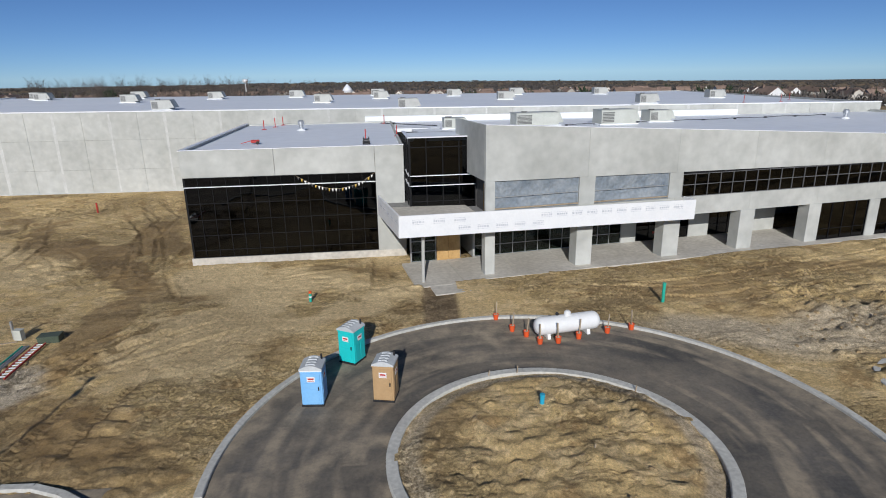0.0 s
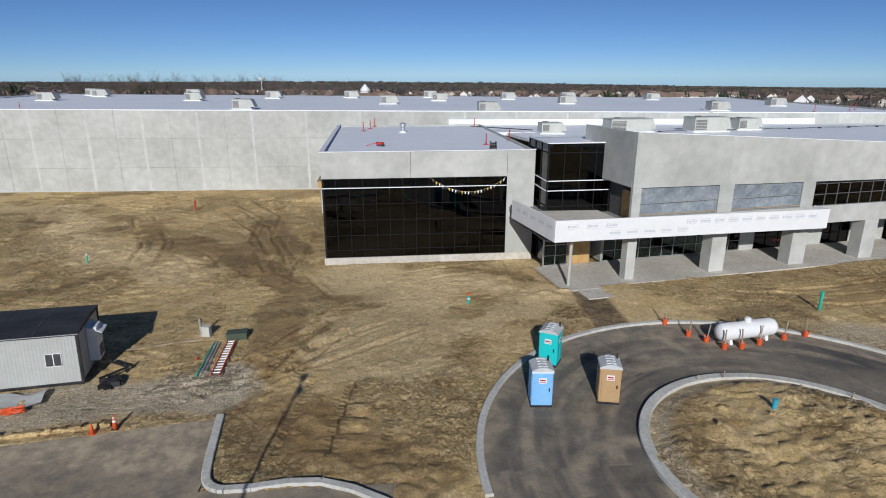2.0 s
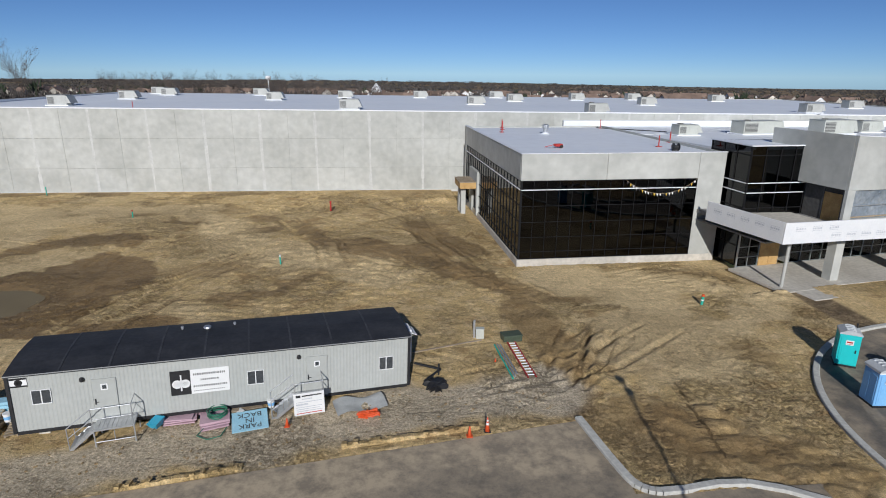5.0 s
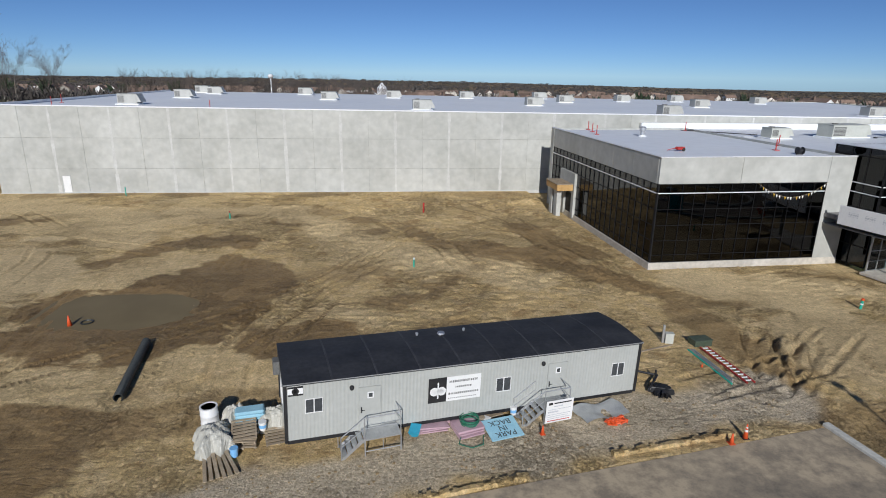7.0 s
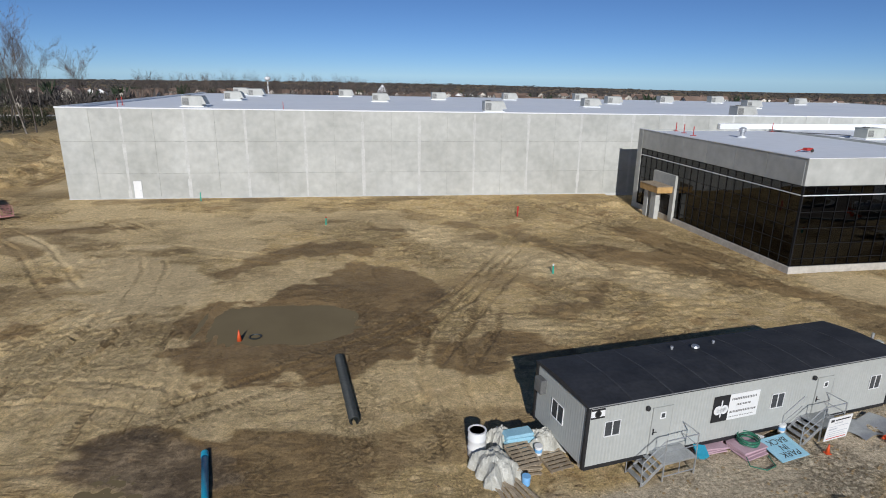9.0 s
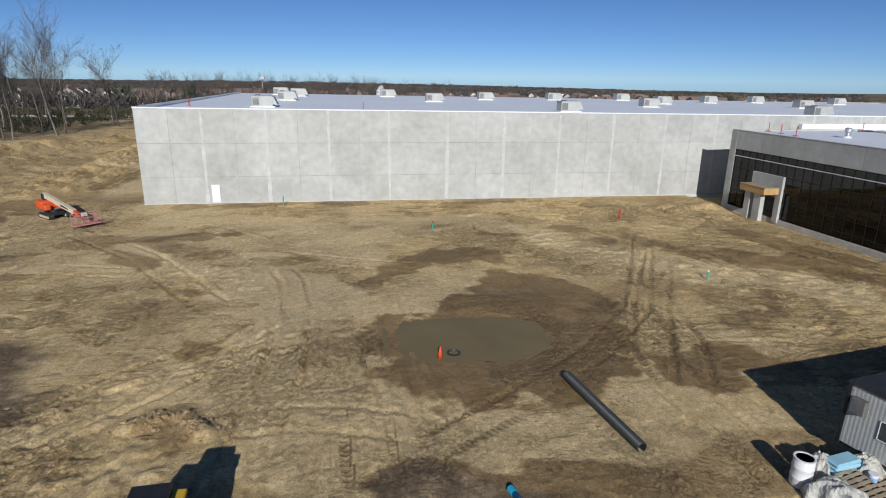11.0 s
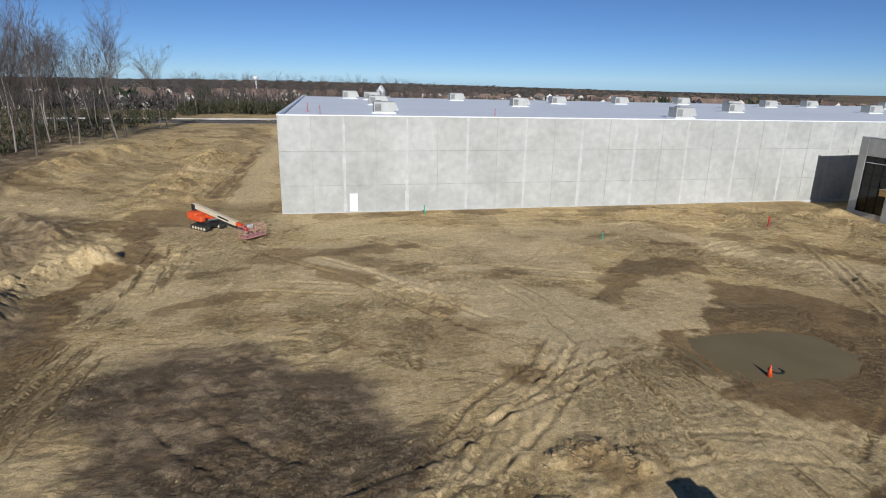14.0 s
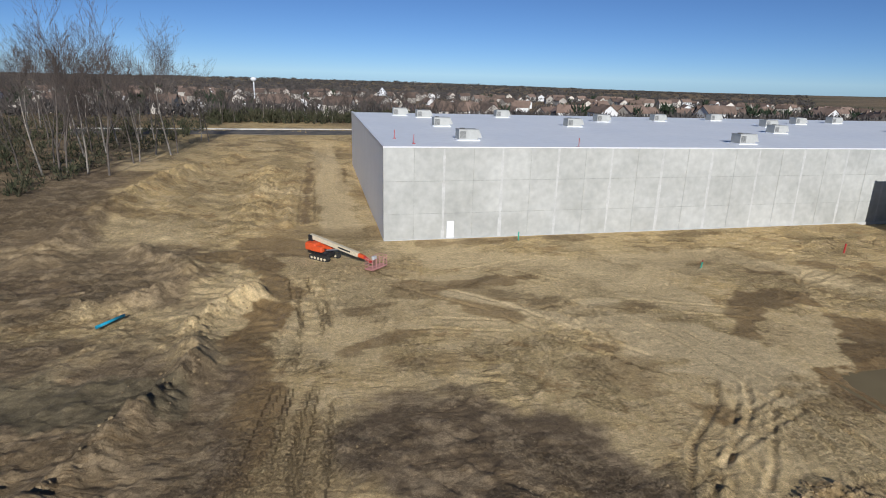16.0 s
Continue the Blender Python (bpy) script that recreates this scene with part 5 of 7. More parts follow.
part("barrier_board", Geo().box(15.9, 17.8, 3.2, 3.26, 1.0, 1.15), RED, wing, "red barrier board")
part("wing_roof", Geo().box(0.25, WING_L, 0.26, 26.0, 8.0, 8.3), TPO, wing, "flat white membrane roof")
part("end_wall", Geo().box(WING_L, WING_L + 0.25, 0, 26.0, 0, 8.6), CONC, wing)
# concrete apron under the overhang, in poured bays
for k in range(15):
    a = -6.2 + k * 4.4
    part("apron_bay", Geo().box(a + 0.01 if k else -5.3, a + 4.39, -0.9 if k else -1.2, 4.36, -0.15, 0.05, 0.012), SLAB, wing)
for k in range(1):
    part("walk_bay", Geo().box(-4.4, -1.9, -1.22 - 1.7 * (k + 1) + 0.01, -1.22 - 1.7 * k, -0.15, 0.045, 0.012), SLAB, wing)

# glass stair tower
tower = thing("glass_tower", pose(0.0, 38.9, 0, 0, 0, 4.5), "stair tower of black glass above the entrance canopy", "building")
TZ = [4.15, 4.76, 5.97, 6.73, 8.87, 9.55]
t_front = part("front_glazing", Geo().box(0, 0.08, 0, 0.1, 4.1, 9.55), FRAME_DARK, tower)
curtain(t_front, steps(0.04, 5.05, 4), TZ, 0.0, GLASS_DARK, FRAME_DARK, (5.97, 6.73), bar=0.06)
t_side = part("side_glazing", Geo().box(0, 0.08, 0, 0.1, 0.1, 9.55), FRAME_DARK, tower, m=pose(0, 5.0, 0, 0, 0, -90))
curtain(t_side, steps(0.0, 4.95, 3), [0.1, 1.7, 3.3] + TZ, 0.0, GLASS_DARK, FRAME_DARK, (5.97, 6.73), bar=0.06)
part("core_wall", Geo().box(0.3, 9.0, 5.0, 5.2, 0, 9.5), IN_GREY, tower)
part("right_wall", Geo().box(5.08, 5.28, 0.4, 5.0, 4.2, 9.5), DARK_IN, tower)
part("roof", Geo().box(0.05, 5.3, 0.05, 5.2, 9.3, 9.5), TPO, tower)
part("coping", Geo().box(-0.08, 5.3, -0.08, 0.2, 9.56, 9.64).box(-0.08, 0.2, 0.2, 5.2, 9.56, 9.64), COPING, tower)

# entrance canopy wrapped in white sheet
canopy = thing("entrance_canopy", pose(-0.98, 32.45, 0, 0, 1.05, 10.5), "entrance canopy wrapped in white printed house wrap", "canopy")
CL = 22.65
part("front_fascia", Geo().box(0, CL, 0, 0.14, 3.70, 5.20, 0.01), WRAP, canopy)
part("side_fascia", Geo().box(-0.0, 0.14, 0.15, 7.4, 3.70, 5.20, 0.01), WRAP, canopy, m=pose(0, 0, 0, 0, 0, 2))
part("end_fascia", Geo().box(CL - 0.14, CL, 0.15, 1.35, 3.70, 5.20), WRAP, canopy)
part("deck", Geo().box(0.15, 6.3, 0.15, 6.2, 4.25, 4.45).box(6.3, CL - 0.15, 0.15, 1.36, 4.25, 4.45), SLAB, canopy)
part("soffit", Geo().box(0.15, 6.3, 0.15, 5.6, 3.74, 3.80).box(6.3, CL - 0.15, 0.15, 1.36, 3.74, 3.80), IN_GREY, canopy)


def print_block(x, z, w):
    g = Geo()
    rnd = random.Random(int(x * 10))
    for r, (zz, h) in enumerate(((0.32, 0.03), (0.12, 0.13), (0.02, 0.03))):
        a = x
        while a < x + w:
            b = min(a + rnd.uniform(0.05, 0.16), x + w)
            g.box(a, b, -0.004, 0.0, z + zz, z + zz + h)
            a = b + 0.05
    return g


for k in range(5):
    part("printed_mark", print_block(4.1 + k * 1.35, 4.0, 0.85), WRAP_INK, canopy)
for k in range(14):
    if 2 < k < 4:
        continue
    x = 0.9 + k * 1.45 if k < 3 else 5.4 + k * 1.18
    part("printed_mark", print_block(x, 4.55, 0.8), WRAP_INK, canopy)
for k in range(5):
    part("printed_mark", print_block(-6.6 + k * 1.35, 4.45, 0.8), WRAP_INK, canopy, m=pose(-0.004, 0, 0, 0, 0, -88))
part("post", Geo().rod((1.9, 1.2, -0.1), (1.9, 1.2, 3.72), 0.12, seg=14), UNIT_WHITE, canopy, "round steel post")
part("base_plate", Geo().box(1.65, 2.15, 0.95, 1.45, -0.1, 0.08), STEEL, canopy)

# ---------- roof fittings of the offices ----------
for x, y, w, d, h, r, lab in ((5.3, 60.0, 2.3, 1.7, 1.15, 4, "small sheet metal air handler on the office roof"), (14.6, 61.5, 5.0, 2.2, 1.45, 8, "long sheet metal air handler on the office roof"), (23.8, 61.5, 4.2, 2.3, 1.6, 8, "sheet metal air handler with a large coil grille"), (29.6, 63.5, 2.8, 2.0, 1.3, 8, "small sheet metal air handler beside the parapet")):
    roof_unit(pose(x, y, 8.31, 0, 0, r), w, d, h, lab, group="office roof units")
single("roof_upturn", Geo().box(-5.0, 44.5, 71.9, 72.5, 8.2, 9.0, 0.05), TPO, pose(0, 0, 0), "white membrane upturn against the warehouse wall", "trim", kind="structure")
single("roof_link", Geo().box(-1.2, 66.0, 62.0, 72.5, 7.9, 8.28), TPO, pose(0, 0, 0), "flat white membrane roof behind the office wing", "roof", kind="structure")
part_roof = [(-11.8, 58.8, 0.35), (-3.0, 65.5, 0.2)]
vent = thing("roof_vent", pose(-10.9, 58.5, 8.59), "shiny metal flue vent on the white roof", "vent")
part("flue", Geo().lathe([(0.22, 0), (0.22, 0.6), (0.34, 0.62), (0.34, 0.95), (0.2, 1.05)], 14), STEEL, vent)
part("flashing", Geo().lathe([(0.5, 0), (0.26, 0.18)], 14), TPO, vent)
copy_thing(vent, pose(52.0, 62.0, 8.31))
for x, y in ((-15.2, 60.5), (-14.2, 66.0), (-2.4, 65.5), (-3.6, 47.0), (-0.9, 50.5), (-14.6, 63.5)):
    single("roof_marker", Geo().rod((0, 0, 0), (0, 0, 1.0), 0.05, seg=6).box(-0.22, 0.22, -0.22, 0.22, 0, 0.05), RED, pose(x, y, 8.59), "thin red marker post on the white roof", "post", "roof markers")
cart = thing("roof_cart", pose(-12.9, 46.4, 8.59, 0, 0, 10), "red roofing cart lying on the white roof", "tool")
part("body", Geo().box(-0.35, 0.35, -0.25, 0.25, 0.12, 0.35, 0.05), RED, cart)
part("wheel", Geo().rod((0.2, -0.3, 0.14), (0.2, -0.22, 0.14), 0.14, seg=12), TYRE, cart)
part("handle", Geo().rod((-0.3, 0, 0.3), (-1.2, 0.1, 0.08), 0.03), RED, cart)
drum = thing("hose_reel", pose(-3.4, 44.2, 8.59), "dark red reel on the edge of the white roof", "tool")
part("drum", Geo().lathe([(0.32, -0.25), (0.32, -0.2), (0.18, -0.18), (0.18, 0.18), (0.32, 0.2), (0.32, 0.25)], 14, "x", (0, 0, 0.32)), BLACK, drum)
part("stand", Geo().box(-0.3, 0.3, -0.05, 0.05, 0, 0.3), BLACK, drum)
cable = Geo()
pts = [(18 + i * 2.2, 60.5 + i * 0.42, 8.42 + 0.04 * math.sin(i * 2)) for i in range(17)]
cable.tube(pts, 0.035, 5)
for p in pts[::2]:
    cable.box(p[0] - 0.15, p[0] + 0.15, p[1] - 0.1, p[1] + 0.1, 8.31, 8.46)
single("roof_cable", cable, BLACK, pose(0, 0, 0), "black cable on blocks across the roof", "cable")
pts = [(3.5 - i * 0.9, 60.5 + i * 0.75, 8.63) for i in range(8)]
single("roof_cable", Geo().tube(pts, 0.05, 5), BLACK, pose(0, 0, 0), "black cable lying on the white roof", "cable")
# string of pennants on the glass
flags = thing("pennant_string", pose(-17.27, 40.72, 0, 0, 0, 2.7), "sagging string of white and yellow pennants", "bunting")
sag = [(8.4 + 6.2 * i / 24, -0.16, 6.75 - 1.25 * (1 - ((i - 12) / 12) ** 2) * (0.9 + 0.1 * i / 24)) for i in range(25)]
part("cord", Geo().tube(sag, 0.012, 4), TIMBER, flags)
for i in range(1, 24):
    x, y, z = sag[i]
    w = 0.075
    part("pennant", Geo().hexa([(x - 0.01, y - 0.03, z - 0.22), (x + 0.01, y - 0.03, z - 0.22), (x + 0.01, y - 0.02, z - 0.22), (x - 0.01, y - 0.02, z - 0.22)], [(x - w, y, z), (x + w, y, z), (x + w, y + 0.008, z), (x - w, y + 0.008, z)]), (WHITE, BLACK, YELLOW, WHITE)[i % 4], flags)

# ---------- site office trailer ----------
TR = pose(-42.5, 18.3, 0.66, 0, 1.75, 12.8)
TL, TD, TH = 16.25, 3.6, 2.55
trailer = thing("office_trailer", TR, "grey ribbed site office trailer with a black roof", "trailer")


def ribbed(x0, x1, z0, z1, pitch=0.15, depth=0.005):
    """A sheet wall with raised vertical ribs, 40 mm thick."""
    line = [(x0, 0.0)]
    n = int((x1 - x0) / pitch)
    for i in range(n):
        a = x0 + (i + 0.25) * (x1 - x0) / n
        line += [(a, 0.0), (a + 0.012, -depth), (a + pitch * 0.5, -depth), (a + pitch * 0.5 + 0.012, 0.0)]
    line += [(x1, 0.0), (x1, 0.04), (x0, 0.04)]
    k = len(line)
    vs = [(x, y, z) for z in (z0, z1) for x, y in line]
    fs = [(i, (i + 1) % k, k + (i + 1) % k, k + i) for i in range(k)]
    return Geo().add(vs, fs)


OPEN_F = [(0.77, 1.41, 1.22, 1.80), (2.89, 3.75, 0.02, 2.02), (8.92, 9.58, 1.00, 1.62), (11.45, 12.37, 0.02, 2.02), (14.82, 15.46, 0.98, 1.60)]
front_wall = part("front_wall", ribbed(0.06, TL - 0.06, 0.05, TH - 0.08), SIDING, trailer)
part("back_wall", ribbed(0.06, TL - 0.06, 0.05, TH - 0.08), SIDING, trailer, m=pose(TL, TD, 0, 0, 0, 180))
part("end_wall", ribbed(0.06, TD - 0.06, 0.05, TH - 0.08), SIDING, trailer, m=pose(0, TD, 0, 0, 0, -90))
part("end_wall", ribbed(0.06, TD - 0.06, 0.05, TH - 0.08), SIDING, trailer, m=pose(TL, 0, 0, 0, 0, 90))
for x, y in ((0, 0), (TL, 0), (0, TD), (TL, TD)):
    part("corner_trim", Geo().box(x - 0.06, x + 0.06, y - 0.06, y + 0.06, -0.02, TH - 0.06), BLACK, trailer)
part("bottom_rail", Geo().box(0.06, TL - 0.06, -0.02, 0.1, -0.1, 0.05).box(0.06, TL - 0.06, TD - 0.1, TD + 0.02, -0.1, 0.05), BLACK, trailer)
part("chassis", Geo().box(0.3, TL - 0.3, 0.8, 1.0, -0.32, -0.02).box(0.3, TL - 0.3, 2.6, 2.8, -0.32, -0.02).box(0.1, TL - 0.1, 0.1, TD - 0.1, -0.05, 0.04), BLACK, trailer)
roof = Geo()
prof = [(-0.10, TH - 0.06), (-0.10, TH + 0.03), (TD * 0.25, TH + 0.13), (TD * 0.5, TH + 0.17), (TD * 0.75, TH + 0.13), (TD + 0.10, TH + 0.03), (TD + 0.10, TH - 0.06)]
vs = [(x, y, z) for x in (-0.08, TL + 0.08) for y, z in prof]
roof.add(vs, [(i, (i + 1) % 7, 7 + (i + 1) % 7, 7 + i) for i in range(7)] + [tuple(range(7)), tuple(range(13, 6, -1))])
roof_ob = part("roof", roof, TRAILER_ROOF, trailer, "black membrane roof with seams")
for k in range(1, 9):
    x = TL * k / 9
    g = Geo()
    for (y0, z0), (y1, z1) in zip(prof[1:5], prof[2:6]):
        g.hexa([(x - 0.04, y0, z0 + 0.002), (x + 0.04, y0, z0 + 0.002), (x + 0.04, y1, z1 + 0.002), (x - 0.04, y1, z1 + 0.002)], [(x - 0.04, y0, z0 + 0.014), (x + 0.04, y0, z0 + 0.014), (x + 0.04, y1, z1 + 0.014), (x - 0.04, y1, z1 + 0.014)])
    part("roof_seam", g, ROOF_SEAM, roof_ob, "scuffed grey lap seam")
part("eave_trim", Geo().box(-0.08, TL + 0.08, -0.115, -0.102, TH - 0.01, TH + 0.025), FRAME_GREY, trailer, "pale metal eave trim")
for x, y, s in ((7.2, 2.7, 0.13), (6.1, 2.9, 0.05), (8.4, 2.9, 0.05)):
    part("roof_vent", Geo().lathe([(s, -0.06), (s, 0.06), (s * 1.4, 0.08), (s * 1.2, 0.15)], 10, at=(x, y, TH + 0.10)), STEEL, trailer)


def window(x0, x1, z0, z1, parent, m=None):
    w = part("window", Geo().box(x0 - 0.025, x1 + 0.025, -0.045, -0.014, z0 - 0.03, z0).box(x0 - 0.025, x1 + 0.025, -0.045, -0.014, z1, z1 + 0.025).box(x0 - 0.025, x0, -0.045, -0.014, z0, z1).box(x1, x1 + 0.025, -0.045, -0.014, z0, z1), WHITE, parent, "white-framed sliding window", m=m)
    mid = (x0 + x1) / 2
    part("pane", Geo().box(x0, mid - 0.02, -0.025, -0.014, z0, z1), WINDOW_FAR, w)
    part("pane", Geo().box(mid + 0.02, x1, -0.025, -0.014, z0, z1), WINDOW_FAR, w)
    part("meeting_rail", Geo().box(mid - 0.02, mid + 0.02, -0.04, -0.014, z0, z1), WHITE, w)


def site_door(x0, x1, parent):
    d = part("door", Geo().box(x0, x1, -0.05, -0.014, 0.03, 2.0, 0.008), SIDING, parent, "flat grey steel door")
    part("door_frame", Geo().box(x0 - 0.03, x0, -0.055, -0.014, 0.02, 2.03).box(x1, x1 + 0.03, -0.055, -0.014, 0.02, 2.03).box(x0, x1, -0.055, -0.014, 2.005, 2.03), SIDING, d)
    c = x0 + 0.52 * (x1 - x0)
    part("vision_panel", Geo().box(c - 0.13, c + 0.13, -0.058, -0.05, 1.52, 1.80), WHITE, d)
    part("vision_glass", Geo().box(c - 0.08, c + 0.08, -0.062, -0.058, 1.57, 1.75), WINDOW_FAR, d)
    part("handle", Geo().box(x0 + 0.05, x0 + 0.10, -0.075, -0.05, 0.9, 1.15).rod((x0 + 0.075, -0.11, 1.02), (x0 + 0.2, -0.11, 1.02), 0.015).rod((x0 + 0.075, -0.11, 1.02), (x0 + 0.075, -0.05, 1.02), 0.015), BLACK, d)
    part("outside_light", Geo().lathe([(0.06, 0), (0.09, 0.05), (0.09, 0.14), (0.05, 0.18)], 10, at=(x0 - 0.32, -0.07, 2.0)), BLACK, d)


for a, b, c, e in (OPEN_F[0], OPEN_F[2], OPEN_F[4]):
    window(a, b, c, e, trailer)
for a, b, c, e in (OPEN_F[1], OPEN_F[3]):
    site_door(a, b, trailer)
window(1.3, 2.1, 0.9, 1.6, trailer, pose(0, TD, 0, 0, 0, -90))
part("wall_unit", Geo().box(0.25, 0.8, -0.3, -0.014, 1.5, 2.1, 0.03), GRILLE, trailer, m=pose(0, TD, 0, 0, 0, -90))
ac = part("air_conditioner", Geo().box(1.3, 2.2, -0.5, -0.014, 0.45, 2.25, 0.03), WHITE, trailer, "white wall-hung air conditioner", m=pose(TL, 0, 0, 0, 0, 90))
part("grille", Geo().box(1.4, 2.1, -0.51, -0.5, 0.6, 1.2), GRILLE, ac)
part("hood", Geo().hexa([(1.25, -0.75, 1.95), (2.25, -0.75, 1.95), (2.25, -0.014, 2.27), (1.25, -0.014, 2.27)], [(1.25, -0.75, 1.98), (2.25, -0.75, 1.98), (2.25, -0.014, 2.32), (1.25, -0.014, 2.32)]), WHITE, ac)
# company sign: black square with a plain round mark, white board with bars for its lettering
sign = part("wall_sign", Geo().box(6.6, 8.16, -0.035, -0.014, 0.86, 2.0), WHITE, trailer, "white company sign with bars of lettering")
dark_sign = part("mark_panel", Geo().box(5.8, 6.597, -0.035, -0.014, 0.86, 2.0), BLACK, sign, "black panel with a white mark")
part("mark", Geo().lathe([(0.20, -0.004), (0.20, 0.0), (0.10, 0.0), (0.10, -0.004)], 18, "y", (6.06, -0.036, 1.38)).lathe([(0.20, -0.004), (0.20, 0.0), (0.10, 0.0), (0.10, -0.004)], 18, "y", (6.38, -0.036, 1.38)).box(6.19, 6.25, -0.04, -0.036, 1.05, 1.80), WHITE, dark_sign)
for z, x0, x1, h in ((1.72, 6.72, 8.02, 0.10), (1.46, 7.0, 7.75, 0.08), (1.16, 6.7, 8.05, 0.09), (0.97, 6.7, 7.95, 0.035)):
    g = Geo()
    rnd = random.Random(int(z * 100))
    a = x0
    while a < x1:
        b = min(a + rnd.uniform(0.03, 0.07), x1)
        g.box(a, b, -0.039, -0.035, z, z + h)
        a = b + 0.035
    part("lettering_bar", g, GRILLE, sign)
plate = part("corner_sign", Geo().box(0.1, 0.68, -0.035, -0.014, 2.02, 2.42), WHITE, trailer, "small white maker plate")
part("band", Geo().box(0.1, 0.68, -0.038, -0.035, 2.02, 2.09).box(0.1, 0.68, -0.038, -0.035, 2.34, 2.42).lathe([(0.14, -0.004), (0.14, 0.0), (0.08, 0.0), (0.08, -0.004)], 14, "y", (0.39, -0.035, 2.21)), BLACK, plate)
for x in (0.7, 4.6, 8.5, 12.4, 15.6):
    for y in (0.9, 2.7):
        h = 0.66 - 0.031 * x - 0.3
        g = Geo()
        for k in range(max(1, round((h + 0.34) / 0.2))):
            g.box(x - 0.2, x + 0.2, y - 0.1, y + 0.1, -0.52 - k * 0.2, -0.325 - k * 0.2)
        part("support_block", g, SLAB, trailer)


def stair(m, run_left, label, w=1.9):
    """Aluminium landing with treads to one side and pipe rails."""
    s = thing("entry_steps", m, label, "steps", "entry steps")
    H = 0.72
    deck = part("landing", Geo().box(0, w, -0.05, 1.35, H - 0.06, H - 0.02), STEEL, s)
    for k in range(9):
        part("deck_board", Geo().box(k * w / 9 + 0.01, (k + 1) * w / 9 - 0.01, -0.05, 1.35, H - 0.02, H), STEEL, deck)
    for x in (0.03, w - 0.03):
        for y in (0.0, 1.3):
            part("leg", Geo().box(x - 0.03, x + 0.03, y - 0.03, y + 0.03, -0.1, H - 0.06), STEEL, s)
            part("rail_post", Geo().rod((x, y, H), (x, y, H + 1.0), 0.025), STEEL, s)
    part("brace", Geo().rod((0.03, 0, 0.12), (w - 0.03, 0, 0.12), 0.025).rod((w / 2, 0, 0.12), (w / 2, 0, H - 0.06), 0.02), STEEL, s)
    part("hand_rail", Geo().rod((0.03, 0, H + 1.0), (w - 0.03, 0, H + 1.0), 0.025).rod((w - 0.03, 0, H + 1.0), (w - 0.03, 1.3, H + 1.0), 0.025).rod((0.03, 0, H + 0.5), (w - 0.03, 0, H + 0.5), 0.02).rod((w - 0.03, 0, H + 0.5), (w - 0.03, 1.3, H + 0.5), 0.02), STEEL, s)
    for k in range(4):
        x = -0.28 * (k + 1)
        part("tread", Geo().box(x, x + 0.27, 0.05, 1.1, H - 0.17 * (k + 1) - 0.03, H - 0.17 * (k + 1)), STEEL, s)
    for y in (0.03, 1.12):
        part("stringer", Geo().hexa([(-1.2, y - 0.02, -0.1), (-1.0, y - 0.02, -0.1), (-1.0, y + 0.02, -0.1), (-1.2, y + 0.02, -0.1)], [(-0.1, y - 0.02, H), (0.1, y - 0.02, H - 0.05), (0.1, y + 0.02, H - 0.05), (-0.1, y + 0.02, H)]), STEEL, s)
        part("stair_rail", Geo().rod((-1.15, y, 0.95), (0.03, y, H + 1.0), 0.025).rod((-1.15, y, -0.05), (-1.15, y, 0.95), 0.025).rod((-1.15, y, 0.5), (0.03, y, H + 0.5), 0.02), STEEL, s)
    return s


stair(pose(-39.45, 18.1, 0.08, 0, 0, 12.8) @ Matrix.Diagonal((0.80, 0.80, 0.95, 1)), True, "weathered aluminium steps and landing before a trailer door")
stair(pose(-31.7, 19.75, 0.02, 0, 0, 12.8) @ Matrix.Diagonal((0.88, 0.85, 0.9, 1)), True, "weathered aluminium steps with a notice board", 1.45)
board = thing("notice_board", pose(-31.72, 19.52, 0.15, 4, 0, 12.8), "white safety notice board leaning on the steps", "sign")
part("panel", Geo().box(0, 1.32, -0.03, 0.0, 0.0, 1.12, 0.005), WHITE, board)
for k, (z, a, b, h) in enumerate(((0.92, 0.1, 0.3, 0.12), (0.95, 0.36, 1.2, 0.06), (0.80, 0.36, 0.8, 0.05), (0.66, 0.1, 1.2, 0.03), (0.52, 0.1, 0.6, 0.07), (0.40, 0.1, 1.2, 0.03), (0.30, 0.1, 1.1, 0.03), (0.2, 0.1, 1.2, 0.03), (0.08, 0.1, 1.2, 0.04))):
    part("lettering_bar", Geo().box(a, b, -0.034, -0.03, z, z + h), BLACK if k < 2 else (RED if k == 8 else WRAP_INK), board)

# ---------- clutter round the trailer ----------


def text_mesh(name, body, size, material):
    cu = bpy.data.curves.new(name, "FONT")
    cu.body, cu.size, cu.extrude, cu.align_x, cu.align_y = body, size, 0.003, "CENTER", "CENTER"
    cu.space_line = 0.85
    tmp = bpy.data.objects.new(name, cu)
    scene.collection.objects.link(tmp)
    me = bpy.data.meshes.new_from_object(tmp.evaluated_get(bpy.context.evaluated_depsgraph_get()))
    bpy.data.objects.remove(tmp)
    me.materials.append(material)
    return me


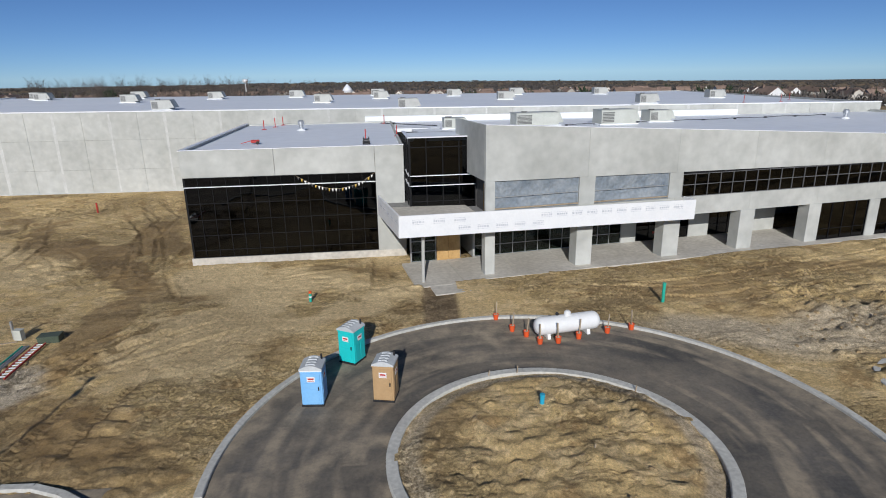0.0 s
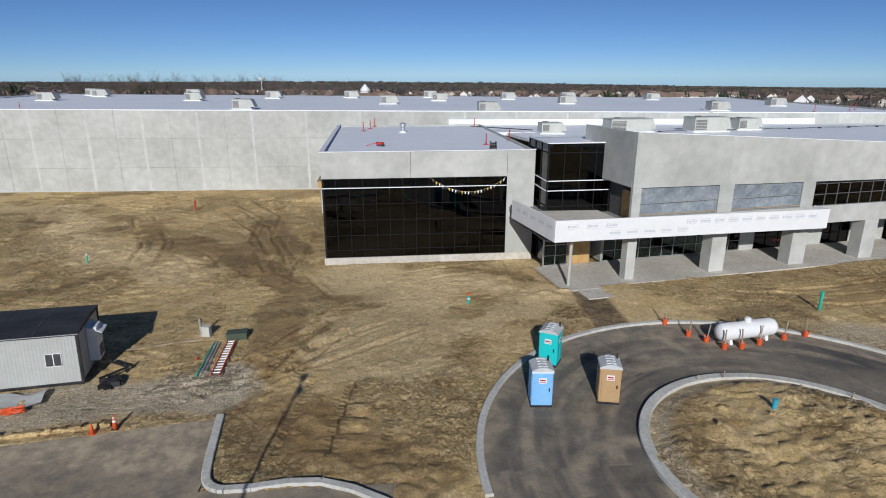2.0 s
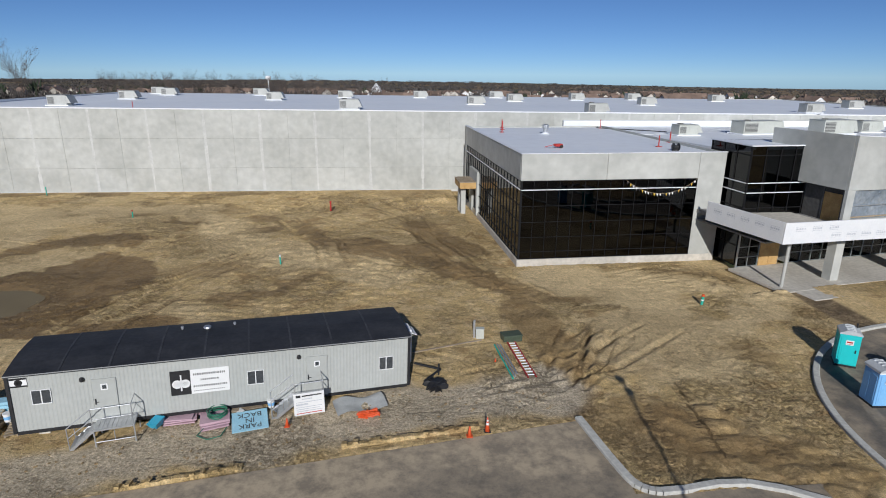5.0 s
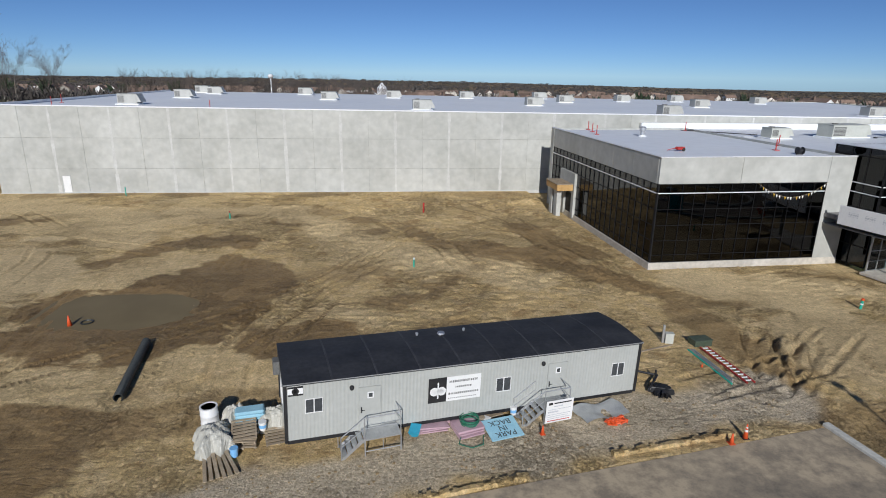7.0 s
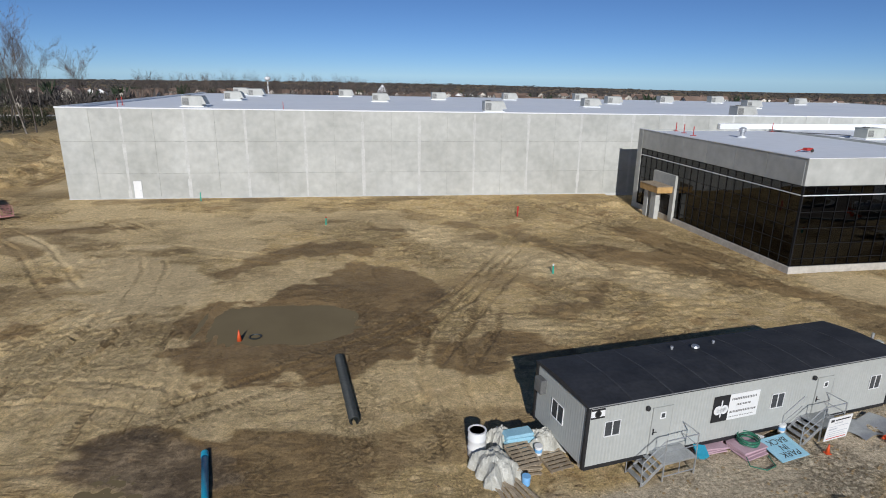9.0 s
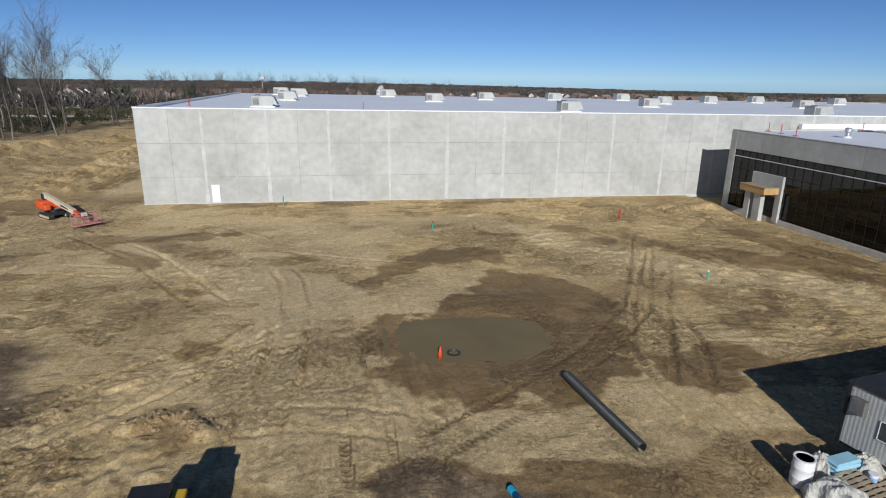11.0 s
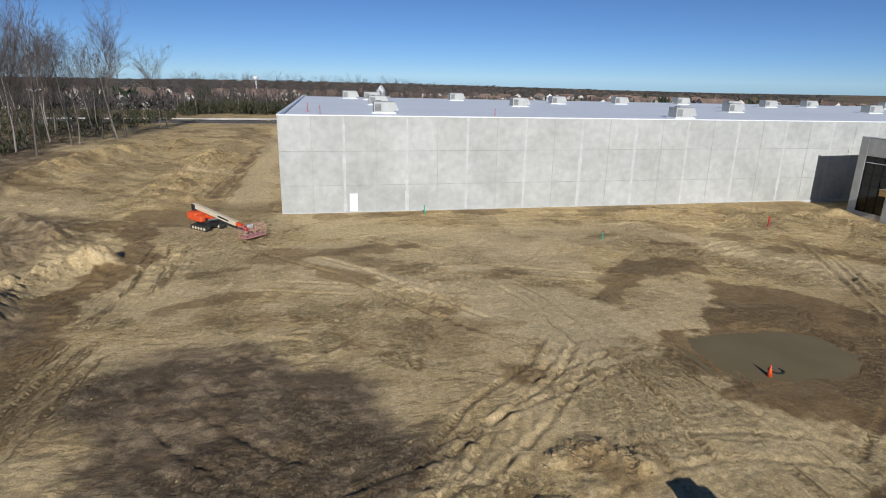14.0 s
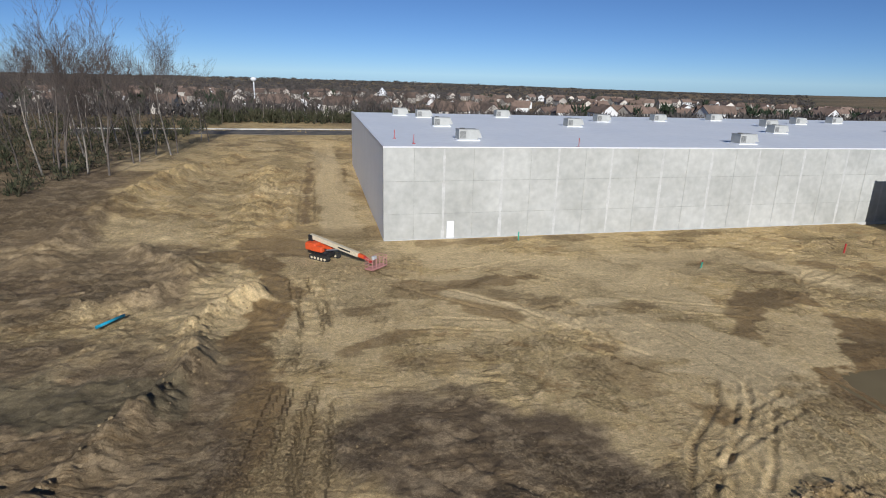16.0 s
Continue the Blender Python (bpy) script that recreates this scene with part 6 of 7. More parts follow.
foam = thing("foam_board_sign", pose(-33.6, 19.35, 0.16, 10, 0, 14), "pale blue foam board lettered for parking, leaning on rubble", "sign")
part("board", Geo().box(-0.75, 0.75, -0.62, 0.62, -0.05, 0.0, 0.008), SKYFOAM, foam)
part("lettering", text_mesh("lettering", "PARK\nIN\nBACK", 0.40, BLACK), None, foam, m=pose(0, 0, 0.004, 0, 0, 180))
for k, (x, y, r, w, d, n) in enumerate(((-36.7, 19.75, 10, 1.3, 0.8, 4), (-35.1, 19.5, 16, 1.2, 1.0, 4), (-35.6, 20.3, 5, 1.6, 0.5, 3))):
    st = thing("foam_board_stack", pose(x, y, 0.06, 0, 0, r), "stack of broken pink foam boards on the gravel", "insulation", "pink foam")
    for j in range(n):
        rnd = random.Random(k * 9 + j)
        part("board", Geo().box(-w / 2 + rnd.uniform(-0.1, 0.1), w / 2 + rnd.uniform(-0.15, 0.1), -d / 2 + rnd.uniform(-0.1, 0.1), d / 2, j * 0.06, j * 0.06 + 0.05, 0.006), PINK, st, m=pose(0, 0, 0.01 * j, rnd.uniform(-2, 2), rnd.uniform(-2, 2), rnd.uniform(-7, 7)))
hose = Geo()
for k in range(9):
    rr, zz = 0.52 - 0.03 * (k % 4), 0.05 + 0.045 * k
    c = [(rr * math.cos(i * math.tau / 20 + k) + 0.03 * math.sin(k * 3), rr * math.sin(i * math.tau / 20 + k), zz + 0.015 * math.sin(i + k)) for i in range(21)]
    hose.tube(c, 0.025, 5)
single("coiled_hose", hose, HOSE, pose(-35.0, 19.6, 0.24) @ Matrix.Scale(0.8, 4), "coiled dark green hose on pink foam boards", "hose")
single("loose_hose", Geo().tube([(-0.3, -0.2, 0.05), (-0.5, -0.8, 0.02), (0.0, -1.1, 0.02), (0.5, -0.9, 0.02), (0.6, -0.3, 0.05)], 0.025, 5), HOSE, pose(-35.1, 19.3, 0.03), "loose end of green hose on the gravel", "hose")


def pail(m, material, label, r=0.16, h=0.36):
    p = thing("pail", m, label, "bucket", "pails")
    part("body", Geo().lathe([(r * 0.85, 0), (r, h), (r * 0.92, h), (r * 0.8, 0.03)], 14), material, p)
    part("lid", Geo().lathe([(r * 1.05, h - 0.03), (r * 1.05, h + 0.02)], 14), material, p)
    part("label_band", Geo().lathe([(r * 0.93, h * 0.3), (r * 0.985, h * 0.7)], 14), BLUE, p)
    return p


pail(pose(-32.9, 20.45, 0.1), WHITE, "white pail with a blue label under the trailer edge")
pail(pose(-44.55, 18.35, 0.12), BLUE, "blue pail beside the pallets")
pail(pose(-43.7, 19.75, 0.35), WHITE, "white pail among the tarps")
single("board_scrap", Geo().box(-0.7, 0.7, -0.2, 0.2, 0, 0.05, 0.01), TIMBER, pose(-34.0, 20.4, 0.12, 4, 8, 30), "scrap board under the trailer", "timber")
single("board_scrap", Geo().box(-0.5, 0.5, -0.15, 0.15, 0, 0.04, 0.01), WHITE, pose(-34.4, 20.3, 0.15, 6, -5, -50), "white scrap board under the trailer", "timber")
blue_bin = thing("wheelbarrow", pose(-37.4, 19.0, 0.05, 0, 0, 75) @ Matrix.Scale(0.6, 4), "blue wheelbarrow tipped against the steps", "wheelbarrow")
part("tray", Geo().hexa([(-0.2, -0.25, 0.3), (0.4, -0.25, 0.3), (0.4, 0.25, 0.3), (-0.2, 0.25, 0.3)], [(-0.45, -0.38, 0.75), (0.6, -0.38, 0.85), (0.6, 0.38, 0.85), (-0.45, 0.38, 0.75)]), BLUE_PIPE, blue_bin)
part("wheel", Geo().rod((0.75, -0.06, 0.2), (0.75, 0.06, 0.2), 0.2, seg=14), TYRE, blue_bin)
part("handle", Geo().rod((0.7, -0.1, 0.25), (-0.95, -0.3, 0.6), 0.025), TIMBER, blue_bin)
part("handle", Geo().rod((0.7, 0.1, 0.25), (-0.95, 0.3, 0.6), 0.025), TIMBER, blue_bin)
sheet = Geo()
n = 14
vs = [(-1.15 + 2.3 * i / n, -0.65 + 1.3 * j / 6, 0.08 + 0.10 * math.sin(i * 0.55) + 0.05 * math.sin(j * 1.1 + i * 0.3)) for j in range(7) for i in range(n + 1)]
vs += [(x, y, z - 0.012) for x, y, z in vs]
N = 7 * (n + 1)
fs = [(j * (n + 1) + i, j * (n + 1) + i + 1, (j + 1) * (n + 1) + i + 1, (j + 1) * (n + 1) + i) for j in range(6) for i in range(n)]
sheet.add(vs, fs + [tuple(N + k for k in f[::-1]) for f in fs])
single("metal_sheet", sheet, STEEL, pose(-28.9, 20.35, 0.05, 0, 0, 16), "bent grey metal sheet lying on the gravel", "sheet", smooth=True)
net = Geo()
for k in range(26):
    rnd = random.Random(k)
    net.tube([(rnd.uniform(-0.5, 0.5), rnd.uniform(-0.22, 0.22), rnd.uniform(0.03, 0.25)) for _ in range(4)], 0.035, 5)
single("rolled_fence_net", net, ORANGE, pose(-28.5, 19.45, 0.03, 0, 0, 14), "crumpled roll of orange fence netting", "netting")
lump = Geo()
for k in range(12):
    rnd = random.Random(k + 40)
    a = rnd.uniform(0, 180)
    c, s = math.cos(a), math.sin(a)
    lump.hexa([(-0.6 * c, -0.6 * s, rnd.uniform(0, 0.1)), (0.6 * c, 0.4 * s, rnd.uniform(0, 0.1)), (0.5 * c - 0.2, 0.6 * s, 0.05), (-0.5 * c, 0.1 + 0.3 * s, 0.05)], [(-0.5 * c, -0.5 * s, rnd.uniform(0.1, 0.3)), (0.6 * c, 0.3 * s, rnd.uniform(0.1, 0.35)), (0.4 * c - 0.2, 0.6 * s, 0.3), (-0.4 * c, 0.1 + 0.3 * s, 0.2)])
single("black_sheeting", lump, BLACK, pose(-25.3, 21.7, 0.05), "crumpled heap of black plastic sheeting", "sheeting")
hitch = thing("hitch", pose(-26.0, 22.4, 0.15, 0, 0, 12.8), "steel tow hitch frame at the trailer end", "hitch")
part("a_frame", Geo().rod((0, -0.6, 0.2), (1.1, 0.3, 0.2), 0.06).rod((0, 1.3, 0.2), (1.1, 0.3, 0.2), 0.06), BLACK, hitch)
part("jack", Geo().rod((1.0, 0.3, -0.1), (1.0, 0.3, 0.5), 0.05), BLACK, hitch)

# pallets, tarps, barrel west of the trailer


def pallet(m, label, boards=7):
    p = thing("pallet", m, label, "pallet", "pallets")
    for k in range(boards):
        y = -0.6 + k * 1.2 / (boards - 1)
        part("deck_board", Geo().box(-0.5, 0.5, y - 0.06, y + 0.06, 0.11, 0.135), TIMBER, p)
    for x in (-0.46, 0, 0.46):
        part("stringer", Geo().box(x - 0.03, x + 0.03, -0.6, 0.6, 0.0, 0.108), TIMBER, p)
    return p


pallet(pose(-44.4, 19.35, 0.12, 2, 3, 8), "weathered timber pallet on the ground")
pallet(pose(-44.35, 19.4, 0.29, -3, 2, 3), "weathered timber pallet on another pallet")
pallet(pose(-44.4, 19.5, 0.46, 6, -2, 12), "weathered timber pallet on top of a stack")
pallet(pose(-43.1, 19.6, 0.10, 4, 0, 15), "weathered timber pallet beside tarps")
for k in range(6):
    single("loose_plank", Geo().box(-0.07, 0.07, -1.1, 1.1, 0, 0.04, 0.005), TIMBER, pose(-45.6 + k * 0.17, 18.0 + 0.05 * k, 0.14 + 0.03 * (k % 3), 6, 2, 16 + k * 3), "long weathered plank leaning off the pallets", "timber", "loose planks")


def tarp(m, w, d, h, seed, label):
    """Crumpled plastic thrown over goods."""
    nx, ny = 26, 22
    vs = []
    for j in range(ny + 1):
        for i in range(nx + 1):
            u, v = i / nx * 2 - 1, j / ny * 2 - 1
            e = max(abs(u), abs(v))
            z = h * (1 - e ** 3) + 0.12 * noise.fractal(Vector((u * 3, v * 3, seed)), 0.8, 2.2, 4) + 0.10 * abs(math.sin(u * 7 + v * 5 + seed)) * (1 - e)
            vs.append((u * w / 2 * (1 + 0.12 * math.sin(v * 9 + seed)), v * d / 2 * (1 + 0.12 * math.sin(u * 8)), max(z, -0.05)))
    fs = [(j * (nx + 1) + i, j * (nx + 1) + i + 1, (j + 1) * (nx + 1) + i + 1, (j + 1) * (nx + 1) + i) for j in range(ny) for i in range(nx)]
    single("tarp_sheet", Geo().add(vs, fs), TARP, m, label, "tarp", "tarps")


tarp(pose(-45.5, 19.2, 0.1, 0, 0, 20), 1.5, 1.9, 0.75, 1, "pale plastic tarp crumpled over a heap")
tarp(pose(-43.3, 20.5, 0.1, 0, 0, 10), 1.6, 1.1, 0.7, 5, "pale plastic tarp heap beside the trailer end")
tarp(pose(-45.0, 20.7, 0.1, 0, 0, 30), 1.1, 1.0, 0.8, 9, "pale plastic tarp bunched behind pallets")
bags = thing("bag_stack", pose(-44.35, 20.45, 0.1, 0, 0, 10), "stack of pale blue bags behind the pallets", "bags")
for k in range(5):
    part("bag", Geo().box(-0.6, 0.6, -0.3, 0.3, k * 0.17, k * 0.17 + 0.16, 0.06), SKYFOAM, bags, m=pose(0.03 * (k % 2), 0, 0, 0, 0, (k % 3) * 3 - 3))
barrel = thing("barrel", pose(-46.0, 20.4, 0.02), "white plastic barrel on bare soil", "barrel")
part("body", Geo().lathe([(0.33, 0), (0.36, 0.04), (0.36, 0.35), (0.38, 0.38), (0.36, 0.41), (0.36, 0.75), (0.38, 0.78), (0.36, 0.81), (0.36, 1.08), (0.33, 1.12)], 20), WHITE, barrel, smooth=True)
part("lid", Geo().lathe([(0.37, 1.09), (0.37, 1.15), (0.30, 1.15), (0.30, 1.12)], 20), WHITE, barrel)

# ---------- cones, stubs, pipes ----------
CONE = None


def cone(x, y, z=0.02, bands=False, r=0, label="orange safety cone on the ground"):
    c = thing("traffic_cone", pose(x, y, z, 0, 0, r), label, "cone", "cones")
    h = 0.92 if bands else 0.70
    part("base", Geo().box(-0.19, 0.19, -0.19, 0.19, 0, 0.04, 0.01), BLACK if bands else ORANGE, c)
    part("body", Geo().lathe([(0.15, 0.04), (0.03, h), (0.02, h)], 14), ORANGE, c, smooth=True)
    if bands:
        for a, b in ((0.45, 0.58), (0.68, 0.76)):
            ra, rb = 0.15 - 0.12 * (a - 0.04) / (h - 0.04) + 0.004, 0.15 - 0.12 * (b - 0.04) / (h - 0.04) + 0.004
            part("band", Geo().lathe([(ra, a), (rb, b)], 14), REFLECT, c)
    return c


cone(-24.2, 17.65, label="orange safety cone by the trench").scale = (0.7, 0.7, 0.7)
cone(-23.4, 17.95, bands=True, label="orange cone with white bands by the trench").scale = (0.75, 0.75, 0.75)
cone(-57.4, 32.3, -0.2, label="orange safety cone standing in the puddle")
cone(-31.95, 18.95, label="small orange cone by the trailer steps").scale = (0.6, 0.6, 0.6)
cone(-22.0, 24.0, label="small orange cone beside ladders").scale = (0.5, 0.5, 0.4)
ring = single("drain_ring", Geo().lathe([(0.34, 0), (0.38, 0.10), (0.30, 0.12), (0.27, 0.02)], 16), BLACK_PIPE, pose(-56.6, 32.7, -0.2), "black drain ring beside the cone in the puddle", "drain")


def stub(x, y, h, material, top=None, lean=0, r=0.06, label="green pipe stub standing in the soil"):
    s = thing("pipe_stub", pose(x, y, -0.05, lean, lean * 0.5), label, "pipe", "pipe stubs")
    part("pipe", Geo().rod((0, 0, 0), (0, 0, h), r, seg=10), material, s)
    part("cap", Geo().rod((0, 0, h), (0, 0, h + 0.14), r * 1.15, seg=10), top or material, s)
    if top is ORANGE:
        part("collar", Geo().rod((0, 0, h * 0.55), (0, 0, h * 0.7), r * 1.2, seg=10), WHITE, s)


stub(-69.2, 70.4, 1.0, GREEN_PIPE)
stub(-54.2, 58.2, 0.8, GREEN_PIPE, RED, 6, label="green pipe stub with a red cap and lath")
stub(-36.2, 41.5, 0.75, GREEN_PIPE, WHITE, label="green pipe stub with a pale cap")
stub(-34.1, 60.6, 1.0, RED, None, 2, 0.09, "red marker stake standing in the soil")
stub(-6.8, 31.2, 0.65, GREEN_PIPE, ORANGE, 3, 0.09, "green pipe stub with an orange cap")
stub(15.6, 28.5, 1.25, GREEN_PIPE, GREEN_PIPE, 0, 0.10, "tall green pipe stub standing in the soil")
stub(5.0, 16.8, 0.95, BLUE_PIPE, BLUE_PIPE, 2, 0.10, "blue pipe stub standing in the soil island")
for x, y, h in ((3.2, 20.05, 0.5), (4.6, 20.2, 0.6), (9.6, 18.0, 0.5), (6.2, 13.6, 0.8)):
    single("wooden_stake", Geo().box(-0.025, 0.025, -0.02, 0.02, 0, h), TIMBER, pose(x, y, 0, 6, 4), "thin wooden survey stake", "stake", "survey stakes")

pipe = thing("drain_pipe", pose(-51.7, 28.9, 0.25, 0, 0, 0), "black corrugated drain pipe lying on soil", "pipe")
d = Vector((0.9, -5.9, -0.05))
prof, L = [], d.length
for k in range(66):
    prof += [(0.21, k * L / 66), (0.235, (k + 0.25) * L / 66), (0.235, (k + 0.6) * L / 66), (0.21, (k + 0.85) * L / 66)]
prof += [(0.21, L), (0.185, L), (0.185, L - 0.6)]
part("shell", Geo().lathe(prof, 16, "x"), BLACK_PIPE, pipe, m=Matrix.LocRotScale((0, 0, 0), d.to_track_quat("X", "Z"), None))


def long_pipe(p, q, r, material, label):
    a = Vector(p)
    t = thing("plastic_pipe", Matrix.Translation(a), label, "pipe")
    e = Vector(q) - a
    part("pipe", Geo().lathe([(r, 0), (r, e.length), (r * 0.85, e.length), (r * 0.85, e.length - 0.3)], 14, "x"), material, t, m=Matrix.LocRotScale((0, 0, 0), e.to_track_quat("X", "Z"), None), smooth=True)
    part("socket", Geo().lathe([(r * 1.12, 0), (r * 1.12, 0.3)], 14, "x"), material, t, m=Matrix.LocRotScale((0, 0, 0), e.to_track_quat("X", "Z"), None))


long_pipe((-56.55, 21.5, 0.15), (-55.2, 16.2, 0.15), 0.13, BLUE_PIPE, "blue plastic pipe lying across a muddy puddle")
long_pipe((-107.4, 52.0, 0.4), (-106.1, 54.0, 0.4), 0.11, BLUE_PIPE, "short blue plastic pipe on rough soil")

# ---------- ladders, pedestals ----------
lad = thing("extension_ladder", pose(-20.95, 26.1, 0.14, 0, 0, 4), "long fibreglass ladder lying on the ground", "ladder")
for x in (0, 0.42):
    part("rail", Geo().box(x - 0.03, x + 0.03, -4.0, 0, 0, 0.08), RED, lad)
for k in range(13):
    part("rung", Geo().rod((0, -0.15 - k * 0.3, 0.04), (0.42, -0.15 - k * 0.3, 0.04), 0.03), COPING, lad)
for k, (dx, m_) in enumerate(((0.0, GREEN_PIPE), (0.16, STEEL), (0.32, STEEL))):
    single("conduit", Geo().rod((dx, 0, 0.06), (dx + 0.15, -3.8 + 0.2 * k, 0.06), 0.05, seg=8), m_, pose(-21.7, 26.0, 0.04, 0, 0, 2), "length of conduit pipe beside the ladder", "pipe", "conduits")
ped = thing("power_pedestal", pose(-22.5, 27.0, 0.0, 0, 0, -10) @ Matrix.Scale(0.78, 4), "grey power pedestal with a meter post", "electric box")
part("post", Geo().box(-0.35, -0.2, -0.07, 0.07, 0, 1.5), STEEL, ped)
part("box", Geo().box(-0.15, 0.45, -0.2, 0.2, 0.1, 0.85, 0.02), UNIT, ped)
part("lid", Geo().box(-0.17, 0.47, -0.22, 0.22, 0.85, 0.9), UNIT, ped)
vault = thing("utility_vault", pose(-20.6, 26.75, 0.0, 0, 0, 8) @ Matrix.Scale(0.85, 4), "dark green utility vault in the soil", "electric box")
part("body", Geo().box(-0.65, 0.65, -0.4, 0.4, 0, 0.42, 0.03), TRANSFORMER, vault)
part("lid", Geo().box(-0.68, 0.68, -0.43, 0.43, 0.42, 0.5, 0.02), TRANSFORMER, vault)
single("loose_plank", Geo().box(-2.4, 2.4, -0.07, 0.07, 0, 0.04), TIMBER, pose(-24.6, 25.9, 0.1, 0, 0, 18), "long plank lying toward the pedestal", "timber", "loose planks")

# trench edge kerb stones beside the lot
for x0, y0, x1, y1 in ((-29.5, 17.15, -23.7, 18.1), (-37.5, 15.2, -33.2, 16.1)):
    g = Geo()
    n = 26
    for k in range(n):
        a, b = k / n, (k + 1) / n
        rnd = random.Random(k)
        h = 0.10 + 0.14 * rnd.random()
        xa, ya, xb, yb = x0 + (x1 - x0) * a, y0 + (y1 - y0) * a, x0 + (x1 - x0) * b, y0 + (y1 - y0) * b
        w = 0.25 + 0.2 * rnd.random()
        g.hexa([(xa, ya, -0.1), (xb, yb, -0.1), (xb, yb + w, -0.1), (xa, ya + w, -0.1)], [(xa, ya + 0.05, h), (xb, yb + 0.05, h), (xb, yb + w - 0.08, h * 0.8), (xa, ya + w - 0.08, h * 0.8)])
    single("soil_edge", g, bpy.data.materials["graded_clay_soil"], pose(0, 0, 0), "broken soil edge along the unpaved lot", "soil", kind="structure")


# ---------- portable toilets ----------
def toilet(m, body_mat, label, tint_roof=None):
    t = thing("portable_toilet", m, label, "portable toilet", "portable toilets")
    w = 0.55
    part("skid", Geo().box(-w - 0.02, w + 0.02, -w - 0.04, w + 0.04, 0, 0.10, 0.02), BLACK, t)
    shell = part("shell", Geo().box(-w, w, -w, w, 0.10, 1.98, 0.03), body_mat, t)
    for a, b in ((-w + 0.1, -0.05), (0.05, w - 0.1)):
        part("side_rib", Geo().box(w, w + 0.02, a, b, 0.3, 1.25, 0.008).box(w, w + 0.02, a, b, 1.35, 1.8, 0.008).box(-w - 0.02, -w, a, b, 0.3, 1.8, 0.008), body_mat, shell)
    d = part("door", Geo().box(-w + 0.10, w - 0.10, -w - 0.03, -w, 0.18, 1.9, 0.01), body_mat, t)
    part("door_panel", Geo().box(-w + 0.2, w - 0.2, -w - 0.042, -w - 0.03, 0.3, 1.0, 0.01).box(-w + 0.2, w - 0.2, -w - 0.042, -w - 0.03, 1.05, 1.35, 0.01), body_mat, d)
    part("handle", Geo().box(w - 0.22, w - 0.16, -w - 0.07, -w - 0.03, 0.95, 1.15), BLACK, d)
    s = part("sticker", Geo().box(-0.2, 0.2, -w - 0.05, -w - 0.044, 1.42, 1.72), WHITE, d, "white label with red and dark bars")
    part("sticker_bar", Geo().box(-0.15, 0.15, -w - 0.054, -w - 0.05, 1.55, 1.64).box(-0.17, 0.17, -w - 0.054, -w - 0.05, 1.47, 1.50), RED, s)
    s2 = part("sticker", Geo().box(w + 0.022, w + 0.028, -0.2, 0.2, 1.42, 1.72), WHITE, t)
    part("sticker_bar", Geo().box(w + 0.028, w + 0.032, -0.15, 0.15, 1.55, 1.64), RED, s2)
    part("vent_band", Geo().box(-w - 0.015, w + 0.015, -w - 0.015, w + 0.015, 1.98, 2.06), WHITE if tint_roof else body_mat, t)
    prof = [(-w - 0.04, 2.06), (-w - 0.02, 2.14), (-w * 0.5, 2.28), (0, 2.33), (w * 0.5, 2.28), (w + 0.02, 2.14), (w + 0.04, 2.06)]
    vs = [(x, y, z) for y in (-w - 0.05, w + 0.05) for x, z in prof]
    r = part("roof", Geo().add(vs, [(i, (i + 1) % 7, 7 + (i + 1) % 7, 7 + i) for i in range(7)] + [tuple(range(7)), tuple(range(13, 6, -1))]), GREYPL, t, "domed translucent grey roof")
    for k in range(4):
        y = -0.42 + k * 0.28
        part("roof_rib", Geo().hexa([(-w * 0.5, y - 0.05, 2.26), (w * 0.5, y - 0.05, 2.26), (w * 0.5, y + 0.05, 2.26), (-w * 0.5, y + 0.05, 2.26)], [(-w * 0.4, y - 0.03, 2.35), (w * 0.4, y - 0.03, 2.35), (w * 0.4, y + 0.03, 2.35), (-w * 0.4, y + 0.03, 2.35)]), GREYPL, r)
    part("vent_pipe", Geo().rod((w - 0.15, w - 0.15, 2.1), (w - 0.15, w - 0.15, 2.5), 0.05), BLACK, t)
    return t


toilet(pose(-4.85, 18.9, 0.01, 0, 0, -4) @ Matrix.Scale(0.87, 4), BLUE, "light blue portable toilet on the asphalt drive", True)
toilet(pose(-3.45, 22.7, 0.03, 0, 0, -30) @ Matrix.Scale(0.88, 4), TEAL, "teal portable toilet at the edge of the drive")
toilet(pose(-1.65, 18.95, 0.01, 0, 0, -12) @ Matrix.Scale(0.87, 4), TAN, "tan portable toilet on the asphalt drive")

# ---------- propane tank ----------
tank = thing("propane_tank", pose(6.35, 24.15, 0.05, 0, 0, 10.5) @ Matrix.Scale(0.95, 4), "white horizontal propane tank on the drive", "tank")
prof = [(0.05, 0.0), (0.25, 0.04), (0.42, 0.14), (0.52, 0.32), (0.53, 0.45), (0.53, 3.65), (0.52, 3.78), (0.42, 3.96), (0.25, 4.06), (0.05, 4.1)]
part("vessel", Geo().lathe(prof, 28, "x", (0, 0, 0.72)), WHITE, tank, smooth=True)
for x in (0.8, 3.3):
    part("foot", Geo().hexa([(x - 0.1, -0.4, 0), (x + 0.1, -0.4, 0), (x + 0.1, 0.4, 0), (x - 0.1, 0.4, 0)], [(x - 0.1, -0.3, 0.35), (x + 0.1, -0.3, 0.35), (x + 0.1, 0.3, 0.35), (x - 0.1, 0.3, 0.35)]), WHITE, tank)
part("dome", Geo().lathe([(0.2, 1.22), (0.2, 1.42), (0.12, 1.5)], 14, at=(2.05, 0, 0)), WHITE, tank)
part("valve", Geo().lathe([(0.08, 1.22), (0.1, 1.36), (0.05, 1.42)], 10, at=(1.45, 0.1, 0)), BLACK, tank)
